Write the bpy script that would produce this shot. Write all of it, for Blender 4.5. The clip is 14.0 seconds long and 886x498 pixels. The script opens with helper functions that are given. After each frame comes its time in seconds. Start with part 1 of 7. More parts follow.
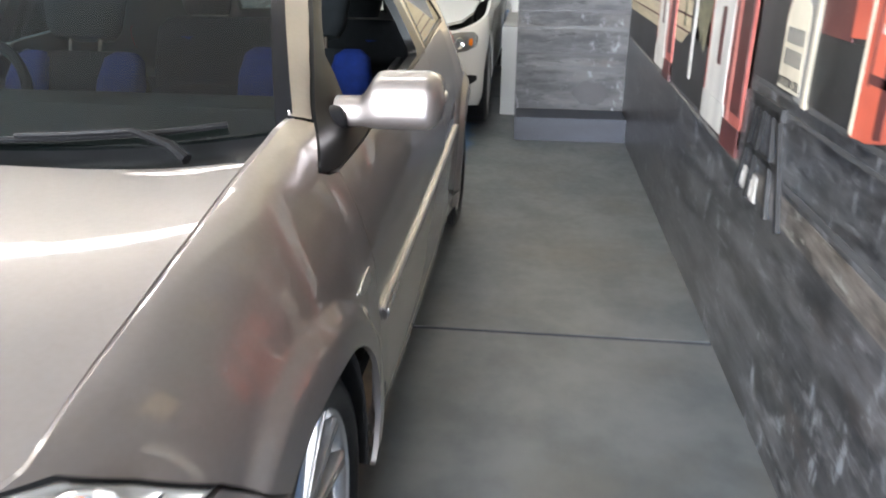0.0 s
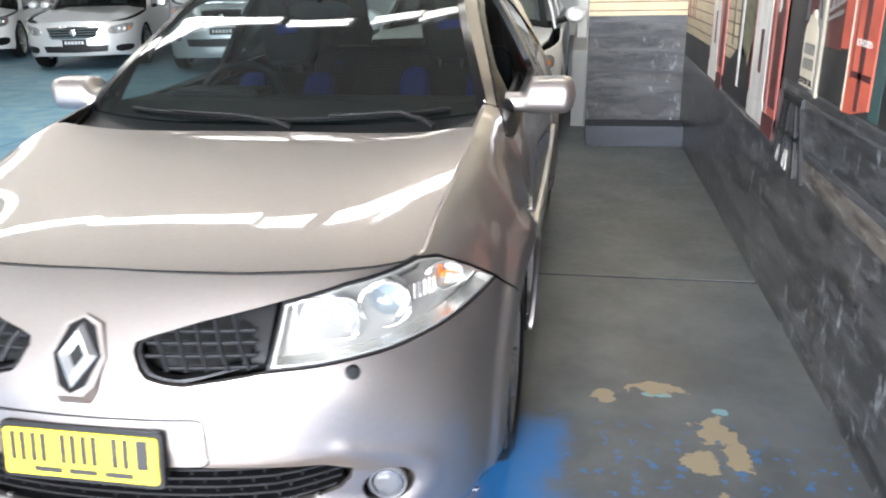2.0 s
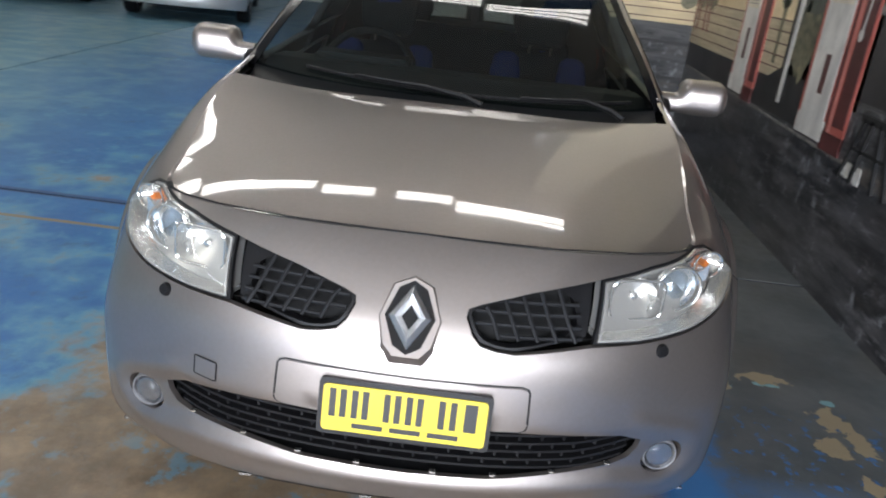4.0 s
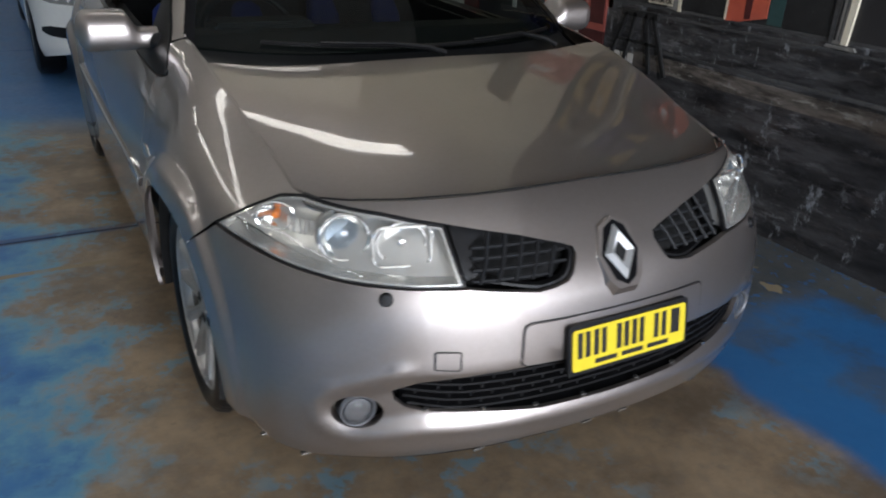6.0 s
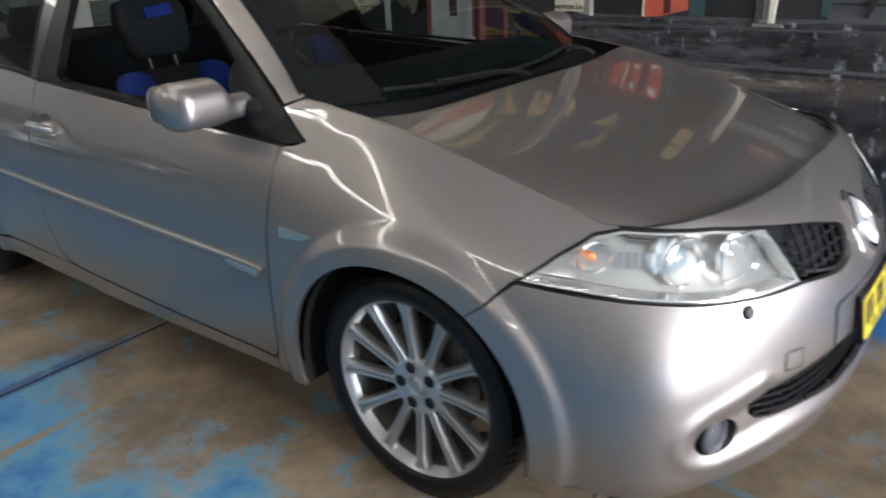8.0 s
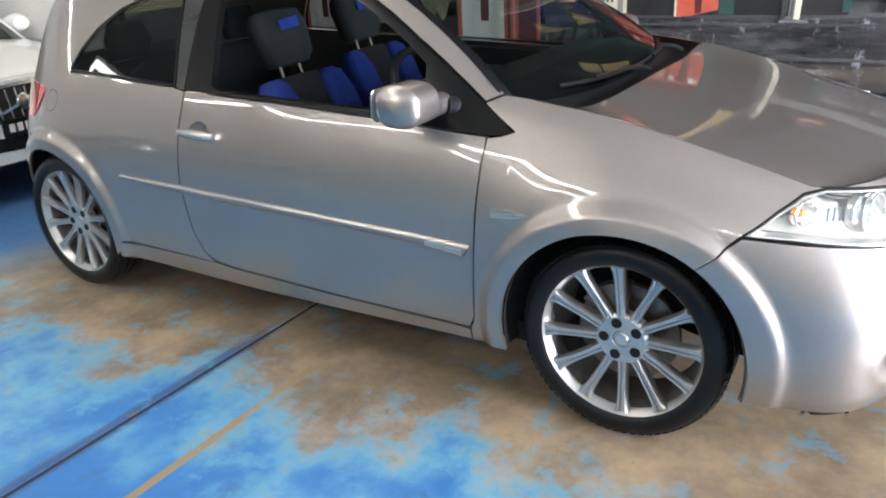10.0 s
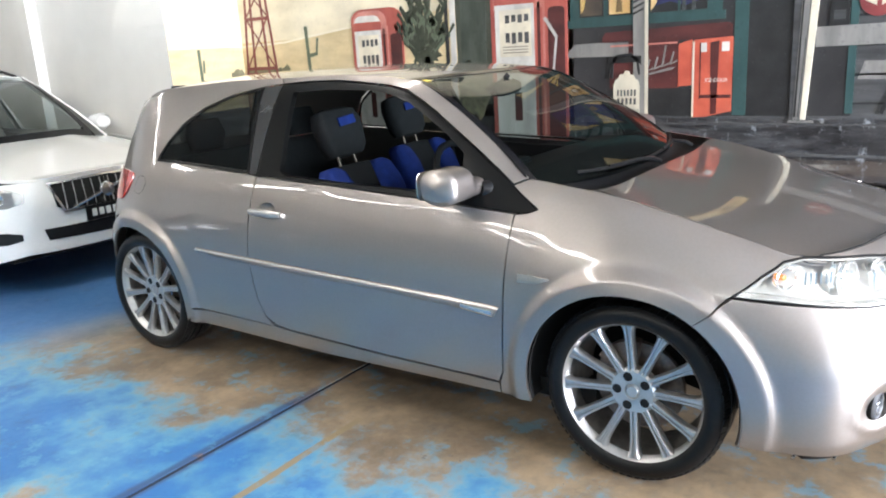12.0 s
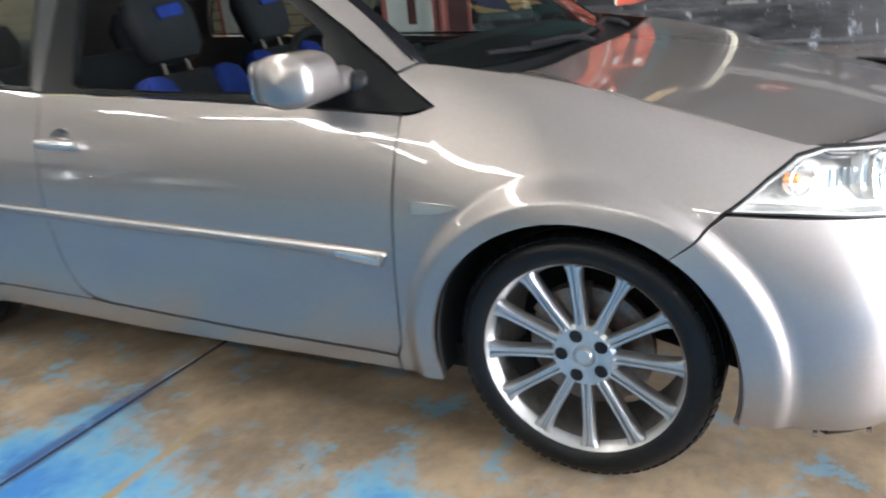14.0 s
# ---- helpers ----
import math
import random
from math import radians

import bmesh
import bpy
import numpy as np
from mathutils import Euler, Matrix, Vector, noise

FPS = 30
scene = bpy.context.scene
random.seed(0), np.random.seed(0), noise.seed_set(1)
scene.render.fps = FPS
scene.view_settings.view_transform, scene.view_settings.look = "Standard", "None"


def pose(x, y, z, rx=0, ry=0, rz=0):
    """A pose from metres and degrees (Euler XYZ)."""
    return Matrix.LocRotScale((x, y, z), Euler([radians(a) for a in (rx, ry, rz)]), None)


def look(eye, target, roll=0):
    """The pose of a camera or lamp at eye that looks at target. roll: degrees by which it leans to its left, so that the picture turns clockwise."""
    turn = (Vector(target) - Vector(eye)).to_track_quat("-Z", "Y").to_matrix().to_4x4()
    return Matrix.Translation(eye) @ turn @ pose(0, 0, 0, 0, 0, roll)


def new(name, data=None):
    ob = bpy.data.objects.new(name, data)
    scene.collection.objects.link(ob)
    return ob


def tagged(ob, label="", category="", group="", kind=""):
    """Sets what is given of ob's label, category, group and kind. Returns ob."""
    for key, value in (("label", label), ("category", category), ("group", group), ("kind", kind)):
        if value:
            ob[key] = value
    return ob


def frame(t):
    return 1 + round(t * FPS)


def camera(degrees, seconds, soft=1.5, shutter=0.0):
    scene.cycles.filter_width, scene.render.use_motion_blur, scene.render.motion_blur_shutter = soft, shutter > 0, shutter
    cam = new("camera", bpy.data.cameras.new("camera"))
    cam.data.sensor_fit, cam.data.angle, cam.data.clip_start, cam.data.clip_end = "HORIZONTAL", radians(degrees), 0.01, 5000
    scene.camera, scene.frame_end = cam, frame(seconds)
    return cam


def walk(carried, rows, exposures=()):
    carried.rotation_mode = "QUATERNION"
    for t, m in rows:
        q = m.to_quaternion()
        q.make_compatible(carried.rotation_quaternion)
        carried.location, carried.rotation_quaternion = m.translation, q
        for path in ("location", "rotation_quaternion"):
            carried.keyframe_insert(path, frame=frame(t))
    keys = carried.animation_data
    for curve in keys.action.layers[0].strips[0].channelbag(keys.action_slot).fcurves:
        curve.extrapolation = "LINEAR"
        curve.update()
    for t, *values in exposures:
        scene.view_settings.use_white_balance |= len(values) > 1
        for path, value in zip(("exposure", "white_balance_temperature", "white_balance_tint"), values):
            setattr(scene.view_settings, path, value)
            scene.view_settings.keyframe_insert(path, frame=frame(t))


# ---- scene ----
import mathutils
import mathutils.geometry

cam = camera(59.8, 14.0, soft=1.9, shutter=0.5)
PATH = [
    (0, (1.175, -1.055, 1.326), (0.969, 0.791, 0.585), 0.4),
    (0.5, (1.16, -1.372, 1.354), (0.992, 0.472, 0.597), -3.7),
    (1, (1.117, -1.68, 1.379), (0.969, 0.149, 0.583), -1.6),
    (1.5, (1.12, -1.898, 1.396), (0.837, -0.073, 0.628), -2.3),
    (2, (0.999, -2.086, 1.409), (0.667, -0.234, 0.731), -1.3),
    (2.5, (0.822, -2.232, 1.418), (0.502, -0.373, 0.754), -0.8),
    (3, (0.626, -2.253, 1.404), (0.293, -0.418, 0.682), 1.4),
    (3.5, (0.354, -2.255, 1.402), (0.101, -0.403, 0.689), 1.1),
    (3.7, (0.249, -2.268, 1.399), (0.059, -0.411, 0.68), 3.9),
    (5.8, (-1.061, -2.092, 1.424), (-0.198, -0.481, 0.612), 1.2),
    (6, (-1.179, -2.041, 1.412), (-0.273, -0.459, 0.588), 2.6),
    (6.5, (-1.446, -1.823, 1.379), (-0.359, -0.321, 0.628), 0.7),
    (7, (-1.697, -1.615, 1.385), (-0.519, -0.183, 0.637), 0.9),
    (7.5, (-1.959, -1.383, 1.372), (-0.596, -0.168, 0.555), 0.8),
    (8, (-2.06, -1.136, 1.383), (-0.625, 0.035, 0.629), -2.5),
    (8.5, (-2.217, -0.885, 1.431), (-0.793, 0.291, 0.662), -2.0),
    (8.7, (-2.331, -0.846, 1.464), (-0.924, 0.326, 0.659), -3.5),
    (10.8, (-2.895, -0.614, 1.446), (-1.228, 0.31, 0.842), -2.7),
    (11, (-2.937, -0.628, 1.466), (-1.258, 0.321, 0.936), -3.0),
    (11.5, (-3.032, -0.791, 1.474), (-1.408, 0.303, 1.067), -2.4),
    (12, (-3.079, -0.885, 1.47), (-1.505, 0.24, 0.962), -3.4),
    (12.5, (-3.066, -0.878, 1.452), (-1.513, 0.282, 0.957), -3.0),
    (13, (-2.975, -0.757, 1.412), (-1.41, 0.359, 0.86), -3.3),
    (13.5, (-2.751, -0.644, 1.289), (-1.145, 0.394, 0.702), -4.2),
    (14, (-2.367, -0.53, 1.204), (-0.726, 0.392, 0.529), -5.7),
]
walk(cam, [(t, look(eye, target, roll)) for t, eye, target, roll in PATH],
     exposures=[(0.0, 1.25), (1.0, 1.2), (1.5, 1.0), (2.0, 0.9), (2.5, 0.55), (3.5, -0.15), (6.0, -1.05), (6.5, -1.15), (7.0, -1.0), (7.5, -0.65), (8.0, -0.25), (8.5, 0.3), (8.7, 0.4), (11.0, 0.93), (14.0, 0.88)])

# ---- world, daylight at the roller door, exposure ----
world = bpy.data.worlds.new("sky")
scene.world = world
world.use_nodes = True
sky = world.node_tree.nodes.new("ShaderNodeTexSky")
sky.sky_type, sky.sun_disc, sky.sun_elevation, sky.sun_rotation = "NISHITA", False, radians(50), radians(200)
world.node_tree.links.new(sky.outputs[0], world.node_tree.nodes["Background"].inputs[0])
world.node_tree.nodes["Background"].inputs[1].default_value = 0.12


def area_lamp(name, m, size_x, size_y, watts, colour):
    data = bpy.data.lights.new(name, "AREA")
    data.shape, data.size, data.size_y, data.energy, data.color = "RECTANGLE", size_x, size_y, watts, colour
    ob = new(name, data)
    ob.matrix_world = m
    return ob


DOOR_X, DOOR_Y, DOOR_W, DOOR_H = -0.7, -9.0, 4.8, 3.3
area_lamp("daylight_door", look((DOOR_X, DOOR_Y + 0.05, DOOR_H / 2), (DOOR_X, 0, DOOR_H / 2 + 0.0)), DOOR_W, DOOR_H, 1900, (0.845, 0.895, 1.0))
SUN = bpy.data.lights.new("sun", "SUN")
SUN.energy, SUN.angle, SUN.color = 4.5, radians(0.5), (1.0, 0.96, 0.9)
new("sun", SUN).matrix_world = look((0, 0, 10), (1.2, 5.5, 0))


# ---- materials ----
def material(name, colour, rough=0.5, metal=0.0, grain=0.0, grain_size=40.0, bump=0.0, bump_size=60.0, coat=0.0, colour2=None, spec=0.5, stretch=(1, 1, 1)):
    """A principled material with two scales of colour variation and fine relief, at world size."""
    m = bpy.data.materials.new(name)
    m.use_nodes = True
    n, l = m.node_tree.nodes, m.node_tree.links
    p = n["Principled BSDF"]
    p.inputs["Base Color"].default_value = (*colour, 1)
    p.inputs["Roughness"].default_value, p.inputs["Metallic"].default_value = rough, metal
    p.inputs["Specular IOR Level"].default_value = spec
    p.inputs["Coat Weight"].default_value, p.inputs["Coat Roughness"].default_value = coat, 0.03
    if grain or bump:
        g = n.new("ShaderNodeNewGeometry")
        mp = n.new("ShaderNodeMapping")
        mp.inputs["Scale"].default_value = stretch
        l.new(g.outputs["Position"], mp.inputs["Vector"])
    if grain:
        fine, wide = n.new("ShaderNodeTexNoise"), n.new("ShaderNodeTexNoise")
        fine.inputs["Scale"].default_value, wide.inputs["Scale"].default_value = grain_size, grain_size / 9
        fine.inputs["Detail"].default_value = wide.inputs["Detail"].default_value = 5
        mean = n.new("ShaderNodeMath")
        mean.operation = "ADD"
        for i, q in enumerate((fine, wide)):
            l.new(mp.outputs[0], q.inputs["Vector"])
            l.new(q.outputs["Fac"], mean.inputs[i])
        ramp = n.new("ShaderNodeMapRange")
        ramp.inputs["From Min"].default_value, ramp.inputs["From Max"].default_value = 0.7, 1.3
        l.new(mean.outputs[0], ramp.inputs["Value"])
        mix = n.new("ShaderNodeMix")
        mix.data_type = "RGBA"
        low = colour2 or tuple(c * (1 - grain) for c in colour)
        mix.inputs["A"].default_value = (*low, 1)
        mix.inputs["B"].default_value = (*(min(1, c * (1 + grain * 0.6)) for c in colour), 1)
        l.new(ramp.outputs[0], mix.inputs["Factor"])
        l.new(mix.outputs["Result"], p.inputs["Base Color"])
    if bump:
        relief, b = n.new("ShaderNodeTexNoise"), n.new("ShaderNodeBump")
        relief.inputs["Scale"].default_value, relief.inputs["Detail"].default_value = bump_size, 4
        b.inputs["Strength"].default_value, b.inputs["Distance"].default_value = bump, 0.004
        l.new(mp.outputs[0], relief.inputs["Vector"])
        l.new(relief.outputs["Fac"], b.inputs["Height"])
        l.new(b.outputs[0], p.inputs["Normal"])
    return m


def glass(name, tint, gloss=1.45, haze=0.0):
    m = bpy.data.materials.new(name)
    m.use_nodes = True
    n, l = m.node_tree.nodes, m.node_tree.links
    n.remove(n["Principled BSDF"])
    clear, shine, mix, edge = n.new("ShaderNodeBsdfTransparent"), n.new("ShaderNodeBsdfGlossy"), n.new("ShaderNodeMixShader"), n.new("ShaderNodeLayerWeight")
    bend, fres = n.new("ShaderNodeMath"), n.new("ShaderNodeMath")
    straight = ((gloss - 1) / (gloss + 1)) ** 2
    edge.inputs["Blend"].default_value = 0.5
    bend.operation, bend.inputs[1].default_value = "POWER", 5.0
    fres.operation, fres.inputs[1].default_value, fres.inputs[2].default_value = "MULTIPLY_ADD", 1 - straight, straight
    l.new(edge.outputs["Facing"], bend.inputs[0]), l.new(bend.outputs[0], fres.inputs[0])
    clear.inputs[0].default_value = (*tint, 1)
    shine.inputs["Roughness"].default_value = 0.02
    l.new(fres.outputs[0], mix.inputs[0]), l.new(clear.outputs[0], mix.inputs[1]), l.new(shine.outputs[0], mix.inputs[2])
    if haze:
        dull, veil = n.new("ShaderNodeBsdfDiffuse"), n.new("ShaderNodeMixShader")
        dull.inputs[0].default_value, veil.inputs[0].default_value = (0.87, 0.86, 0.82, 1), haze
        l.new(mix.outputs[0], veil.inputs[1]), l.new(dull.outputs[0], veil.inputs[2])
        mix = veil
    l.new(mix.outputs[0], n["Material Output"].inputs[0])
    return m


def glow(name, colour, strength):
    m = bpy.data.materials.new(name)
    m.use_nodes = True
    p = m.node_tree.nodes["Principled BSDF"]
    p.inputs["Base Color"].default_value = (*colour, 1)
    p.inputs["Emission Color"].default_value = (*colour, 1)
    p.inputs["Emission Strength"].default_value = strength
    return m


def paint(name, colour, flake=0.06, rough=0.32, metal=0.75):
    """Metallic car paint under a clear coat: fine flakes, faint orange peel, light dust."""
    m = material(name, colour, rough, metal, flake, 900, 0, 60, 1.0)
    m.node_tree.nodes["Principled BSDF"].inputs["Coat IOR"].default_value = 1.68
    return m


PAINT = paint("silver_taupe_paint", (0.342, 0.302, 0.281), 0.05, 0.41, 0.88)
WHITE_PAINT = material("white_car_paint", (0.82, 0.815, 0.78), 0.35, 0, 0.03, 300, coat=1.0)
SILVER_PAINT = paint("pale_silver_paint", (0.66, 0.66, 0.64), 0.04, 0.34, 0.5)
GREY_PAINT = paint("grey_silver_paint", (0.50, 0.51, 0.51), 0.04, 0.34, 0.5)
BLACK = material("black_plastic", (0.008, 0.008, 0.009), 0.45, 0, 0.3, 200, 0.15, 400, spec=0.3)
GLOSS_BLACK = material("gloss_black", (0.006, 0.006, 0.007), 0.15, 0, 0.2, 90, spec=0.3)
RUBBER = material("tyre_rubber", (0.007, 0.007, 0.0075), 0.36, 0, 0.35, 60, 0.2, 250, spec=0.26)
SEAL = material("window_rubber", (0.005, 0.005, 0.005), 0.30, 0, 0.2, 100, spec=0.18)
DARK = material("dark_void", (0.006, 0.006, 0.006), 0.9, 0, 0.3, 20)
ALLOY = material("alloy_silver", (0.54, 0.53, 0.515), 0.36, 0.85, 0.10, 60, coat=0.4)
IRON = material("brake_iron", (0.24, 0.19, 0.16), 0.45, 0.9, 0.4, 60)
BARREL_SHADE = material("shaded_barrel_alloy", (0.19, 0.175, 0.16), 0.55, 0.6, 0.3, 50)
CHROME = material("chrome", (0.80, 0.80, 0.80), 0.14, 1.0, 0.03, 80)
EMBLEM = material("worn_emblem_chrome", (0.86, 0.86, 0.86), 0.46, 1.0, 0.08, 80)
SATIN = material("satin_silver_trim", (0.66, 0.65, 0.63), 0.22, 0.9, 0.05, 120)
GLASS = glass("windscreen_glass", (0.31, 0.37, 0.365), 1.62)
CLEAR = glass("lamp_glass", (0.93, 0.94, 0.94), 1.4)
HAZY = glass("aged_lamp_cover", (0.94, 0.94, 0.93), 1.45, 0.045)
TINTED = glass("tinted_glass", (0.13, 0.145, 0.145), 1.6)
REAR_GLASS = glass("rear_glass", (0.62, 0.66, 0.65), 1.45)
LAMP_IN = material("lamp_reflector", (0.84, 0.84, 0.82), 0.13, 0.9, 0.05, 60)
LAMP_TRIM = material("lamp_housing_grey", (0.72, 0.71, 0.68), 0.20, 0.72, 0.08, 60)
LENS = glass("projector_lens", (0.72, 0.80, 0.88), 1.9)
AMBER = material("amber_bulb", (0.85, 0.22, 0.02), 0.2, 0, 0.1, 60)
RED_LENS = material("red_lamp_lens", (0.62, 0.04, 0.03), 0.12, 0, 0.1, 60, coat=1)
SEAT_BLACK = material("black_seat_cloth", (0.012, 0.012, 0.014), 0.9, 0, 0.4, 300, 0.3, 700)
SEAT_BLUE = material("blue_seat_cloth", (0.005, 0.026, 0.20), 0.85, 0, 0.3, 300, 0.3, 700)
DASH = material("charcoal_dash", (0.016, 0.016, 0.017), 0.6, 0, 0.3, 150, 0.2, 500)
PLATE_YELLOW = material("yellow_plate", (0.80, 0.62, 0.03), 0.4, 0, 0.08, 40)
PLATE_WHITE = material("white_plate", (0.75, 0.75, 0.73), 0.4, 0, 0.08, 40)
INK = material("black_ink", (0.012, 0.012, 0.012), 0.5, 0, 0.2, 80)


# ---- mesh helpers ----
def mesh_object(name, verts, faces, mat, parent=None, label="", smooth=False, normals=None):
    me = bpy.data.meshes.new(name)
    me.from_pydata([tuple(v) for v in verts], [], faces)
    me.materials.append(mat)
    me.polygons.foreach_set("use_smooth", [smooth] * len(me.polygons))
    me.update()
    if normals is not None:
        own = [tuple(v.normal) for v in me.vertices]
        me.normals_split_custom_set_from_vertices([tuple(n) if n is not None else own[i] for i, n in enumerate(normals)])
    ob = new(name, me)
    if parent is not None:
        ob.parent = parent
    if label:
        ob["label"] = label
    return ob


def part(name, bm, mat, parent=None, label="", smooth=True, bevel=0.0):
    """Links a bmesh as one mesh object under a thing or a part."""
    if bevel:
        edges = [e for e in bm.edges if len(e.link_faces) == 2 and e.calc_face_angle(0) > 0.5]
        bmesh.ops.bevel(bm, geom=edges, offset=bevel, segments=2, affect="EDGES", clamp_overlap=True)
    bmesh.ops.recalc_face_normals(bm, faces=bm.faces)
    me = bpy.data.meshes.new(name)
    for f in bm.faces:
        f.smooth = smooth
    bm.to_mesh(me)
    bm.free()
    me.materials.append(mat)
    if smooth:
        me.set_sharp_from_angle(angle=radians(38))
    ob = new(name, me)
    if parent is not None:
        ob.parent = parent
    if label:
        ob["label"] = label
    return ob


def thing(name, label, category, group="", at=None):
    e = new(name)
    e.empty_display_size = 0.05
    if at is not None:
        e.matrix_world = at
    return tagged(e, label, category, group)


def box(cx, cy, cz, sx, sy, sz, m=None):
    bm = bmesh.new()
    bmesh.ops.create_cube(bm, size=1, matrix=(m or Matrix()) @ Matrix.LocRotScale((cx, cy, cz), None, (sx, sy, sz)))
    return bm


def add_box(bm, cx, cy, cz, sx, sy, sz, m=None):
    bmesh.ops.create_cube(bm, size=1, matrix=(m or Matrix()) @ Matrix.LocRotScale((cx, cy, cz), None, (sx, sy, sz)))
    return bm


def lathe(profile, steps=48, m=None, closed=False):
    """Turns (radius, height) points round the local z axis."""
    bm = bmesh.new()
    m = m or Matrix()
    rings = []
    for r, h in profile:
        if r < 1e-6:
            rings.append([bm.verts.new(m @ Vector((0, 0, h)))])
        else:
            rings.append([bm.verts.new(m @ Vector((r * math.cos(2 * math.pi * i / steps), r * math.sin(2 * math.pi * i / steps), h))) for i in range(steps)])
    pairs = list(zip(rings, rings[1:])) + ([(rings[-1], rings[0])] if closed else [])
    for a, b in pairs:
        for i in range(steps):
            j = (i + 1) % steps
            if len(a) == 1 and len(b) == 1:
                continue
            if len(a) == 1:
                bm.faces.new((a[0], b[i], b[j]))
            elif len(b) == 1:
                bm.faces.new((a[i], a[j], b[0]))
            else:
                bm.faces.new((a[i], a[j], b[j], b[i]))
    return bm


def prism(points, depth, m=None):
    """A flat polygon in the local xy plane, drawn out along local z from 0 to depth."""
    bm = bmesh.new()
    m = m or Matrix()
    low = [bm.verts.new(m @ Vector((x, y, 0))) for x, y in points]
    top = [bm.verts.new(m @ Vector((x, y, depth))) for x, y in points]
    bm.faces.new(top), bm.faces.new(low[::-1])
    for i in range(len(points)):
        j = (i + 1) % len(points)
        bm.faces.new((low[i], low[j], top[j], top[i]))
    return bm


def tube(points, radius, steps=8, closed=False):
    """A round bar along a line of points; radius may be a list."""
    bm = bmesh.new()
    points = [Vector(p) for p in points]
    rings = []
    for i, p in enumerate(points):
        a = points[max(i - 1, 0)] if not closed else points[i - 1]
        b = points[min(i + 1, len(points) - 1)] if not closed else points[(i + 1) % len(points)]
        q = (b - a).to_track_quat("Z", "Y").to_matrix()
        r = radius[i] if isinstance(radius, (list, tuple)) else radius
        rings.append([bm.verts.new(p + q @ Vector((r * math.cos(2 * math.pi * k / steps), r * math.sin(2 * math.pi * k / steps), 0))) for k in range(steps)])
    for a, b in list(zip(rings, rings[1:])) + ([(rings[-1], rings[0])] if closed else []):
        for k in range(steps):
            bm.faces.new((a[k], a[(k + 1) % steps], b[(k + 1) % steps], b[k]))
    if not closed:
        bm.faces.new(rings[0][::-1]), bm.faces.new(rings[-1])
    return bm


def join(*bms):
    out = bms[0]
    for b in bms[1:]:
        me = bpy.data.meshes.new("joined")
        b.to_mesh(me)
        b.free()
        out.from_mesh(me)
        bpy.data.meshes.remove(me)
    return out


def sheet(f, na, nb, smooth_normals=True):
    """A grid of points f(a, b), a and b from 0 to 1: vertices and faces."""
    verts = [f(i / na, j / nb) for i in range(na + 1) for j in range(nb + 1)]
    faces = [(i * (nb + 1) + j, (i + 1) * (nb + 1) + j, (i + 1) * (nb + 1) + j + 1, i * (nb + 1) + j + 1) for i in range(na) for j in range(nb)]
    return verts, faces


def round_rect(x0, y0, x1, y1, r, n=4):
    out = []
    for cx, cy, a0 in ((x1 - r, y1 - r, 0), (x0 + r, y1 - r, 90), (x0 + r, y0 + r, 180), (x1 - r, y0 + r, 270)):
        out += [(cx + r * math.cos(radians(a0 + 90 * i / n)), cy + r * math.sin(radians(a0 + 90 * i / n))) for i in range(n + 1)]
    return out


def rounded(poly, rounds=2, sharp=()):
    """Chaikin corner cutting; corners whose index is in sharp stay."""
    pts = [(Vector(p), i in sharp) for i, p in enumerate(poly)]
    for _ in range(rounds):
        out = []
        for i, (p, keep) in enumerate(pts):
            a, b = pts[i - 1][0], pts[(i + 1) % len(pts)][0]
            if keep:
                out.append((p, True))
            else:
                out.append((p.lerp(a, 0.25), False)), out.append((p.lerp(b, 0.25), False))
        pts = out
    return [tuple(p) for p, _ in pts]


def shrunk(poly, d):
    """A polygon moved inwards by d along its edges' normals."""
    area = sum(a[0] * b[1] - b[0] * a[1] for a, b in zip(poly, poly[1:] + poly[:1]))
    sign, out = (1 if area > 0 else -1), []
    for i, p in enumerate(poly):
        p, a, b = Vector(p), Vector(poly[i - 1]), Vector(poly[(i + 1) % len(poly)])
        u, v = (p - a), (b - p)
        if u.length < 1e-9 or v.length < 1e-9:
            out.append(tuple(p))
            continue
        u.normalize(), v.normalize()
        n = Vector((-u.y - v.y, u.x + v.x)) * sign
        if n.length < 1e-6:
            n = Vector((-u.y, u.x)) * sign
        n.normalize()
        c = max(0.45, n.dot(Vector((-u.y, u.x)) * sign))
        out.append(tuple(p + n * d / c))
    return out


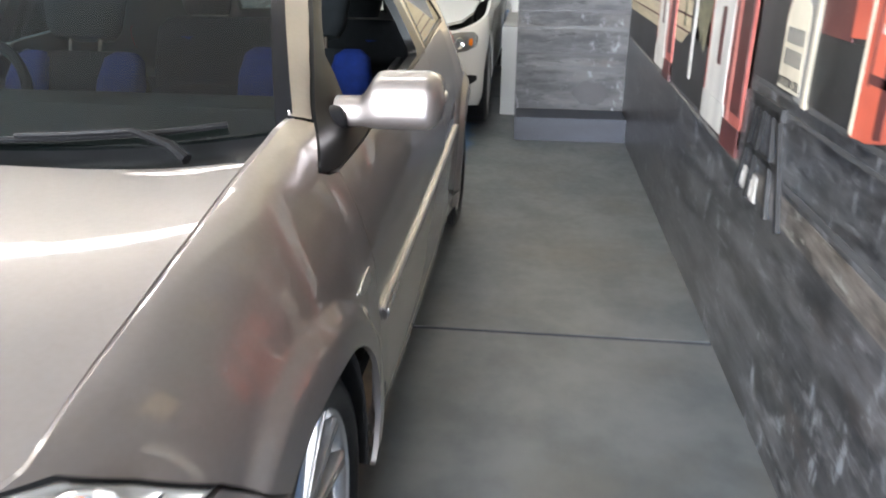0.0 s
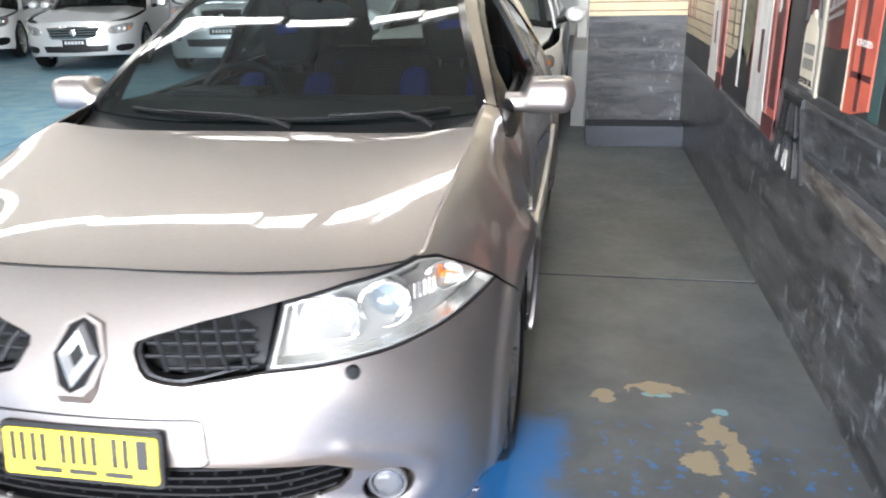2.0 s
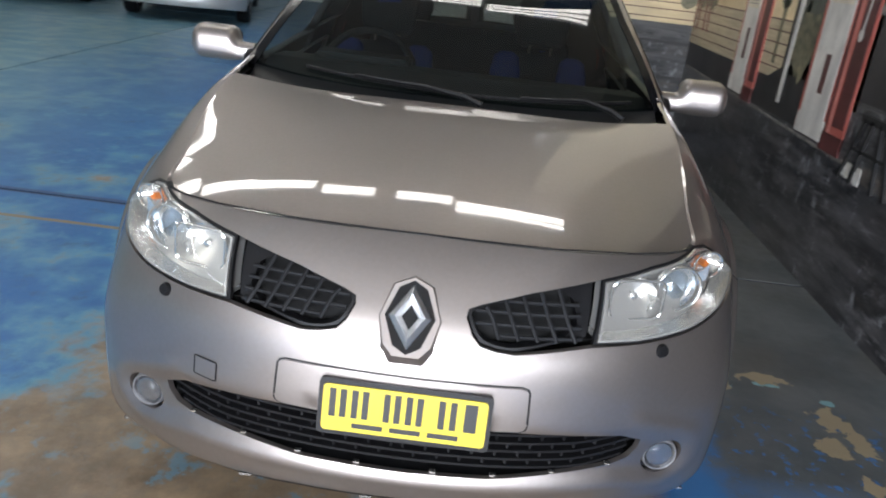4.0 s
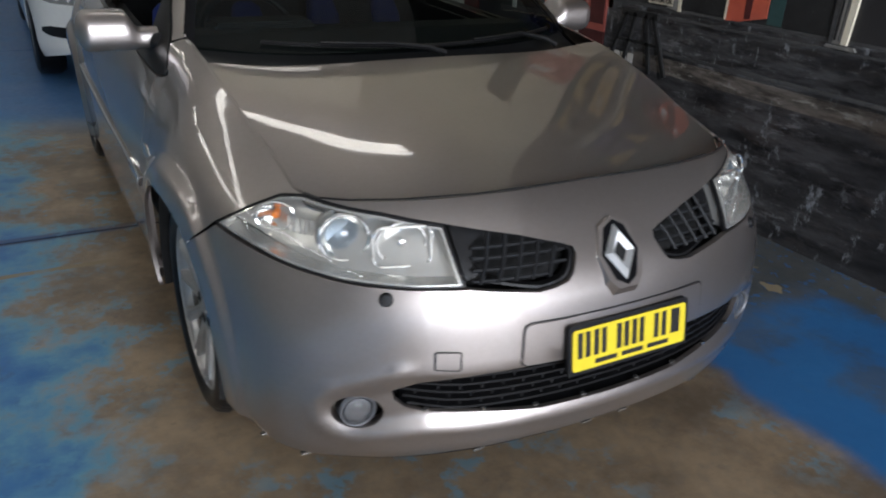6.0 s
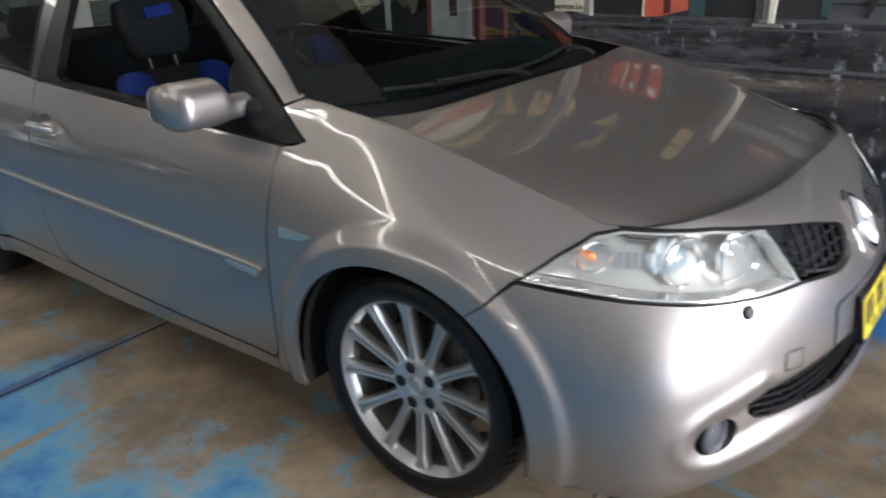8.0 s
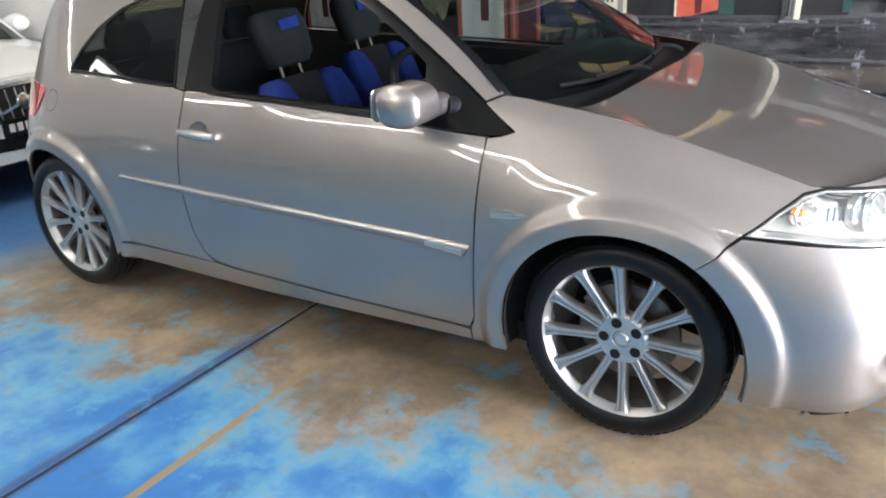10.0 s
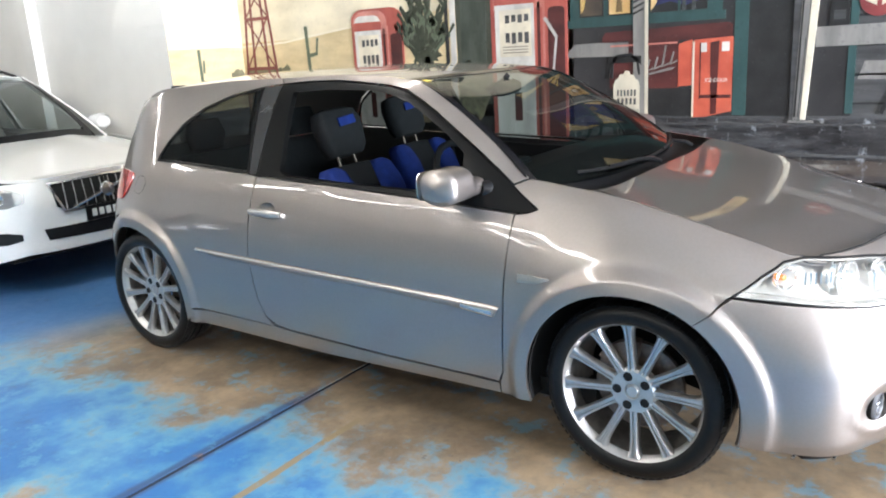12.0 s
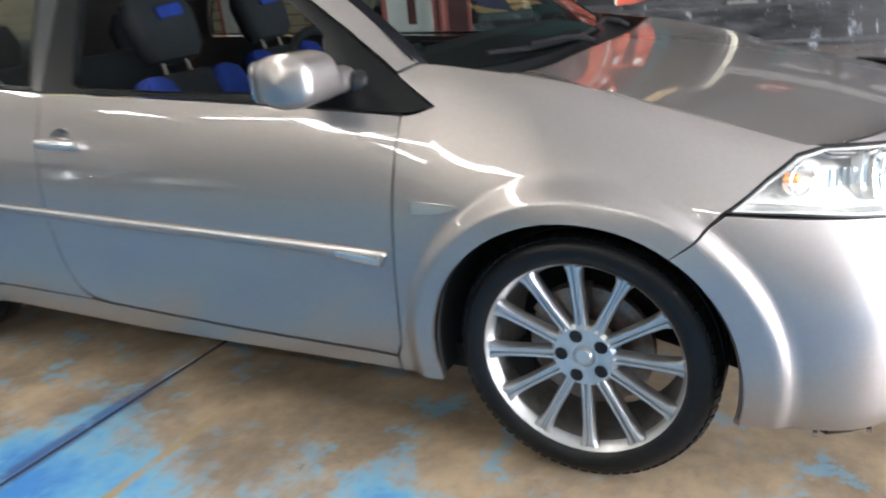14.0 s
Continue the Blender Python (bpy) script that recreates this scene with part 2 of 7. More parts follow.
def panel(name, f, outline, holes=(), step=0.02, mat=None, parent=None, label="", rim=0.012, inset=0.002, both=False, side=1, hole_rim=None, seeds=()):
    """A body panel: the part of the surface f(a, b, side, push) within an outline, with holes and edges turned inwards.
    both: its mirror image is part of the same panel."""
    cdt = mathutils.geometry.delaunay_2d_cdt
    loops = [shrunk(outline, inset)] + [shrunk(h, -inset) for h in holes]
    if both:  # points on the middle line stay on it
        loops = [[o if abs(f(o[0], o[1], 1, 0.0)[0]) < 0.0016 else p for o, p in zip(src, loop)] for src, loop in zip([outline, *holes], loops)]
    pts, edges = [], []
    bounds = []
    for loop in loops:
        fine = []
        for a, b in zip(loop, loop[1:] + loop[:1]):
            n = max(1, int(math.hypot(b[0] - a[0], b[1] - a[1]) / step))
            fine += [(a[0] + (b[0] - a[0]) * k / n, a[1] + (b[1] - a[1]) * k / n) for k in range(n)]
        base = len(pts)
        pts += fine
        edges += [(base + i, base + (i + 1) % len(fine)) for i in range(len(fine))]
        bounds.append(fine)
    edge_pts = np.array(pts)

    def inside(p, loop):
        hit = False
        for (x1, y1), (x2, y2) in zip(loop, loop[1:] + loop[:1]):
            if (y1 > p[1]) != (y2 > p[1]) and p[0] < (x2 - x1) * (p[1] - y1) / (y2 - y1) + x1:
                hit = not hit
        return hit
    lo, hi = edge_pts.min(0), edge_pts.max(0)
    seeds = [p for p in seeds if lo[0] < p[0] < hi[0] and inside(p, loops[0]) and not any(inside(p, h) for h in loops[1:]) and np.min(np.abs(edge_pts - p).max(1)) > 0.004]
    pts += seeds
    near = np.array(seeds) if seeds else np.array([(1e6, 1e6)])
    for i in range(int((hi[0] - lo[0]) / step) + 1):
        for j in range(int((hi[1] - lo[1]) / step) + 1):
            p = (lo[0] + (i + 0.5) * step, lo[1] + (j + 0.5) * step)
            if inside(p, loops[0]) and not any(inside(p, h) for h in loops[1:]) and np.min(np.abs(edge_pts - p).max(1)) > step * 0.45 and np.min(np.abs(near - p).max(1)) > step * 0.7:
                pts.append(p)
    got = cdt([Vector(p) for p in pts], edges, [], 0, 1e-6)
    flat, tris = got[0], got[2]
    tris = [t for t in tris if inside(tuple(sum((flat[k] for k in t), Vector((0, 0))) / 3), loops[0]) and not any(inside(tuple(sum((flat[k] for k in t), Vector((0, 0))) / 3), h) for h in loops[1:])]
    verts, faces, normals = [], [], []
    e = 0.002
    for sd in ((1, -1) if both else (side,)):
        base = len(verts)
        for q in flat:
            a, b = q
            verts.append(f(a, b, sd, 0.0))
            du = Vector(f(a + e, b, sd, 0.0)) - Vector(f(a - e, b, sd, 0.0))
            dv = Vector(f(a, b + e, sd, 0.0)) - Vector(f(a, b - e, sd, 0.0))
            n = du.cross(dv).normalized()
            if both and abs(verts[-1][0]) < 0.0016:
                n.x = 0.0
                n.normalize()
            out = Vector(f(a, b, sd, 0.01)) - Vector(f(a, b, sd, 0.0))
            normals.append(n if n.dot(out) > 0 else -n)
        for t in tris:
            t = [base + k for k in t]
            n = (Vector(verts[t[1]]) - Vector(verts[t[0]])).cross(Vector(verts[t[2]]) - Vector(verts[t[0]]))
            faces.append(tuple(t if n.dot(normals[t[0]]) > 0 else t[::-1]))
        if rim:
            for w, loop in enumerate(bounds):
                start, n = len(verts), len(loop)
                depth = rim if (w == 0 or hole_rim is None) else hole_rim
                for a, b in loop:
                    verts.append(f(a, b, sd, 0.0)), normals.append(None)
                    verts.append(f(a, b, sd, -depth)), normals.append(None)
                for i in range(n):
                    j = (i + 1) % n
                    if both and abs(verts[start + 2 * i][0]) < 0.0016 and abs(verts[start + 2 * j][0]) < 0.0016:
                        continue
                    faces.append((start + 2 * i, start + 2 * j, start + 2 * j + 1, start + 2 * i + 1))
    return mesh_object(name, verts, faces, mat, parent, label, True, normals)


# ---- car body: one smooth surface round the sides, given by plan outline and upright profiles ----
Y0, Y1, FAN = 0.35, 2.35, 0.9


def soft_curve(xs, ys):
    """Monotone cubic through a few knots."""
    xs, ys = np.array(xs, float), np.array(ys, float)
    h, m = np.diff(xs), np.diff(ys) / np.diff(xs)
    d = np.zeros(len(xs))
    for i in range(1, len(xs) - 1):
        if m[i - 1] * m[i] > 0:
            w1, w2 = 2 * h[i] + h[i - 1], h[i] + 2 * h[i - 1]
            d[i] = (w1 + w2) / (w1 / m[i - 1] + w2 / m[i])
    d[0], d[-1] = m[0], m[-1]

    def value(x):
        i = int(min(max(np.searchsorted(xs, x) - 1, 0), len(xs) - 2))
        if x < xs[0]:
            return ys[0] + d[0] * (x - xs[0])
        if x > xs[-1]:
            return ys[-1] + d[-1] * (x - xs[-1])
        t = (x - xs[i]) / h[i]
        return (ys[i] * (1 + 2 * t) * (1 - t) ** 2 + h[i] * d[i] * t * (1 - t) ** 2
                + ys[i + 1] * t * t * (3 - 2 * t) + h[i] * d[i + 1] * t * t * (t - 1))
    return value


PLAN_F = soft_curve([-20, 0, 10, 22, 30, 40, 50, 56, 62, 68, 75, 82, 90, 98], [.853, .862, .879, .945, .99, 1.08, 1.172, 1.212, 1.240, 1.249, 1.250, 1.247, 1.245, 1.247])
PLAN_R = soft_curve([-20, 0, 18, 30, 40, 50, 60, 75, 90, 98], [.863, .866, .91, .945, .975, .995, 1.0, 1.0, 1.0, 1.0])
PROFILES = (  # how far the side leans in at each height, from the door forward to the nose
    (-60, soft_curve([.10, .18, .25, .40, .55, .66, .75, .83, .90, .96, 1.0, 1.15, 1.25, 1.34, 1.39], [.07, .035, .018, .006, 0, .003, .014, .034, .056, .080, .100, .180, .240, .310, .370])),
    (-3, soft_curve([.10, .18, .25, .40, .55, .66, .75, .83, .88, .93, 1.0, 1.15, 1.25, 1.34, 1.39], [.07, .035, .018, .006, 0, .003, .015, .036, .060, .088, .130, .208, .270, .340, .395])),
    (8, soft_curve([.10, .18, .25, .40, .55, .66, .75, .83, .88, .92, .95, 1.0], [.07, .035, .018, .006, 0, .004, .017, .046, .093, .155, .22, .38])),
    (26, soft_curve([.10, .18, .25, .40, .55, .66, .72, .78, .83, .87, .90, .95], [.07, .035, .018, .006, 0, .006, .022, .048, .094, .166, .246, .40])),
    (40, soft_curve([.10, .18, .25, .40, .55, .62, .70, .75, .79, .84, .88, .93], [.07, .035, .01, .0, .002, .008, .031, .068, .120, .215, .31, .46])),
    (52, soft_curve([.10, .18, .25, .40, .55, .62, .68, .74, .797, .83, .9], [.08, .04, .008, .0, .005, .016, .036, .072, .118, .17, .36])),
    (90, soft_curve([.10, .18, .23, .28, .40, .48, .54, .60, .66, .72, .77, .82, .88], [.14, .088, .046, .032, .030, .032, .038, .048, .072, .116, .162, .225, .36])),
)
PROFILE_R = soft_curve([.10, .2, .30, .45, .60, .75, .85, .95, 1.1, 1.25, 1.36], [.12, .05, .01, .0, .005, .03, .07, .11, .17, .24, .34])


def raw_lean(angle, z):
    keys = [a for a, _ in PROFILES]
    if angle <= keys[0]:
        return PROFILES[0][1](z)
    n = len(keys)
    i = max(j for j in range(n) if keys[j] <= min(angle, keys[-1] - 1e-6))
    t = (angle - keys[i]) / (keys[i + 1] - keys[i])
    p0, p1, p2, p3 = (PROFILES[min(max(k, 0), n - 1)][1](z) for k in (i - 1, i, i + 1, i + 2))
    h = keys[i + 1] - keys[i]
    m1 = (p2 - p0) / (keys[i + 1] - keys[max(i - 1, 0)]) * h if i > 0 else p2 - p1
    m2 = (p3 - p1) / (keys[min(i + 2, n - 1)] - keys[i]) * h if i + 2 < n else 0.0
    return p1 * (1 + 2 * t) * (1 - t) ** 2 + m1 * t * (1 - t) ** 2 + p2 * t * t * (3 - 2 * t) + m2 * t * t * (t - 1)


Z_STEP, A_STEP = 0.022, 5.0
# two lines along the wing and the screen pillar, as (x, y, z): the inner edge to bonnet and glass, and the crest where the side turns over
INNER_LINE = ((.652, -.49, .780), (.6605, -.40, .8105), (.666, -.30, .8425), (.676, -.20, .8745), (.685, -.10, .905), (.691, 0, .932), (.695, .10, .9545), (.697, .17, .968), (.702, .30, .985), (.700, .42, 1.000),
              (.674, .496, 1.061), (.638, .61, 1.139), (.593, .765, 1.231), (.557, .914, 1.312), (.535, 1.0, 1.345))
CREST_LINE = ((.680, -.49, .768), (.692, -.40, .795), (.704, -.30, .824), (.717, -.20, .8555), (.727, -.10, .887), (.734, 0, .914), (.738, .10, .9365), (.740, .17, .950), (.742, .30, .963), (.740, .42, .974),
              (.728, .498, 1.006), (.700, .617, 1.084), (.680, .696, 1.134), (.641, .845, 1.226), (.603, 1.015, 1.316))


def half_width(s):
    return PLAN_F(0) + (PLAN_R(0) - PLAN_F(0)) * (s - Y0) / (Y1 - Y0) + 0.010 * math.sin(math.pi * (s - Y0) / (Y1 - Y0))


def line_table(line):
    """A line's angle, height and lean, in rising order of angle."""
    rows = []
    for x, y, z in line:
        if y >= Y0:
            rows.append((math.degrees((Y0 - y) / FAN), z, half_width(y) - x))
        else:
            a = math.degrees(math.atan2(Y0 - y, x))
            rows.append((a, z, PLAN_F(a) - math.hypot(x, Y0 - y)))
    return np.array(sorted(rows)).T


INNER_T, CREST_T = line_table(INNER_LINE), line_table(CREST_LINE)


def crowned(angle, z):
    """The upright profile at an angle, turned over along the crest and the inner edge between the lamp and the roof."""
    plain = raw_lean(angle, z)
    ahead, behind = min(max((54 - angle) / 7, 0), 1), min(max((angle + 66) / 24, 0), 1)
    if ahead * behind == 0 or z < 0.66:
        return plain
    zc, lc = np.interp(angle, CREST_T[0], CREST_T[1]), np.interp(angle, CREST_T[0], CREST_T[2])
    zi, li = np.interp(angle, INNER_T[0], INNER_T[1]), np.interp(angle, INNER_T[0], INNER_T[2])
    zi, li = max(zi, zc + 0.012), max(li, lc + 0.010)
    low = raw_lean(angle, 0.66)
    if z <= zc:
        wing = low + (lc - low) * ((z - 0.66) / (zc - 0.66)) ** 1.5
        belt = min(0.90, zc - 0.05)
        at_belt = raw_lean(angle, belt)
        house = raw_lean(angle, z) if z < belt else at_belt + (lc - at_belt) * (z - belt) / (zc - belt)
        k = min(max((angle + 14) / 18, 0), 1)
        turned = wing * k + house * (1 - k)
    else:
        turned = lc + (li - lc) * (z - zc) / (zi - zc)
    return plain + (turned - plain) * ahead * behind


LEAN_TABLE = np.array([[crowned(-70 + A_STEP * i, 0.02 + Z_STEP * j) for j in range(68)] for i in range(41)])


def spline_weights(t):
    return np.array([(1 - t) ** 3, 3 * t ** 3 - 6 * t * t + 4, -3 * t ** 3 + 3 * t * t + 3 * t + 1, t ** 3]) / 6


def lean(angle, z):
    """The profiles blended into one smooth spline surface."""
    u, v = min(max((angle + 70) / A_STEP, 1.0), 37.9), min(max((z - 0.02) / Z_STEP, 1.0), 64.9)
    i, j = int(u), int(v)
    return float(spline_weights(u - i) @ LEAN_TABLE[i - 1:i + 3, j - 1:j + 3] @ spline_weights(v - j))


PLAN_TABLE = np.array([PLAN_F(-15 + A_STEP * i) for i in range(26)])


def plan_front(angle):
    u = min(max((angle + 15) / A_STEP, 1.0), 22.9)
    i = int(u)
    return float(spline_weights(u - i) @ PLAN_TABLE[i - 1:i + 3])


def step01(a, b, v):
    t = min(max((v - a) / (b - a), 0.0), 1.0)
    return t * t * (3 - 2 * t)


WHEELS = (0.0, 2.625)
HUB, ARCH = 0.315, 0.362


def flare(y, z):
    out = 0.0
    for wy in WHEELS:
        q = math.hypot(y - wy, z - HUB)
        out += 0.022 * (1 - step01(0.405, 0.455, q)) + 0.005 * (1 - step01(0.44, 0.60, q))
    return out


def corner(d, z):
    """The bumper's corner, fuller than the lamp above it."""
    return 0.040 * math.exp(-((d - 51) / 7.0) ** 2) * step01(0.70, 0.46, z)


def body(s, z, side=1, push=0.0):
    """A point of the body's skin: s runs from the nose along the side to the tail, z is the height."""
    if s >= Y0 and s <= Y1:
        r = plan_front(0) + (PLAN_R(0) - plan_front(0)) * (s - Y0) / (Y1 - Y0) + 0.010 * math.sin(math.pi * (s - Y0) / (Y1 - Y0))
        a = (Y0 - s) / FAN * 57.2958
        r += flare(s, z) - lean(a, z) + push
        return (side * r, s, z)
    if s < Y0:
        a = (Y0 - s) / FAN
        d = math.degrees(a)
        r = plan_front(d) - lean(d, z)
        x, y = r * math.cos(a), Y0 - r * math.sin(a)
        r += flare(y, z) * (1 - step01(40, 60, d)) + corner(d, z) + push
        return (side * r * math.cos(a), Y0 - r * math.sin(a), z)
    a = (s - Y1) / FAN
    d = math.degrees(a)
    t = step01(0, 70, d)
    r = PLAN_R(d) - lean(-127, z) * (1 - t) - PROFILE_R(z) * t
    y = Y1 + r * math.sin(a)
    r += flare(y, z) * (1 - step01(35, 60, d)) + push
    return (side * r * math.cos(a), Y1 + r * math.sin(a), z)


def skin_z(x, y):
    """The height at which the skin stands at x, y, over the wing."""
    a = math.atan2(Y0 - y, x) if y < Y0 else 0.0
    s, want = (Y0 - FAN * a, math.hypot(x, Y0 - y)) if y < Y0 else (y, x)
    lo, hi = 0.6, 1.15
    for _ in range(40):
        mid = (lo + hi) / 2
        p = body(s, mid)
        r = math.hypot(p[0], Y0 - p[1]) if y < Y0 else p[0]
        lo, hi = (mid, hi) if r > want else (lo, mid)
    return s, lo


EDGE_X = soft_curve([-.72, -.52, -.44, -.36, -.29, -.19, -.07, .06, .17, .30], [.640, .658, .6605, .662, .666, .677, .687, .694, .697, .700])
BONNET_EDGE = soft_curve([-.72, -.58, -.49, -.40, -.30, -.20, -.10, 0, .10, .17, .25], [.690, .747, .780, .8105, .8425, .8745, .905, .932, .9545, .968, .980])
BONNET_MID = soft_curve([-0.72, -0.684, -0.6, -0.45, -0.2, 0.0, 0.19, 0.3], [.794, .804, .826, .861, .903, .929, .947, .956])


def bonnet(x, y, side=1, push=0.0):
    """Crowned across, with edges that turn up a little towards the screen."""
    t, crown = min(abs(x) / EDGE_X(y), 1.0), 0.016 + 0.024 * step01(0.1, -0.5, y)
    z = BONNET_MID(y) - crown * t ** 2 + (BONNET_EDGE(y) - BONNET_MID(y) + crown) * t ** 5
    return (x * side, y, z + push)


# ---- the hall: floor, walls, ceiling, lights ----
WALL_X, END_Y, END_X = 1.86, 4.76, 1.06
HALL = dict(x0=-14.0, x1=WALL_X, y0=-9.0, y1=16.0, h=4.6)


def floor_material():
    """Concrete with worn blue paint: bare in the aisle by the wall, patchy beside the car, fresh further out."""
    m = bpy.data.materials.new("worn_blue_floor")
    m.use_nodes = True
    n, l = m.node_tree.nodes, m.node_tree.links
    p = n["Principled BSDF"]
    geo = n.new("ShaderNodeNewGeometry")
    sep = n.new("ShaderNodeSeparateXYZ")
    l.new(geo.outputs["Position"], sep.inputs[0])

    def noise_tex(scale, detail=6, rough=0.6, seed=0.0):
        t = n.new("ShaderNodeTexNoise")
        t.noise_dimensions = "4D"
        t.inputs["Scale"].default_value, t.inputs["Detail"].default_value, t.inputs["Roughness"].default_value, t.inputs["W"].default_value = scale, detail, rough, seed
        l.new(geo.outputs["Position"], t.inputs["Vector"])
        return t.outputs["Fac"]

    def calc(op, a, b=0.0, c=None):
        q = n.new("ShaderNodeMath")
        q.operation = op
        for i, v in enumerate((a, b) if c is None else (a, b, c)):
            if isinstance(v, (int, float)):
                q.inputs[i].default_value = v
            else:
                l.new(v, q.inputs[i])
        return q.outputs[0]

    def ramp(v, lo, hi):
        q = n.new("ShaderNodeMapRange")
        q.interpolation_type = "SMOOTHSTEP"
        q.inputs["From Min"].default_value, q.inputs["From Max"].default_value = lo, hi
        l.new(v, q.inputs["Value"])
        return q.outputs[0]

    def mix(f, a, b):
        q = n.new("ShaderNodeMix")
        q.data_type = "RGBA"
        l.new(f, q.inputs["Factor"])
        for key, v in (("A", a), ("B", b)):
            if isinstance(v, tuple):
                q.inputs[key].default_value = (*v, 1)
            else:
                l.new(v, q.inputs[key])
        return q.outputs["Result"]
    x, y = sep.outputs[0], sep.outputs[1]
    big, mid, fine, grit = noise_tex(0.9, 5), noise_tex(3.6, 6, 0.56, 3), noise_tex(22, 6, 0.6, 7), noise_tex(160, 3, 0.6, 9)
    bare = mix(ramp(noise_tex(3.2, 7, 0.66, 13), 0.36, 0.66), (0.175, 0.122, 0.075), (0.42, 0.300, 0.185))
    bare = mix(calc("MULTIPLY", ramp(fine, 0.42, 0.70), 0.55), bare, (0.25, 0.205, 0.155))
    aisle = mix(ramp(mid, 0.34, 0.66), (0.066, 0.077, 0.083), (0.125, 0.134, 0.136))
    aisle = mix(calc("MULTIPLY", ramp(noise_tex(2.1, 6, 0.6, 77), 0.48, 0.66), 0.5), aisle, (0.085, 0.078, 0.066))
    deep = mix(mid, (0.012, 0.12, 0.36), (0.030, 0.215, 0.52))
    pale = mix(fine, (0.085, 0.30, 0.46), (0.17, 0.41, 0.55))
    # how much paint is left
    near_car = ramp(calc("ABSOLUTE", calc("ADD", x, 0.05)), 0.60, 1.50)
    keep = calc("ADD", calc("MULTIPLY", near_car, 0.42), calc("MULTIPLY", noise_tex(1.6, 5, 0.6, 31), 0.62))
    wear = calc("ADD", calc("MULTIPLY", mid, 0.75), calc("MULTIPLY", fine, 0.35))
    left = ramp(calc("SUBTRACT", calc("SUBTRACT", keep, 0.015), wear), -0.10, 0.10)
    depth_in = calc("ADD", calc("SUBTRACT", keep, wear), calc("MULTIPLY", calc("SUBTRACT", fine, 0.5), 0.25))
    blue = mix(ramp(depth_in, 0.02, 0.24), pale, deep)
    open_floor = mix(left, bare, blue)
    # further out the paint is whole
    far = ramp(x, -2.0, -4.5)
    whole = mix(ramp(wear, 0.45, 0.7), mix(big, (0.07, 0.24, 0.39), (0.19, 0.39, 0.47)), (0.30, 0.46, 0.48))
    rear = ramp(calc("ADD", y, calc("MULTIPLY", x, 0.3)), 2.6, 3.4)
    open_floor = mix(calc("MAXIMUM", calc("MULTIPLY", far, 0.9), calc("MULTIPLY", calc("MULTIPLY", rear, 0.85), calc("SUBTRACT", 1.0, far))), open_floor, mix(calc("MULTIPLY", rear, calc("SUBTRACT", 1.0, far)), whole, deep))
    # the aisle by the wall is bare grey, with a blue stripe across its front and tan scars
    wob = calc("MULTIPLY", calc("SUBTRACT", mid, 0.5), 0.25)
    in_aisle = ramp(calc("ADD", x, wob), 0.66, 0.80)
    front = ramp(calc("ADD", y, calc("MULTIPLY", wob, 1.5)), 0.30, -0.05)
    stripe = calc("MULTIPLY", ramp(calc("ADD", x, calc("MULTIPLY", wob, 0.4)), 0.84, 0.88), ramp(calc("ADD", x, wob), 1.66, 1.52))
    stripe = calc("MULTIPLY", stripe, ramp(calc("ADD", y, calc("MULTIPLY", wob, 1.2)), -0.22, -0.42))
    stripe = calc("MULTIPLY", stripe, calc("MULTIPLY_ADD", ramp(noise_tex(2.6, 6, 0.62, 95), 0.40, 0.54), 0.6, 0.4))
    by_tyre = calc("MULTIPLY", ramp(calc("ADD", x, calc("MULTIPLY", wob, 1.6)), 1.02, 0.92), ramp(calc("ADD", y, calc("MULTIPLY", wob, 1.6)), 0.16, 0.02))
    flecks = calc("MULTIPLY", calc("MULTIPLY", ramp(fine, 0.56, 0.62), front), 0.8)
    aisle = mix(calc("MAXIMUM", calc("MAXIMUM", stripe, by_tyre), flecks), aisle, deep)
    scar = None
    for cx, cy, rx, ry in ((1.13, 0.34, 0.05, 0.042), (1.31, 0.41, 0.09, 0.042), (1.47, 0.15, 0.06, 0.085), (1.40, -0.02, 0.06, 0.06), (1.52, 0.02, 0.038, 0.10), (1.45, -0.22, 0.04, 0.05)):
        dx, dy = calc("DIVIDE", calc("SUBTRACT", x, cx), rx), calc("DIVIDE", calc("SUBTRACT", y, cy), ry)
        d = calc("ADD", calc("SQRT", calc("ADD", calc("MULTIPLY", dx, dx), calc("MULTIPLY", dy, dy))), calc("MULTIPLY", calc("SUBTRACT", fine, 0.5), 3.2))
        one = ramp(d, 1.0, 0.88)
        scar = one if scar is None else calc("MAXIMUM", scar, one)
    chipped = None
    for cx, cy, rx, ry in ((1.28, 0.365, 0.03, 0.016), (1.33, 0.36, 0.026, 0.014), (1.15, 0.32, 0.02, 0.012), (1.50, 0.28, 0.03, 0.02)):
        dx, dy = calc("DIVIDE", calc("SUBTRACT", x, cx), rx), calc("DIVIDE", calc("SUBTRACT", y, cy), ry)
        one = ramp(calc("ADD", calc("SQRT", calc("ADD", calc("MULTIPLY", dx, dx), calc("MULTIPLY", dy, dy))), calc("MULTIPLY", calc("SUBTRACT", fine, 0.5), 3.0)), 1.1, 0.9)
        chipped = one if chipped is None else calc("MAXIMUM", chipped, one)
    aisle = mix(chipped, aisle, (0.20, 0.40, 0.44))
    aisle = mix(scar, aisle, mix(grit, (0.31, 0.24, 0.145), (0.37, 0.30, 0.19)))
    # black specks and tyre marks beside the car, one sandy crack fill
    colour = mix(in_aisle, open_floor, aisle)
    line = calc("MULTIPLY", ramp(calc("ABSOLUTE", calc("ADD", calc("SUBTRACT", y, 1.12), calc("MULTIPLY", wob, 0.06))), 0.022, 0.012), ramp(x, -0.90, -0.98))
    colour = mix(calc("MULTIPLY", line, ramp(x, -2.6, -2.2)), colour, (0.30, 0.22, 0.12))
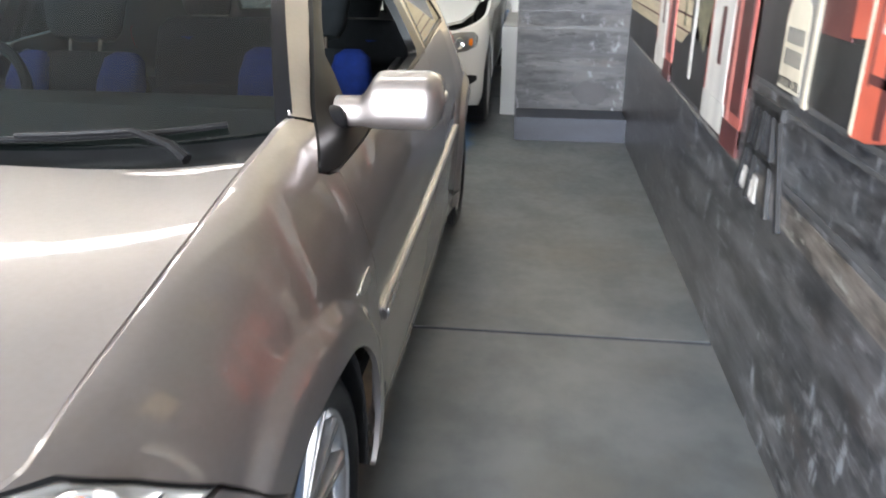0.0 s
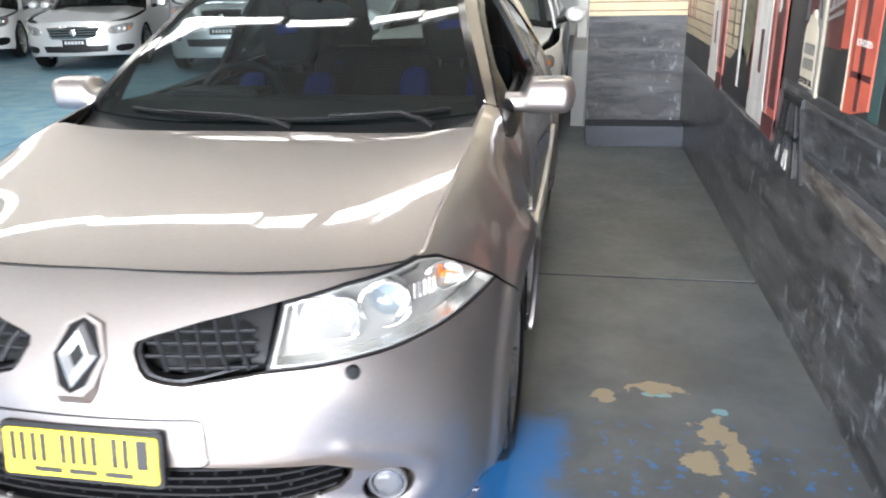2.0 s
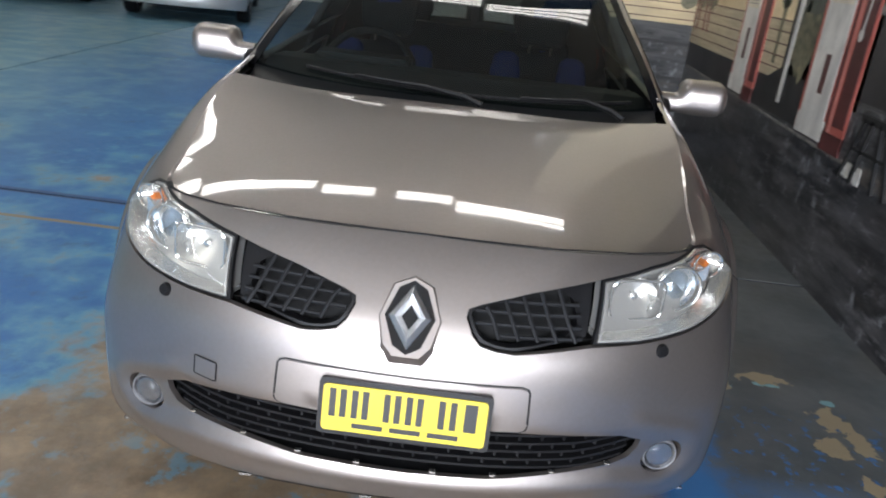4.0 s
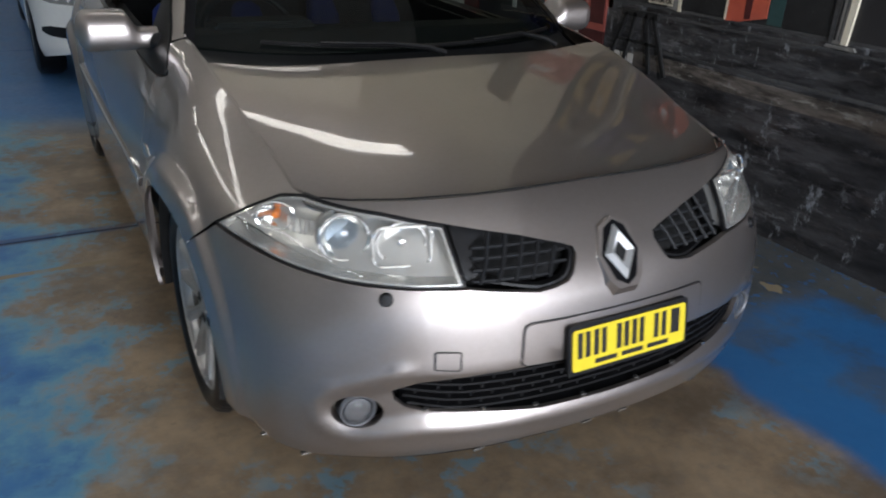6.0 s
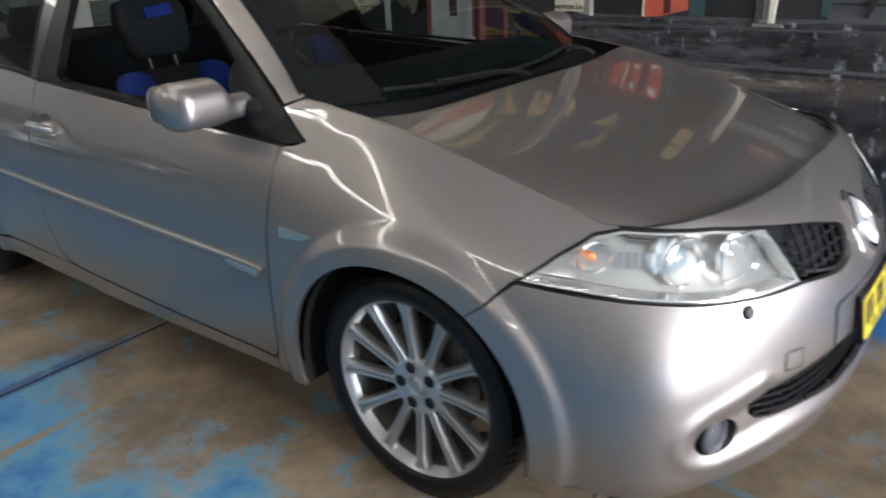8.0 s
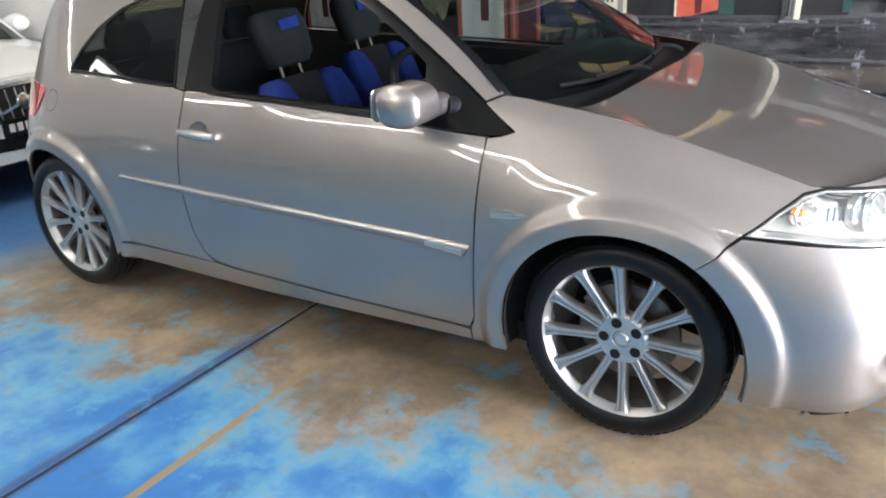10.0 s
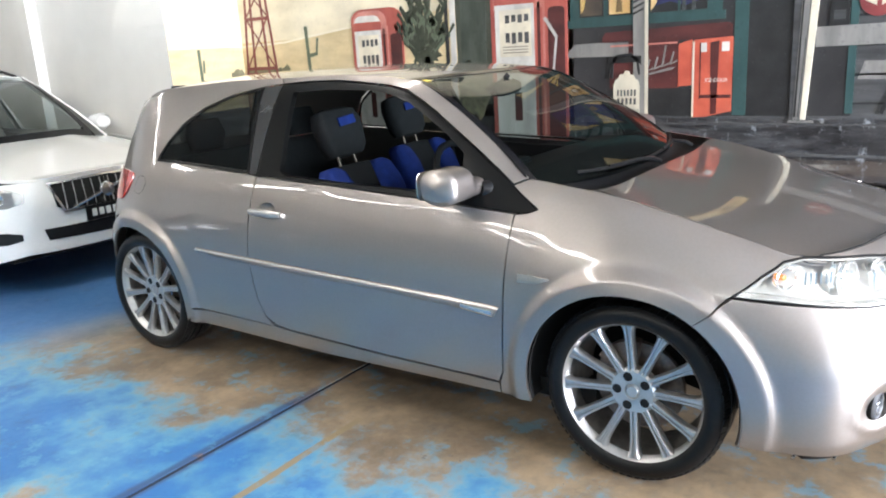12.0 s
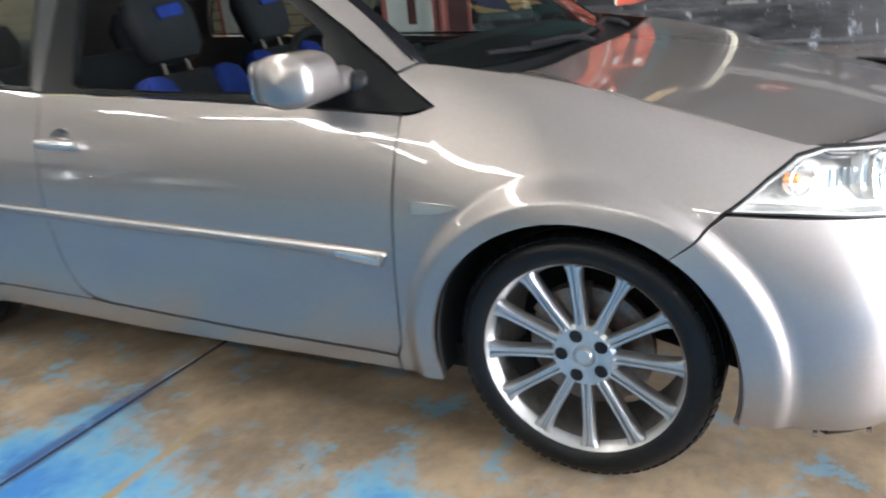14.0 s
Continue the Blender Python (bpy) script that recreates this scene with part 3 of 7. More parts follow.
    specks = calc("MULTIPLY", ramp(noise_tex(38, 6, 0.8, 21), 0.60, 0.66), ramp(noise_tex(2.6, 5, 0.65, 41), 0.50, 0.60))
    colour = mix(calc("MULTIPLY", specks, 0.8), colour, (0.025, 0.028, 0.032))
    smear = calc("MULTIPLY", ramp(noise_tex(6.5, 7, 0.72, 52), 0.54, 0.68), 0.32)
    colour = mix(calc("MULTIPLY", smear, calc("SUBTRACT", 1.0, in_aisle)), colour, (0.055, 0.055, 0.055))
    # along the saw cut the paint has run in dark blue, with rusty spots
    seam = calc("ABSOLUTE", calc("ADD", calc("SUBTRACT", y, 1.475), calc("MULTIPLY", wob, 0.10)))
    seam = calc("MULTIPLY", ramp(seam, 0.050, 0.022), ramp(x, -0.55, -1.1))
    colour = mix(calc("MULTIPLY", seam, 0.88), colour, mix(fine, (0.012, 0.040, 0.13), (0.030, 0.085, 0.22)))
    rust = calc("MULTIPLY", calc("MULTIPLY", seam, ramp(noise_tex(9, 3, 0.5, 83), 0.60, 0.68)), 0.8)
    colour = mix(rust, colour, (0.20, 0.10, 0.06))
    # dark pitted patch and crack before the front wheel
    px, py = calc("DIVIDE", calc("ADD", x, 1.03), 0.09), calc("DIVIDE", calc("SUBTRACT", y, 0.60), 0.19)
    patch = ramp(calc("ADD", calc("MULTIPLY", px, px), calc("MULTIPLY", py, py)), 1.2, 0.2)
    pits = calc("MULTIPLY", patch, ramp(noise_tex(16, 7, 0.75, 91), 0.56, 0.62))
    colour = mix(calc("MULTIPLY", pits, 0.85), colour, (0.055, 0.052, 0.045))
    chips = calc("MULTIPLY", ramp(noise_tex(7, 8, 0.72, 61), 0.52, 0.60), ramp(noise_tex(1.3, 3, 0.5, 67), 0.44, 0.56))
    chips = calc("MULTIPLY", chips, calc("SUBTRACT", 1.0, calc("MAXIMUM", in_aisle, rear)))
    colour = mix(calc("MULTIPLY", chips, 0.6), colour, pale)
    colour = mix(calc("MULTIPLY", grit, 0.22), colour, (0.10, 0.11, 0.11))
    l.new(colour, p.inputs["Base Color"])
    gloss = calc("ADD", calc("MULTIPLY", fine, 0.30), 0.26)
    l.new(gloss, p.inputs["Roughness"])
    bump = n.new("ShaderNodeBump")
    bump.inputs["Strength"].default_value, bump.inputs["Distance"].default_value = 0.25, 0.003
    l.new(calc("ADD", calc("MULTIPLY", left, 0.5), fine), bump.inputs["Height"])
    l.new(bump.outputs[0], p.inputs["Normal"])
    return m


FLOOR = floor_material()
WALL_WHITE = material("white_wall_paint", (0.86, 0.84, 0.80), 0.7, 0, 0.05, 3, 0.15, 30)
WALL_GREY = material("dimming_wall_grey", (0.42, 0.42, 0.41), 0.7, 0, 0.08, 3, 0.15, 30)
CEILING = material("ceiling_sheet", (0.50, 0.455, 0.40), 0.7, 0, 0.08, 2)
STEEL = material("galvanised_steel", (0.45, 0.45, 0.44), 0.5, 0.6, 0.1, 8)
JOINT = material("joint_filler", (0.020, 0.028, 0.048), 0.8, 0, 0.3, 30)

floor = part("floor", box((HALL["x0"] + WALL_X) / 2, 3.5, -.103, WALL_X - HALL["x0"] + .4, 25.4, .20), JOINT, None, smooth=False)
tagged(floor, "concrete floor with worn blue paint and dark saw-cut joints", "floor", kind="structure")
xs = (HALL["x0"], -9.3, -4.15, WALL_X + .1)
ys = (HALL["y0"], -3.2, 1.465, 6.1, 10.8, HALL["y1"])
for i in range(3):
    for j in range(5):
        part("slab", box((xs[i] + xs[i + 1]) / 2, (ys[j] + ys[j + 1]) / 2, -.05, xs[i + 1] - xs[i] - .021, ys[j + 1] - ys[j] - .021, .10), FLOOR, floor, smooth=False)


def wall(name, x0, x1, y0, y1, z0, z1, mat, label):
    return tagged(part(name, box((x0 + x1) / 2, (y0 + y1) / 2, (z0 + z1) / 2, x1 - x0, y1 - y0, z1 - z0), mat, None, smooth=False), label, "wall", kind="structure")


H = HALL["h"]
MURAL_BASE = material("mural_ground", (0.30, 0.29, 0.27), 0.75, 0, 0.3, 4)
wall_east = wall("wall_east", WALL_X, WALL_X + .25, HALL["y0"], END_Y, -.01, H, MURAL_BASE, "long wall painted with a roadside filling station mural")
wall_end = wall("wall_end", END_X, WALL_X + .25, END_Y, END_Y + .25, -.01, H, WALL_WHITE, "short end wall carrying on the painted mural")
wall("wall_return", END_X, END_X + .25, END_Y + .25, HALL["y1"], -.01, H, WALL_WHITE, "plain white painted wall behind the wagon")
wall("wall_north", HALL["x0"], END_X, HALL["y1"], HALL["y1"] + .25, -.01, H, WALL_WHITE, "plain white far wall")
# west wall is assumed; its grey is there to dim the car's side reflections
wall("wall_west", HALL["x0"] - .25, HALL["x0"], HALL["y0"], HALL["y1"], -.01, H, WALL_GREY, "plain side wall, grey to dim reflections on the car")
d0, d1 = DOOR_X - DOOR_W / 2, DOOR_X + DOOR_W / 2
wall("wall_south_1", HALL["x0"], d0, HALL["y0"] - .25, HALL["y0"], -.01, H, WALL_WHITE, "white front wall beside the roller door")
wall("wall_south_2", d1, WALL_X, HALL["y0"] - .25, HALL["y0"], -.01, H, WALL_WHITE, "white front wall beside the roller door")
wall("wall_south_3", d0, d1, HALL["y0"] - .25, HALL["y0"], DOOR_H, H, WALL_WHITE, "white wall over the roller door")
SKY_X, SKY_Y = (.70, 1.47), (3.13, 3.95)
deck = bmesh.new()
cx, cy = (HALL["x0"] - .25, *SKY_X, WALL_X + .25), (HALL["y0"] - .25, *SKY_Y, HALL["y1"] + .25)
for i in range(3):
    for j in range(3):
        if (i, j) != (1, 1):
            add_box(deck, (cx[i] + cx[i + 1]) / 2, (cy[j] + cy[j + 1]) / 2, H + .06, cx[i + 1] - cx[i], cy[j + 1] - cy[j], .12)
tagged(part("ceiling", deck, CEILING, None, smooth=False), "pale metal sheet ceiling", "ceiling", kind="structure")
tagged(part("ground", box(-6, -40, -.12, 200, 61.4, .2), material("forecourt_concrete", (0.35, 0.34, 0.32), 0.8, 0, 0.2, 1), None, smooth=False), "pale concrete forecourt outside", "ground", kind="structure")

skylight = tagged(part("window_skylight", join(*[box(sum(SKY_X) / 2 + dx, sum(SKY_Y) / 2 + dy, H + .10, sx, sy, .10) for dx, dy, sx, sy in ((-.40, 0, .03, .85), (.40, 0, .03, .85), (0, -.425, .83, .03), (0, .425, .83, .03))]), STEEL, None, smooth=False), "small clear skylight in the ceiling", "window", kind="structure")
part("pane", box(sum(SKY_X) / 2, sum(SKY_Y) / 2, H + .13, .77, .82, .006), CLEAR, skylight, smooth=False)

TUBE = glow("fluorescent_tube", (1.0, 0.968, 0.92), 13.5)
BATTEN = material("batten_white", (0.8, 0.8, 0.78), 0.5, 0, 0.04, 20)


def batten(x, y, z, length, along):
    m = Matrix.Translation((x, y, z)) @ pose(0, 0, 0, 0, 0, 0 if along == "x" else 90)
    lamp = thing("ceiling_light", "white three-strip fluorescent batten under the ceiling", "lamp", "ceiling lights", m)
    part("body", box(0, 0, .03, length, .36, .05), BATTEN, lamp, smooth=False)
    for d in (-.105, 0.0, .105):
        part("diffuser", box(0, d, -.004, length - .04, .05, .02), TUBE, lamp, "glowing diffuser strip", smooth=False)
    for d in (-1, 1):
        part("hanger", tube([(d * length * .4, 0, .05), (d * length * .4, 0, H - z)], .006, 5), STEEL, lamp)
    return lamp


for i, (x, length) in enumerate(((-7.9, 1.5), (-5.4, 1.2), (-4.1, 1.2), (-2.85, 1.2), (-1.92, 1.0), (-1.05, .6), (-.25, .6), (.66, 1.2))):
    batten(x, 2.72 - .11 * x - .06 * (i % 2), 3.9, length, "x")
for y in (-4.6, -2.0, -0.4, 1.2, 2.8, 4.4, 6.0, 8.2):
    batten(-6.0, y, 3.9, 1.5, "y")
# unseen row, added to brighten the white estate car below
for x in (-3.6, -2.0, -.4):
    batten(x, 8.6, 3.9, 1.5, "x")


# ---- the silver hatchback ----
def s_at(y, z):
    if Y0 <= y <= Y1:
        return y
    s = y
    for _ in range(30):
        p = body(s, z)
        a = math.atan2(Y0 - y, p[0]) if y < Y0 else math.atan2(y - Y1, p[0])
        s = Y0 - FAN * a if y < Y0 else Y1 + FAN * a
    return s


def arch(wy, start, end, n=18):
    """Points of a wheel arch's edge, by angle from the rear, in skin coordinates."""
    out = []
    for i in range(n + 1):
        a = radians(start + (end - start) * i / n)
        y, z = wy + ARCH * math.cos(a), HUB + ARCH * math.sin(a)
        out.append((s_at(y, z), z))
    return out


def arch_rings(wy):
    """Rows of points that follow a wheel arch, so that its flare is even."""
    out = []
    for r in (.374, .388, .402, .412, .422, .432, .442, .452, .464, .480, .50):
        n = int(r * 4.6 / .016)
        for i in range(n):
            a = radians(-40 + 260 * i / (n - 1))
            z = HUB + r * math.sin(a)
            if z > .17:
                out.append((s_at(wy + r * math.cos(a), z), z))
    return out


FRONT_RINGS, REAR_RINGS = arch_rings(0.0), arch_rings(2.625)
PILLAR_GREY = material("pillar_film", (0.055, 0.053, 0.052), 0.22, 0.3, 0.1, 60, coat=0.5)
FOG_RING = material("fog_ring_grey", (0.21, 0.21, 0.22), 0.4, 0.2, 0.15, 90)
GRID = material("grille_grid", (0.016, 0.0165, 0.018), 0.55, 0, 0.3, 150, spec=0.2)
FOG_IN = material("fog_reflector", (0.36, 0.37, 0.40), 0.2, 0.8, 0.2, 80)
car = thing("hatchback_car", "silver-taupe three-door hatchback with twelve-spoke alloy wheels parked on painted concrete", "car")

HEAD = [(-.270, .697), (-.345, .749), (-.412, .786), (-.462, .796), (-.54, .791), (-.62, .785), (-.726, .765), (-.757, .655), (-.68, .655), (-.565, .661), (-.46, .673), (-.36, .688)]
GRILLE = [(-.736, .762), (-.86, .740), (-.948, .713), (-.968, .704), (-.971, .690), (-.960, .658), (-.948, .641), (-.922, .632), (-.89, .628), (-.763, .653)]
LOWER = [(-.645, .408), (-.69, .430), (-.80, .446), (-.90, .452), (-1.066, .452), (-1.066, .325), (-.906, .328), (-.78, .343), (-.70, .352), (-.665, .364), (-.648, .385)]
FOG = (-.586, .347)
SHUT = [(Y0 - FAN * math.pi / 2, .816), (-.95, .8155), (-.80, .814), (-.65, .810), (-.56, .804), (-.50, .799)]
MID = Y0 - FAN * math.pi / 2

# front bumper and nose, one moulding
front_arch = arch(0.0, 126, 194.5)
bumper_outline = (SHUT + [(-.54, .795), (-.62, .789), (-.720, .771)] + GRILLE[1:9] + [(-.763, .648), (-.68, .650), (-.565, .656), (-.46, .668), (-.345, .681), (-.265, .691)]
                  + [(-.238, .668)] + front_arch + [(-.39, .212), (-.50, .203), (-.63, .205), (-.75, .228), (-.90, .243), (MID, .250)])
LOWER_HALF = [p for p in LOWER if p[0] > -1.06]
lower_top, lower_bottom = LOWER_HALF[:4], LOWER_HALF[4:]


def ring(cs, cz, rs, rz, n=28):
    return [(cs + rs * math.cos(2 * math.pi * i / n), cz + rz * math.sin(2 * math.pi * i / n)) for i in range(n)]


# the opening of the lower grille reaches the middle line, so the moulding is cut there into an upper and a lower run
upper_run = bumper_outline[:-6] + [(-.39, .212), (-.50, .203), (-.63, .205), (-.75, .228), (-.90, .243), (MID, .250), (MID, .325)] + lower_bottom + lower_top + [(MID, .452)]
FOG_HOLE = ring(FOG[0], FOG[1], .043, .042)


def bumper_skin(s, z, side=1, push=0.0):
    """The skin with one hollow round lower grille and fog lamps, and a raised lip that wraps it below and outside."""
    best, under = 9.0, 0.0
    for (s0, z0, r0), (s1, z1, r1) in (((MID, .388, .064), (-.69, .384, .060)), ((-.69, .384, .060), (FOG[0], FOG[1] + .002, .050))):
        k = min(max(((s - s0) * (s1 - s0) + (z - z0) * (z1 - z0)) / ((s1 - s0) ** 2 + (z1 - z0) ** 2), 0.0), 1.0)
        ps, pz = s0 + (s1 - s0) * k, z0 + (z1 - z0) * k
        d = math.hypot(s - ps, z - pz) - (r0 + (r1 - r0) * k)
        if d < best:
            best, under = d, max(1 - step01(-.02, .035, z - pz), step01(.0, .04, s - ps))
    hollow = -0.011 * (1 - step01(-.030, .012, best))
    lip = 0.005 * math.exp(-((best - 0.024) / 0.018) ** 2) * (0.15 + 0.85 * under)
    return body(s, z, side, push + hollow + lip)


panel("front_bumper", bumper_skin, upper_run, [FOG_HOLE], 0.013, PAINT, car, "painted front bumper with integrated nose", rim=0.014, both=True, hole_rim=0.03, inset=0.0012, seeds=FRONT_RINGS)

# wings, doors, sills, rear quarters, window frames
WING_EDGE = [skin_z(EDGE_X(y) + 0.002, y) for y in (-0.44, -0.36, -0.28, -0.2, -0.1, 0.0, 0.1, 0.17, 0.24, 0.30)]
wing_outline = ([(-.260, .695), (-.345, .753), (-.412, .790), (-.462, .799)] + WING_EDGE + [(.36, .9925), (.417, .999), (.464, .980), (.3485, .908), (.39, .894), (.432, .888), (.466, .312), (.482, .268), (.482, .222)]
                + arch(0.0, -14, 126, 30) + [(-.238, .674)])
DOOR = [(.436, .890), (.470, .312), (.490, .272), (1.0, .279), (1.56, .296), (1.64, .307), (1.70, .335), (1.74, .42), (1.762, .62), (1.752, .80), (1.735, .960), (1.30, .944), (.869, .921), (.60, .903)]
SILL = [(.486, .222), (.486, .266), (1.0, .273), (1.56, .290), (1.66, .297), (2.22, .30), (2.245, .26), (2.25, .225), (1.4, .214)]
FRAME = [(.352, .907), (.498, 1.001), (.617, 1.080), (.696, 1.129), (.845, 1.219), (.93, 1.266), (1.02, 1.309), (1.12, 1.326), (1.25, 1.337), (1.425, 1.352), (1.60, 1.350), (1.745, 1.342), (1.737, .964), (1.30, .948), (.869, .925), (.60, .907), (.436, .894), (.392, .898)]
OPENING = [(1.652, 1.308), (1.45, 1.316), (1.25, 1.312), (1.16, 1.306), (1.08, 1.292), (.985, 1.261), (.885, 1.208), (.785, 1.150), (.69, 1.084), (.682, 1.045), (.662, 1.0), (.648, .938), (.80, .946), (1.20, .958), (1.55, .972), (1.595, .99)]
RAIL = [(.467, .984), (.498, 1.005), (.617, 1.084), (.696, 1.133), (.845, 1.223), (.93, 1.270), (1.02, 1.313), (1.12, 1.330), (1.25, 1.341), (1.425, 1.356), (1.60, 1.354), (1.752, 1.346), (1.785, 1.372), (1.43, 1.378), (1.2, 1.366), (1.09, 1.354), (1.0, 1.343), (.914, 1.311), (.765, 1.231), (.61, 1.139), (.496, 1.061), (.421, 1.002)]
PILLAR = [(1.741, .964), (1.79, .970), (1.865, 1.336), (1.749, 1.343)]
QGLASS = [(1.793, .972), (1.868, 1.334), (2.05, 1.305), (2.227, 1.247), (2.36, 1.170), (2.445, 1.095), (2.487, 1.03), (2.490, 1.003), (2.15, .990)]
quarter_arch = arch(2.625, 194, -16, 34)
QUARTER = ([(1.766, .62), (1.756, .80), (1.741, .960), (1.79, .966), (2.15, .986), (2.494, .999), (2.492, 1.034), (2.449, 1.100), (2.364, 1.175), (2.229, 1.252), (2.05, 1.309), (1.868, 1.339), (1.756, 1.348), (1.789, 1.371), (2.1, 1.368), (2.398, 1.352), (2.679, 1.334)]
           + [(2.95, 1.285), (3.15, 1.25), (3.2, 1.0), (3.2, .55), (3.2, .26)] + [(3.05, .22)] + [p for p in quarter_arch[::-1]] + [(2.24, .254), (2.215, .304), (1.66, .298), (1.705, .335), (1.744, .42)])
STRIP_LOW, STRIP_HIGH = soft_curve([.49, .56, .66, 1.70, 2.13], [.526, .531, .543, .578, .598]), soft_curve([.47, .60, 1.70, 2.13], [.565, .572, .606, .616])
strip_low = [(s, STRIP_LOW(s)) for s in (.49, .56, .66, .9, 1.2, 1.5, 1.8, 2.13)]
strip_high = [(s, STRIP_HIGH(s)) for s in (.468, .56, .66, .9, 1.2, 1.5, 1.8, 2.13)]


def strip_skin(s, z, side=1, push=0.0):
    """The skin with the rubbing strip's rounded section, proud of it."""
    lo, hi = STRIP_LOW(s), STRIP_HIGH(s)
    v = (z - lo) / max(hi - lo, 0.005)
    return body(s, z, side, push + 0.004 + 0.009 * math.sin(math.pi * min(max(0.12 + 0.8 * v, 0), 1)))


for side in (-1, 1):
    panel("front_wing", body, wing_outline, [], 0.014, PAINT, car, rim=0.012, side=side, inset=0.0006, seeds=FRONT_RINGS)
    door = panel("door", body, DOOR, [ring(1.64, .826, .050, .034, 20)], 0.024, PAINT, car, rim=0.02, side=side, inset=0.0006)
    panel("sill", body, SILL, [], 0.025, PAINT, car, rim=0.03, side=side)
    panel("window_frame", lambda s, z, sd=1, push=0.0: body(s, z, sd, push + 0.003), FRAME, [OPENING], 0.03, SEAL, door, "black window frame and mirror base", rim=0.02, side=side, hole_rim=0.03)
    panel("roof_rail", body, RAIL, [], 0.022, PAINT, car, rim=0.015, side=side)
    panel("pillar_trim", body, PILLAR, [], 0.03, PILLAR_GREY, car, rim=0.012, side=side)
    panel("rear_quarter", body, QUARTER, [], 0.024, PAINT, car, rim=0.012, side=side, inset=0.0006, seeds=REAR_RINGS)
    panel("quarter_glass", lambda s, z, sd=1, push=0.0: body(s, z, sd, push - 0.004), QGLASS, [], 0.03, TINTED, car, "dark tinted quarter window", rim=0.006, side=side)
    panel("quarter_seal", lambda s, z, sd=1, push=0.0: body(s, z, sd, push + 0.002), shrunk(QGLASS, -0.003), [shrunk(QGLASS, 0.012)], 0.03, SEAL, car, rim=0.008, side=side)
    panel("door_card", lambda s, z, sd=1, push=0.0: body(s, z, sd, push - 0.085), [(.46, .88), (.5, .3), (1.70, .35), (1.72, .945), (.87, .91)], [], 0.06, DASH, door, "charcoal inner door card", rim=0.02, side=side)
    # rubbing strip with its bright end, door handle, wing badge
    strip = panel("rubbing_strip", strip_skin, strip_low + strip_high[::-1], [], 0.009, PAINT, car, "painted rubbing strip with bright upper edge", rim=0.012, side=side, inset=0)
    cap_s = (.492, .52, .56, .60, .625)
    panel("strip_cap", lambda s, z, sd=1, push=0.0: strip_skin(s, z, sd, push + 0.002), [(s, STRIP_LOW(s) + .002) for s in cap_s] + [(s, STRIP_HIGH(s) - .010) for s in cap_s[::-1]], [], 0.009, SATIN, strip, "bright strip end with a badge", rim=0.002, side=side, inset=0)
    # pale sliver along the strip's top edge, laid on as its highlight
    highlight_low = [(s, z - .0075) for s, z in strip_high]
    panel("strip_highlight", lambda s, z, sd=1, push=0.0: strip_skin(s, z, sd, push + 0.0015), highlight_low + [(s, z - .002) for s, z in strip_high[::-1]], [], 0.009, ALLOY, strip, "bright sliver standing for the strip's highlight", rim=0.002, side=side, inset=0)
    panel("handle_cup", lambda s, z, sd=1, push=0.0: body(s, z, sd, push + 0.0015 - 0.030 * (1 - min(1, ((s - 1.64) / .053) ** 2 + ((z - .826) / .037) ** 2))), ring(1.64, .826, .052, .036, 20), [], 0.010, PAINT, door, "recessed handle cup", rim=0, side=side)
    pts = [body(1.735 - 0.185 * i / 12, 0.818 - 0.004 * i / 12 + 0.004 * math.sin(math.pi * i / 12), side, 0.012 + 0.018 * math.sin(math.pi * i / 12) ** 0.6) for i in range(13)]
    part("door_handle", tube(pts, [0.010 + 0.007 * math.sin(math.pi * (0.1 + 0.8 * i / 12)) for i in range(13)], 10), ALLOY, door, "satin silver pull handle")
    panel("wing_badge", lambda s, z, sd=1, push=0.0: body(s, z, sd, push + 0.004), [(.395, .700), (.395, .664), (.31, .672), (.262, .688), (.268, .696)], [], 0.02, SATIN, car, "small bright wing badge", rim=0.005, side=side)
    # door mirror: shell, neck, black foot, glass
    cx, cy, cz = side * 0.905, 0.640, 1.000

    def shell(a, b):
        """A boxy, rounded shell that narrows into a neck on its inner side."""
        u, t = 2 * math.pi * a, b
        q = lambda w, e: math.copysign(abs(w) ** e, w)
        x = 0.085 - 0.240 * t
        grow = math.sqrt(max(0.0, 1 - max(0, 1 - t / 0.18) ** 2.2))
        neck = step01(0.60, 0.78, t)
        hz = (0.064 * (1 - neck) + 0.034 * neck) * grow
        hy = (0.078 * (1 - neck) + 0.040 * neck) * grow
        y = q(math.cos(u), 1.0) * hy - 0.03 * neck - 0.05 * x
        z = q(math.sin(u), 0.6) * hz - 0.020 * neck - 0.010 * (0.085 - x) * 2
        return (cx + side * x, cy + y, cz + z)
    v, f = sheet(shell, 40, 26)
    mirror = mesh_object("door_mirror", v, f, PAINT, car, "silver-taupe door mirror", True)
    foot = [(side * (0.768 - 0.035 * i / 5), 0.585 - 0.02 * i / 5, 0.968 - 0.010 * i / 5) for i in range(6)]
    part("mirror_foot", tube(foot, [.026, .030, .034, .037, .038, .034], 14), BLACK, mirror, "black mirror foot")
    part("mirror_glass", prism(round_rect(-.075, -.05, .075, .05, .03), .004, Matrix.Translation((cx, cy + 0.070, cz)) @ pose(0, 0, 0, 90, 0, 180)), CHROME, mirror, smooth=False)
    # lamps
    lamp = panel("headlamp", lambda s, z, sd=1, push=0.0: body(s, z, sd, push - 0.055 + 0.5 * max(0, abs(z - .725) - .035)), shrunk(HEAD, 0.004), [], 0.02, LAMP_TRIM, car, "clear headlamp with projector and amber bulb", rim=0, side=side)
    panel("lamp_cover", lambda s, z, sd=1, push=0.0: body(s, z, sd, push + 0.002), HEAD, [], 0.016, HAZY, lamp, "clear lamp cover", rim=0.0, side=side, inset=0.004)
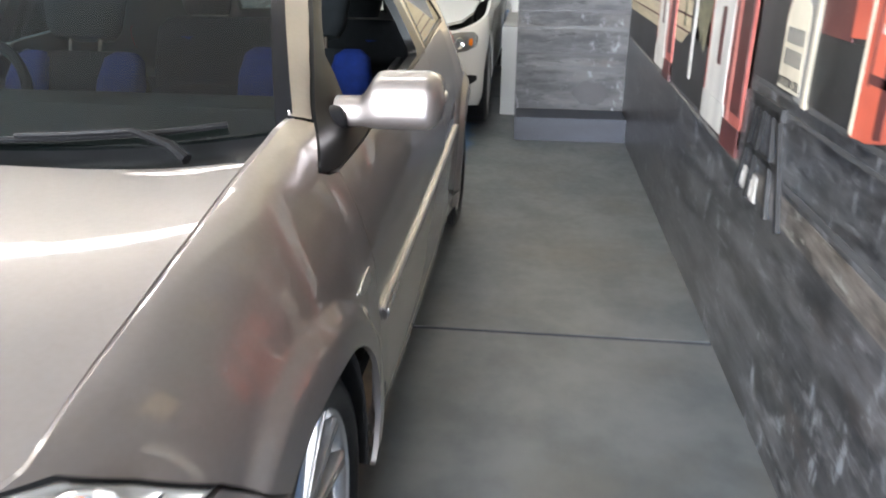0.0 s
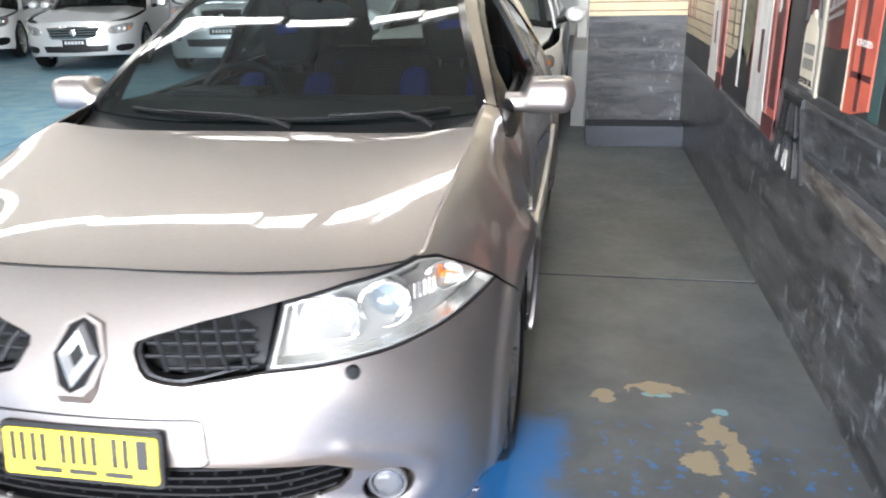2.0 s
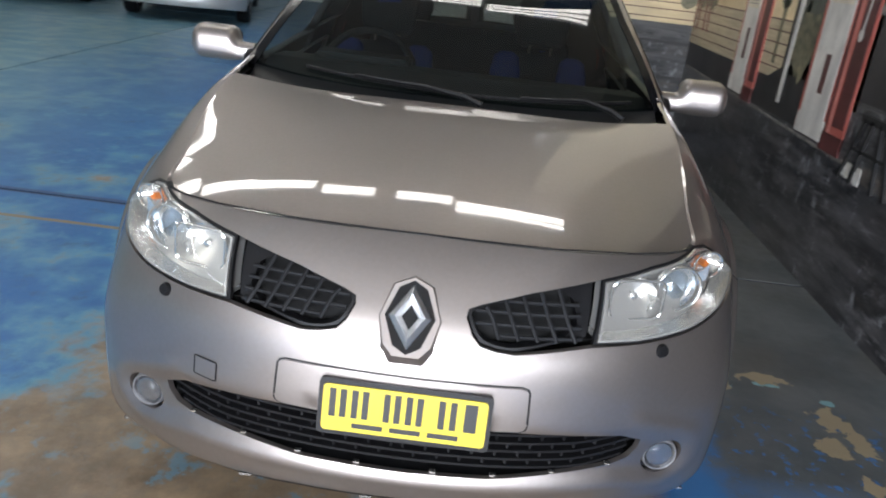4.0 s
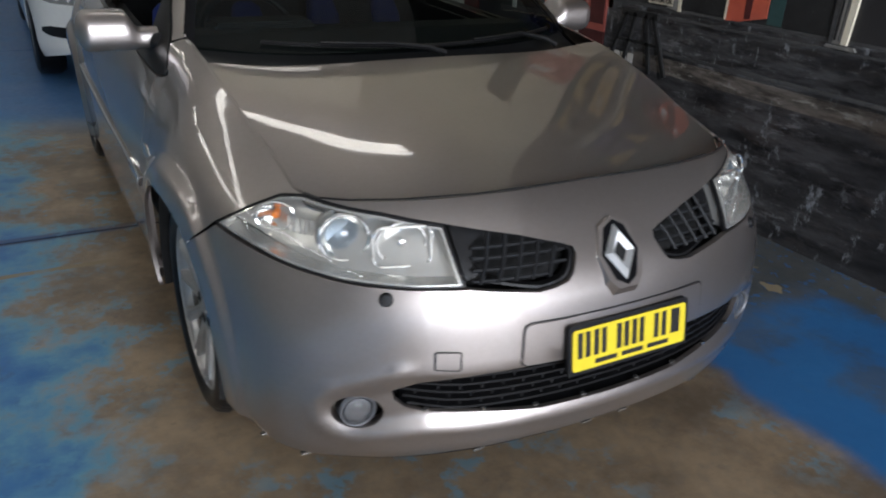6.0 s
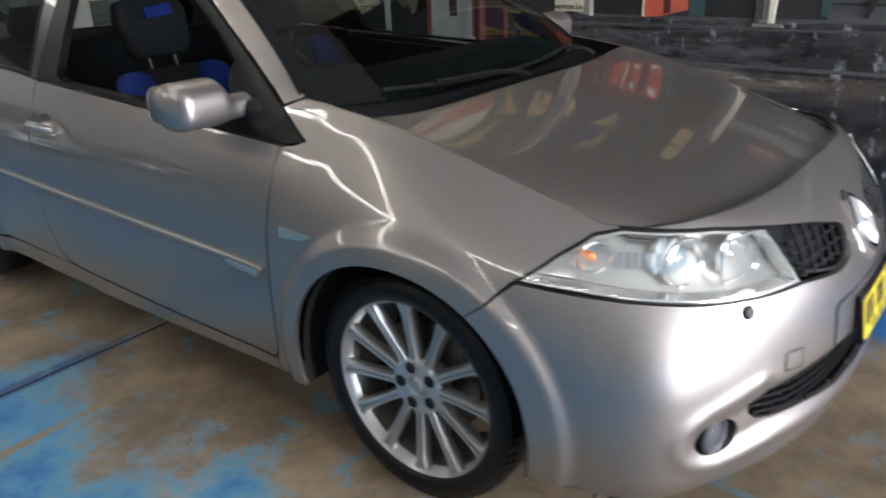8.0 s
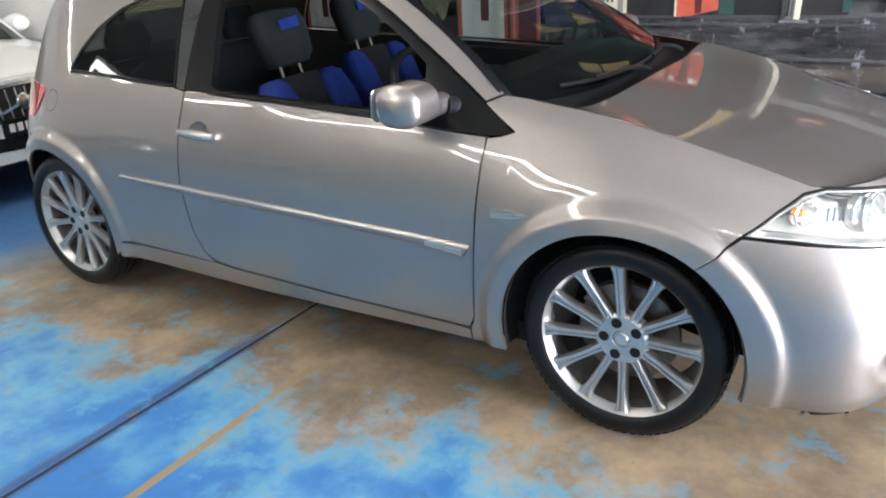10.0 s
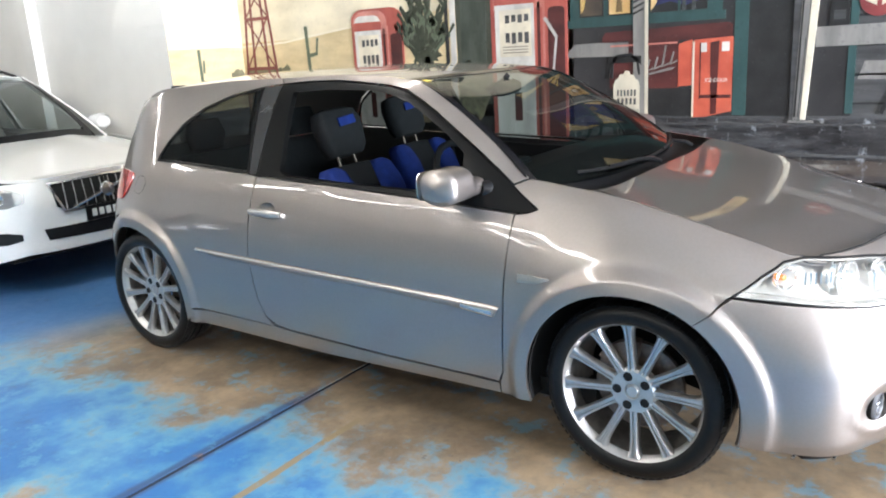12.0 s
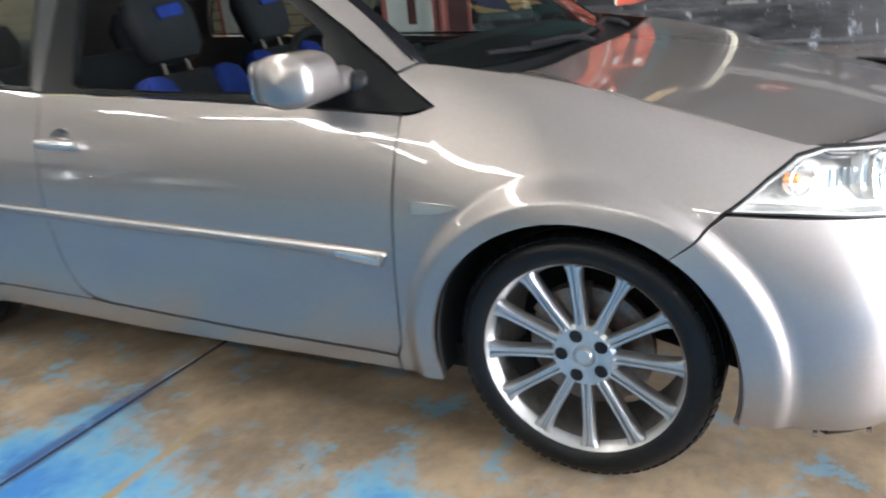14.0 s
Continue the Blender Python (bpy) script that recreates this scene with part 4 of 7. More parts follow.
    panel("lamp_edge", lambda s, z, sd=1, push=0.0: body(s, z, sd, push + 0.001), HEAD, [shrunk(HEAD, 0.008)], 0.02, LAMP_TRIM, lamp, rim=0.05, side=side, inset=0.002)
    panel("lamp_seal", lambda s, z, sd=1, push=0.0: body(s, z, sd, push - 0.003), shrunk(HEAD, -0.0035), [shrunk(HEAD, 0.001)], 0.02, BLACK, lamp, "black lamp seal", rim=0.01, side=side, inset=0)

    def facing(s, z, push, up=0.0, turn=0.55):
        """A pose on the skin that looks out, half along the skin and half straight ahead."""
        p = Vector(body(s, z, side, push))
        n = Vector((side * (1 - turn) * 0.6, -1, up)).normalized()
        return Matrix.Translation(p) @ n.to_track_quat("Z", "Y").to_matrix().to_4x4()
    proj = facing(-.545, .728, -.056, 0.08)
    part("projector_shroud", lathe([(.054, .020), (.050, .023), (.046, .014), (.040, .004), (.038, .012)], 40, proj), LAMP_IN, lamp, "bright projector ring")
    part("projector_lens", lathe([(0, .030), (.015, .028), (.028, .021), (.038, .008), (.039, 0)], 32, proj), LENS, lamp)
    part("projector_back", lathe([(0, -.006), (.045, -.006), (.06, .0), (.06, -.02)], 24, proj), LAMP_TRIM, lamp)
    main = facing(-.655, .722, -.045, 0.05)
    part("main_reflector", lathe([(.018, -.045), (.035, -.040), (.046, -.024), (.054, -.004), (.058, .004), (.062, .004)], 40, main @ Matrix.Diagonal((.92, .80, 1, 1))), LAMP_IN, lamp)
    part("main_bulb", lathe([(0, .004), (.009, .0), (.010, -.045)], 16, main), LAMP_IN, lamp)
    turn_m = facing(-.405, .742, -.030, 0.05, 0.2)
    part("indicator_reflector", lathe([(.012, -.03), (.03, -.02), (.038, -.004), (.042, -.002)], 32, turn_m @ Matrix.Diagonal((1.2, .72, 1, 1))), LAMP_IN, lamp)
    part("indicator_bulb", lathe([(0, .006), (.008, .003), (.010, -.004), (.008, -.03)], 18, turn_m), AMBER, lamp, "amber indicator bulb")
    bars = bmesh.new()
    for i in range(6):
        p = Vector(body(-.445 - .012 * i, .742, side, -.012))
        add_box(bars, *p, .005, .005, .036)
    part("indicator_flute", bars, LAMP_IN, lamp, smooth=False)
    hoop = [proj @ Vector((.055 * math.cos(2 * math.pi * i / 40), .052 * math.sin(2 * math.pi * i / 40), .036)) for i in range(40)]
    part("projector_bezel", tube(hoop, .0035, 6, True), LAMP_IN, lamp, "bright ring round the projector")
    frame_pts = [main @ Vector((x, y, .022)) for x, y in round_rect(-.066, -.046, .062, .046, .022, 5)]
    part("main_bezel", tube(frame_pts, .0035, 6, True), LAMP_IN, lamp, "bright frame round the main reflector")
    dome = [turn_m @ Vector((.044 * math.cos(2 * math.pi * i / 28), .034 * math.sin(2 * math.pi * i / 28), .010)) for i in range(28)]
    part("indicator_bezel", tube(dome, .0028, 6, True), LAMP_IN, lamp)
    # upper grille: surround, mesh of bars, dark box behind
    grille = panel("upper_grille", lambda s, z, sd=1, push=0.0: body(s, z, sd, push - 0.012 - 0.02 * step01(-.90, -.76, s)), GRILLE, [rounded([(-.785, .744), (-.865, .732), (-.945, .706), (-.960, .698), (-.961, .688), (-.950, .660), (-.940, .648), (-.918, .640), (-.89, .637), (-.778, .660)], 1)], 0.014, BLACK, car, "black plastic upper grille", rim=0.012, side=side, hole_rim=0.02)
    panel("grille_back", lambda s, z, sd=1, push=0.0: body(s, z, sd, push - 0.062), shrunk(GRILLE, -.004), [], 0.04, DARK, grille, rim=0.0, side=side)
    for z in (.655, .676, .698, .718):
        pts = [body(s, z - 0.10 * (s + .86) * 0.0, side, -.018) for s in np.linspace(-.776 if z < .73 else -.80, -.955 if .66 < z < .71 else -.92, 9)]
        part("grille_bar", tube(pts, .0044, 6), GRID, grille)
    for s in (-.80, -.832, -.864, -.896, -.928):
        part("grille_bar", tube([body(s + 0.012, .650, side, -.013), body(s, .69, side, -.013), body(s - 0.010, .731 + .24 * (s + .87) - (.010 if s < -.92 else 0), side, -.013)], .0048, 6), GRID, grille)
    # fog lamp, washer, tow cover, bumper line
    fm = facing(FOG[0], FOG[1], -.017, -0.02, 0.70) @ Matrix.Scale(.86, 4)
    fog = part("fog_lamp", lathe([(.0, .002), (.022, .006), (.036, .004), (.042, -.01)], 32, fm), FOG_IN, car, "round front fog lamp")
    part("fog_glass", lathe([(0, .020), (.02, .018), (.036, .011), (.043, .0)], 32, fm), CLEAR, fog)
    part("fog_ring", lathe([(.042, -.012), (.043, .008), (.046, .011), (.050, .004), (.051, -.012)], 40, fm), FOG_RING, fog)
    part("fog_back", lathe([(0, -.03), (.054, -.03), (.054, .0)], 24, fm), BLACK, fog)
    wm = Matrix.Translation(body(-.632, .629, side, -.002)) @ (Vector(body(-.632, .629, side, .1)) - Vector(body(-.632, .629, side, 0)) + Vector((0, 0, .035))).to_track_quat("Z", "Y").to_matrix().to_4x4()
    part("washer_nozzle", lathe([(0, .012), (.012, .011), (.016, .004), (.017, -.008)], 20, wm), BLACK, car, "black headlamp washer cap")
    if side < 0:
        flap = rounded([(2.545, .925), (2.555, .845), (2.645, .840), (2.640, .930)], 2)
        panel("fuel_flap_gap", lambda s, z, sd=1, push=0.0: body(s, z, sd, push + 0.0008), shrunk(flap, -.0015), [shrunk(flap, .0010)], 0.02, BLACK, car, "thin seam round the fuel flap", rim=0, side=side, inset=0)
        tow = rounded([(-.712, .512), (-.712, .502), (-.712, .478), (-.712, .468), (-.722, .467), (-.745, .464), (-.755, .463), (-.755, .473), (-.755, .498), (-.755, .508), (-.745, .509), (-.722, .511)], 2)
        panel("tow_cover", lambda s, z, sd=1, push=0.0: bumper_skin(s, z, sd, push + 0.002), tow, [], 0.02, PAINT, car, rim=0.002, side=side, inset=0.002)
        panel("tow_gap", lambda s, z, sd=1, push=0.0: bumper_skin(s, z, sd, push + 0.0016), shrunk(tow, -.0015), [shrunk(tow, .0012)], 0.02, BLACK, car, rim=0, side=side, inset=0)
    for wy in WHEELS:
        def liner(a, b, wy=wy):
            turn, k = radians(-14 + 208 * a), min(int(b * 3 + .001), 3)
            r, depth = ((ARCH + .004, .055), (ARCH + .012, .09), (ARCH + .012, .30), (.06, .31))[k]
            depth += .14 * max(0, math.cos(turn)) if wy > 1 else 0
            return (side * (.905 - depth), wy + r * math.cos(turn), HUB + r * math.sin(turn))
        mesh_object("arch_liner", *sheet(liner, 36, 3), DARK, car, "black wheel arch liner", True)
    panel("tail_lamp", lambda s, z, sd=1, push=0.0: body(s, z, sd, push + 0.006), rounded([(2.67, .925), (2.745, .805), (2.86, .79), (3.1, .80), (3.1, .95), (2.72, .945)], 1), [], 0.03, RED_LENS, car, "red tail lamp", rim=0.01, side=side)

# bonnet
BONNET = ([(0, -.684), (.12, -.681), (.25, -.670), (.38, -.648), (.48, -.618), (.56, -.580), (.62, -.535), (.650, -.492)]
          + [(EDGE_X(y) - .0025, y) for y in (-.44, -.36, -.28, -.2, -.1, 0, .08, .14, .185)] + [(.66, .202), (.60, .206), (.4, .197), (0, .192)])
bonnet_part = panel("bonnet", bonnet, BONNET, [], 0.02, PAINT, car, "smooth painted bonnet", rim=0.012, both=True, inset=0.002)
for side in (1, -1):
    part("shut_line", tube([bonnet(x, y - .0035, side, -.0022) for x, y in BONNET[:9]], .0024, 6), DARK, bonnet_part, "dark shut line")
    part("shut_line", tube([body(s, z + .0015, side, .0010) for s, z in SHUT], .0022, 6), DARK, bonnet_part, "dark shut line")
# diamond emblem on its raised boss
boss_m = Matrix.Translation((0, -.800, .668)) @ pose(0, 0, 0, 56, 0, 0)
bm = bmesh.new()
low = [bm.verts.new(boss_m @ Vector((x, y, -.03))) for x, y in ((0, .112), (.062, .084), (.092, .0), (.070, -.088), (.042, -.108), (-.042, -.108), (-.070, -.088), (-.092, 0), (-.062, .084))]
top_v = [bm.verts.new(boss_m @ Vector((x, y, .020))) for x, y in ((0, .088), (.040, .070), (.064, .0), (.050, -.058), (.028, -.082), (-.028, -.082), (-.050, -.058), (-.064, 0), (-.040, .070))]
bm.faces.new(top_v)
for i in range(9):
    bm.faces.new((low[i], low[(i + 1) % 9], top_v[(i + 1) % 9], top_v[i]))
part("emblem_boss", bm, PAINT, car, "raised painted boss", smooth=False, bevel=0.008)
em = boss_m @ pose(0, .002, .020)
bm = bmesh.new()
outer, inner, hgt = [(0, .070), (.046, 0), (0, -.070), (-.046, 0)], [(0, .026), (.017, 0), (0, -.026), (-.017, 0)], .014
vo = [bm.verts.new(em @ Vector((x, y, 0))) for x, y in outer]
vm = [bm.verts.new(em @ Vector((x * .70, y * .70, hgt))) for x, y in outer]
vi = [bm.verts.new(em @ Vector((x, y, 0.002))) for x, y in inner]
for i in range(4):
    j = (i + 1) % 4
    bm.faces.new((vo[i], vo[j], vm[j], vm[i])), bm.faces.new((vm[i], vm[j], vi[j], vi[i]))
emblem = part("emblem", bm, EMBLEM, car, "chrome diamond emblem", smooth=False)
part("emblem_seat", prism([(0, .079), (.030, .062), (.054, 0), (.030, -.062), (0, -.079), (-.030, -.062), (-.054, 0), (-.030, .062)], .004, em @ pose(0, 0, -.003)), GLOSS_BLACK, emblem, "black seat round the emblem", smooth=False)
part("emblem_centre", prism(inner, .003, em @ Matrix.Diagonal((1.03, 1.03, 1, 1))), DARK, emblem, smooth=False)

# lower grille: dark box, slats and uprights, silver clips, lower lip
lower = panel("lower_grille", lambda s, z, sd=1, push=0.0: body(s, z, sd, push - 0.075), [(-.57, .44), (MID, .475), (MID, .225), (-.59, .235)], [], 0.05, DARK, car, "black honeycomb lower grille", rim=0, both=True)
for k in range(6):
    for side in (1, -1):
        t = k / 5
        pts = [body(s, .336 + .022 * k + (.010 if s < -.75 else .010 + (s + .75) * .25) * (1 - t * .6), side, -.030) for s in np.linspace(-.668 + .022 * (1 - abs(2 * t - 1)), MID, 12)]
        bar = bmesh.new()
        for a, b in zip(pts, pts[1:]):
            va = [bar.verts.new(Vector(p) + Vector(o)) for p in (a, b) for o in ((0, -.006, .003), (0, .022, .006), (0, .022, -.002), (0, -.006, -.003))]
            for i in range(4):
                bar.faces.new((va[i], va[(i + 1) % 4], va[4 + (i + 1) % 4], va[4 + i]))
        bmesh.ops.remove_doubles(bar, verts=bar.verts, dist=0.0004)
        part("grille_slat", bar, BLACK, lower, smooth=False)
        if k < 5:
            for m in range(10):
                s = -.683 - .039 * m - (.020 if k % 2 else 0)
                p, q = Vector(body(s, .343 + .022 * k, side, -.034)), Vector(body(s, .361 + .022 * k, side, -.034))
                part("grille_web", tube([p, q], .004, 5), BLACK, lower, smooth=False)
TRAY = soft_curve([MID, -.906, -.78, -.70, -.66], [.322, .325, .339, .348, .362])
for side in (1, -1):
    def tray(a, b, side=side):
        s = -.655 + (MID + .655) * a
        return body(s, TRAY(s) + .010 * b - .004, side, -.012 - .075 * b)
    mesh_object("grille_tray", *sheet(tray, 24, 3), BLACK, lower, "black lower edge of the grille", True)
    for s in (-.70, -.80, -.90, -1.0):
        part("grille_clip", box(*body(s, TRAY(s) + .006, side, -.014), .014, .010, .004), SATIN, lower, smooth=False)
panel("bumper_lip", lambda s, z, sd=1, push=0.0: body(s, z, sd, push - 0.010), [(-.42, .205), (-.5, .196), (-.63, .198), (-.75, .220), (-.90, .235), (MID, .242), (MID, .232), (-.90, .225), (-.63, .186), (-.42, .19)], [], 0.02, BLACK, car, "scuffed black lower lip", rim=0.05, both=True, inset=0)
for i, s in enumerate((-.40, -.49, -.80, -1.02)):
    for side in (1, -1):
        p = body(s, (.208, .199, .226, .242)[i] - .006, side, -.006)
        part("torn_clip", box(*p, .028, .010, .006, None), SATIN, car, "bright torn underside clip", smooth=False)

# number plate with its frame; the characters are plain bars
pm = Matrix.Translation((.012, -.880, .484)) @ pose(0, 0, 0, 81, 0, 0) @ Matrix.Diagonal((.945, .93, 1, 1))
number_plate = part("number_plate", prism(round_rect(-.195, -.067, .195, .067, .012), .012, pm @ pose(0, 0, -.012)), BLACK, car, "yellow number plate in a black frame", smooth=False, bevel=.003)
part("plate_sheet", prism(round_rect(-.184, -.056, .184, .055, .010), .003, pm), PLATE_YELLOW, number_plate, smooth=False)
for x, w in ((-.150, .040), (-.100, .040), (-.028, .040), (.022, .040), (.096, .042), (.148, .030)):
    for dx in (-w / 2 + .008, w / 2 - .008):
        part("plate_bar", prism([(x + dx - .0075, -.022), (x + dx + .0075, -.022), (x + dx + .0075, .046), (x + dx - .0075, .046)], .0012, pm @ pose(0, 0, .003)), INK, number_plate, smooth=False)
for i in range(3):
    part("plate_bar", prism([(-.115 + .085 * i, -.046), (-.045 + .085 * i, -.046), (-.045 + .085 * i, -.034), (-.115 + .085 * i, -.034)], .0012, pm @ pose(0, 0, .003)), INK, number_plate, smooth=False)
panel("plate_plinth", lambda s, z, sd=1, push=0.0: bumper_skin(s, max(z, .47), sd, push + 0.004) if z > .47 else body(s, z, sd, push + 0.004), [(-.862, .548), (-.866, .556), (-.874, .560), (MID, .560), (MID, .455), (-.872, .455), (-.864, .459), (-.860, .467)], [], 0.03, PAINT, car, "painted plate plinth", rim=0.005, both=True)
panel("plinth_gap", lambda s, z, sd=1, push=0.0: body(s, z, sd, push + 0.0008), [(-.8595, .548), (-.8635, .5575), (-.8735, .5625), (MID, .5625), (MID, .4525), (-.8715, .4525), (-.8615, .4575), (-.8575, .467)], [[(-.863, .548), (-.867, .5555), (-.8745, .559), (MID + .0002, .559), (MID + .0002, .456), (-.8725, .456), (-.865, .4595), (-.861, .467)]], 0.03, BLACK, car, rim=0, both=True, inset=0)


# windscreen, cowl, roof, rear end
SCREEN_X = soft_curve([.40, .42, .496, .61, .765, .914, 1.0, 1.065], [.702, .698, .674, .638, .593, .557, .535, .522])
SCREEN_Z = soft_curve([.40, .42, .496, .61, .765, .914, 1.0, 1.065], [.982, 1.000, 1.061, 1.139, 1.231, 1.312, 1.340, 1.350])


def screen(a, b, side=1, push=0.0):
    """a: from the middle to the pillar, 0 to 1; b: from cowl to roof, 0 to 1."""
    y = .400 + (1.065 - .400) * b
    edge = Vector((SCREEN_X(y) - .003, y, SCREEN_Z(y) - .003))
    mid = Vector((0, .265, .958)).lerp(Vector((0, 1.005, 1.352)), b) + Vector((0, -.020, .040)) * math.sin(math.pi * min(max(b, 0), 1))
    p = Vector((edge.x * a, mid.y + (edge.y - mid.y) * abs(a) ** 3, mid.z + (edge.z - mid.z) * abs(a) ** 2.6)) + Vector((0, -.5, .87)) * push
    return (p.x * side, p.y, p.z)


panel("windscreen", screen, [(0, 0), (.5, 0), (1, 0), (1, .5), (1, 1), (.5, 1), (0, 1)], [], 0.06, GLASS, car, "windscreen reflecting the painted wall", rim=0.008, both=True, inset=0.0)
panel("screen_sticker", lambda a, b, sd=1, push=0.0: screen(a, b, sd, push + .003), [(.90, .905), (.95, .90), (.953, .94), (.903, .945)], [], 0.03, PLATE_YELLOW, car, "small yellow windscreen sticker", rim=0.001, side=-1, inset=0)
panel("screen_band", lambda a, b, sd=1, push=0.0: screen(a, b, sd, push + .002), [(0, .968), (.97, .968), (.97, .05), (.98, -.01), (1.015, -.01), (1.015, 1.01), (0, 1.01)], [], 0.03, GLOSS_BLACK, car, "black screen border", rim=0.004, both=True, inset=0)
ROOF_MID = soft_curve([.95, 1.3, 1.7, 2.2, 2.6, 3.0, 3.2], [1.350, 1.384, 1.398, 1.392, 1.372, 1.340, 1.32])
ROOF_EDGE = soft_curve([.95, 1.08, 1.43, 1.785, 2.1, 2.4, 2.68, 2.95, 3.2], [1.318, 1.349, 1.376, 1.371, 1.367, 1.351, 1.333, 1.30, 1.27])


def roof(a, b, side=1, push=0.0):
    y = (1.01 + .055 * a * a) * (1 - b) + (2.93 - .16 * a * a) * b
    ze = ROOF_EDGE(y) - .02 * step01(.93, 1, b)
    xe = body(s_at(y, ze), ze)[0] - .002
    return (side * xe * a, y, ze + (ROOF_MID(y) - ze) * (1 - abs(a) ** 2.2) + push)


panel("roof", roof, [(0, 0), (.5, 0), (1, 0), (1, .5), (1, 1), (.5, 1), (0, 1)], [], 0.05, PAINT, car, rim=0.02, both=True, inset=0.0)


def tail_skin(s, z, side=1, push=0.0):
    return body(s, z, side, push - .004)


panel("tailgate", tail_skin, [(3.19, .26), (3.19, 1.0), (3.14, 1.25), (3.20, 1.31), (3.764, 1.335), (3.764, .26)], [[(3.35, .99), (3.29, 1.26), (3.70, 1.29), (3.70, .99)]], 0.06, PAINT, car, rim=0.01, both=True)
panel("rear_glass", lambda s, z, sd=1, push=0.0: body(s, z, sd, push - .012), [(3.33, .975), (3.27, 1.275), (3.74, 1.305), (3.74, .975)], [], 0.06, REAR_GLASS, car, rim=0.004, both=True)


def cowl(a, b, side=1, push=0.0):
    p = Vector((.69 * a, .185 + .015 * a * a, .942 + .012 * a ** 4)).lerp(Vector((.70 * a, .30 + .12 * abs(a) ** 3, .965 + .03 * a ** 4)), b)
    return (p.x * side, p.y, p.z - .012 - .02 * math.sin(math.pi * b) + push)


panel("cowl", cowl, [(0, 0), (.5, 0), (.985, 0), (.985, .5), (.985, 1), (.5, 1), (0, 1)], [], 0.06, BLACK, car, "black plastic scuttle", rim=0.02, both=True, inset=0)
for k, (x0, x1, lift0, lift1) in enumerate(((-.50, .08, .035, .008), (.06, .60, .008, .024))):
    rest = [screen(abs(x) / .70, lift0 + (lift1 - lift0) * i / 10, 1 if x > 0 else -1, .010) for i, x in enumerate(np.linspace(x0, x1, 11))]
    pivot = (x1 + .02, .232, .950) if k == 0 else (x0 + .50, .245, .955)
    arm = [pivot, tuple(Vector(pivot).lerp(Vector(rest[7]), .3) + Vector((0, 0, .012)))] + [tuple(Vector(p) + Vector((0, -.012, .010))) for p in rest[3:8][::-1]]
    wiper = part("wiper_arm", tube(arm, [.011, .010, .007, .007, .006, .006, .005], 8), RUBBER, car, "black wiper arm")
    part("wiper_blade", tube(rest, .006, 6), RUBBER, wiper)

# cabin
part("floor_pan", join(box(0, 1.35, .24, 1.5, 2.4, .07), box(0, 2.6, .45, 1.04, 1.2, .5), box(0, .30, .55, 1.05, .16, .74), box(0, -.28, .46, .9, .9, .36)), DARK, car, "dark underbody and bulkhead", smooth=False)
part("dashboard", join(prism([(-.0, -.16), (.34, -.14), (.44, -.04), (.40, .02), (.20, .03), (.0, -.01)], 1.36, Matrix.Translation((-.68, .36, .955)) @ Matrix(((0, 0, 1, 0), (1, 0, 0, 0), (0, 1, 0, 0), (0, 0, 0, 1)))),
                              box(-.37, .76, .965, .36, .16, .07), box(0, .95, .62, .26, .5, .3)), DASH, car, "charcoal dashboard", smooth=False, bevel=.012)
wheel_m = Matrix.Translation((-.37, .90, .905)) @ pose(0, 0, 0, 62, 0, 0)
steer = part("steering_wheel", tube([wheel_m @ Vector((.185 * math.cos(2 * math.pi * i / 32), .185 * math.sin(2 * math.pi * i / 32), 0)) for i in range(32)], .015, 8, True), BLACK, car, "black steering wheel")
part("wheel_hub", join(prism(rounded([(-.07, -.06), (.07, -.06), (.09, .05), (-.09, .05)], 1), .05, wheel_m @ pose(0, 0, -.04)), *[tube([wheel_m @ Vector((.06 * math.cos(a), .06 * math.sin(a), -.01)), wheel_m @ Vector((.18 * math.cos(a), .18 * math.sin(a), 0))], .013, 6) for a in (.1, math.pi - .1, -1.2, math.pi + 1.2)]), BLACK, steer)
part("mirror_inside", join(prism(rounded([(-.12, -.035), (.12, -.035), (.12, .035), (-.12, .035)], 2), .03, Matrix.Translation((0, .93, 1.27)) @ pose(0, 0, 0, 75, 0, 0)), tube([(0, .95, 1.28), (0, .90, 1.33)], .012, 6)), DASH, car, "rear-view mirror", smooth=False)


def cushion(points_w, m, bulge=.03):
    """A padded shape: rings of (height, half width, front, back) joined from bottom to top."""
    bm = bmesh.new()
    rings = []
    for h, w, f, b in points_w:
        ring_v = []
        for i in range(20):
            a = 2 * math.pi * i / 20
            c, s = math.cos(a), math.sin(a)
            x = math.copysign(abs(c) ** .55, c) * w
            d = (f + b) / 2 + math.copysign(abs(s) ** .6, s) * (b - f) / 2
            ring_v.append(bm.verts.new(m @ Vector((x, d, h))))
        rings.append(ring_v)
    for a, b in zip(rings, rings[1:]):
        for i in range(20):
            bm.faces.new((a[i], a[(i + 1) % 20], b[(i + 1) % 20], b[i]))
    bm.faces.new(rings[0][::-1]), bm.faces.new(rings[-1])
    return bm


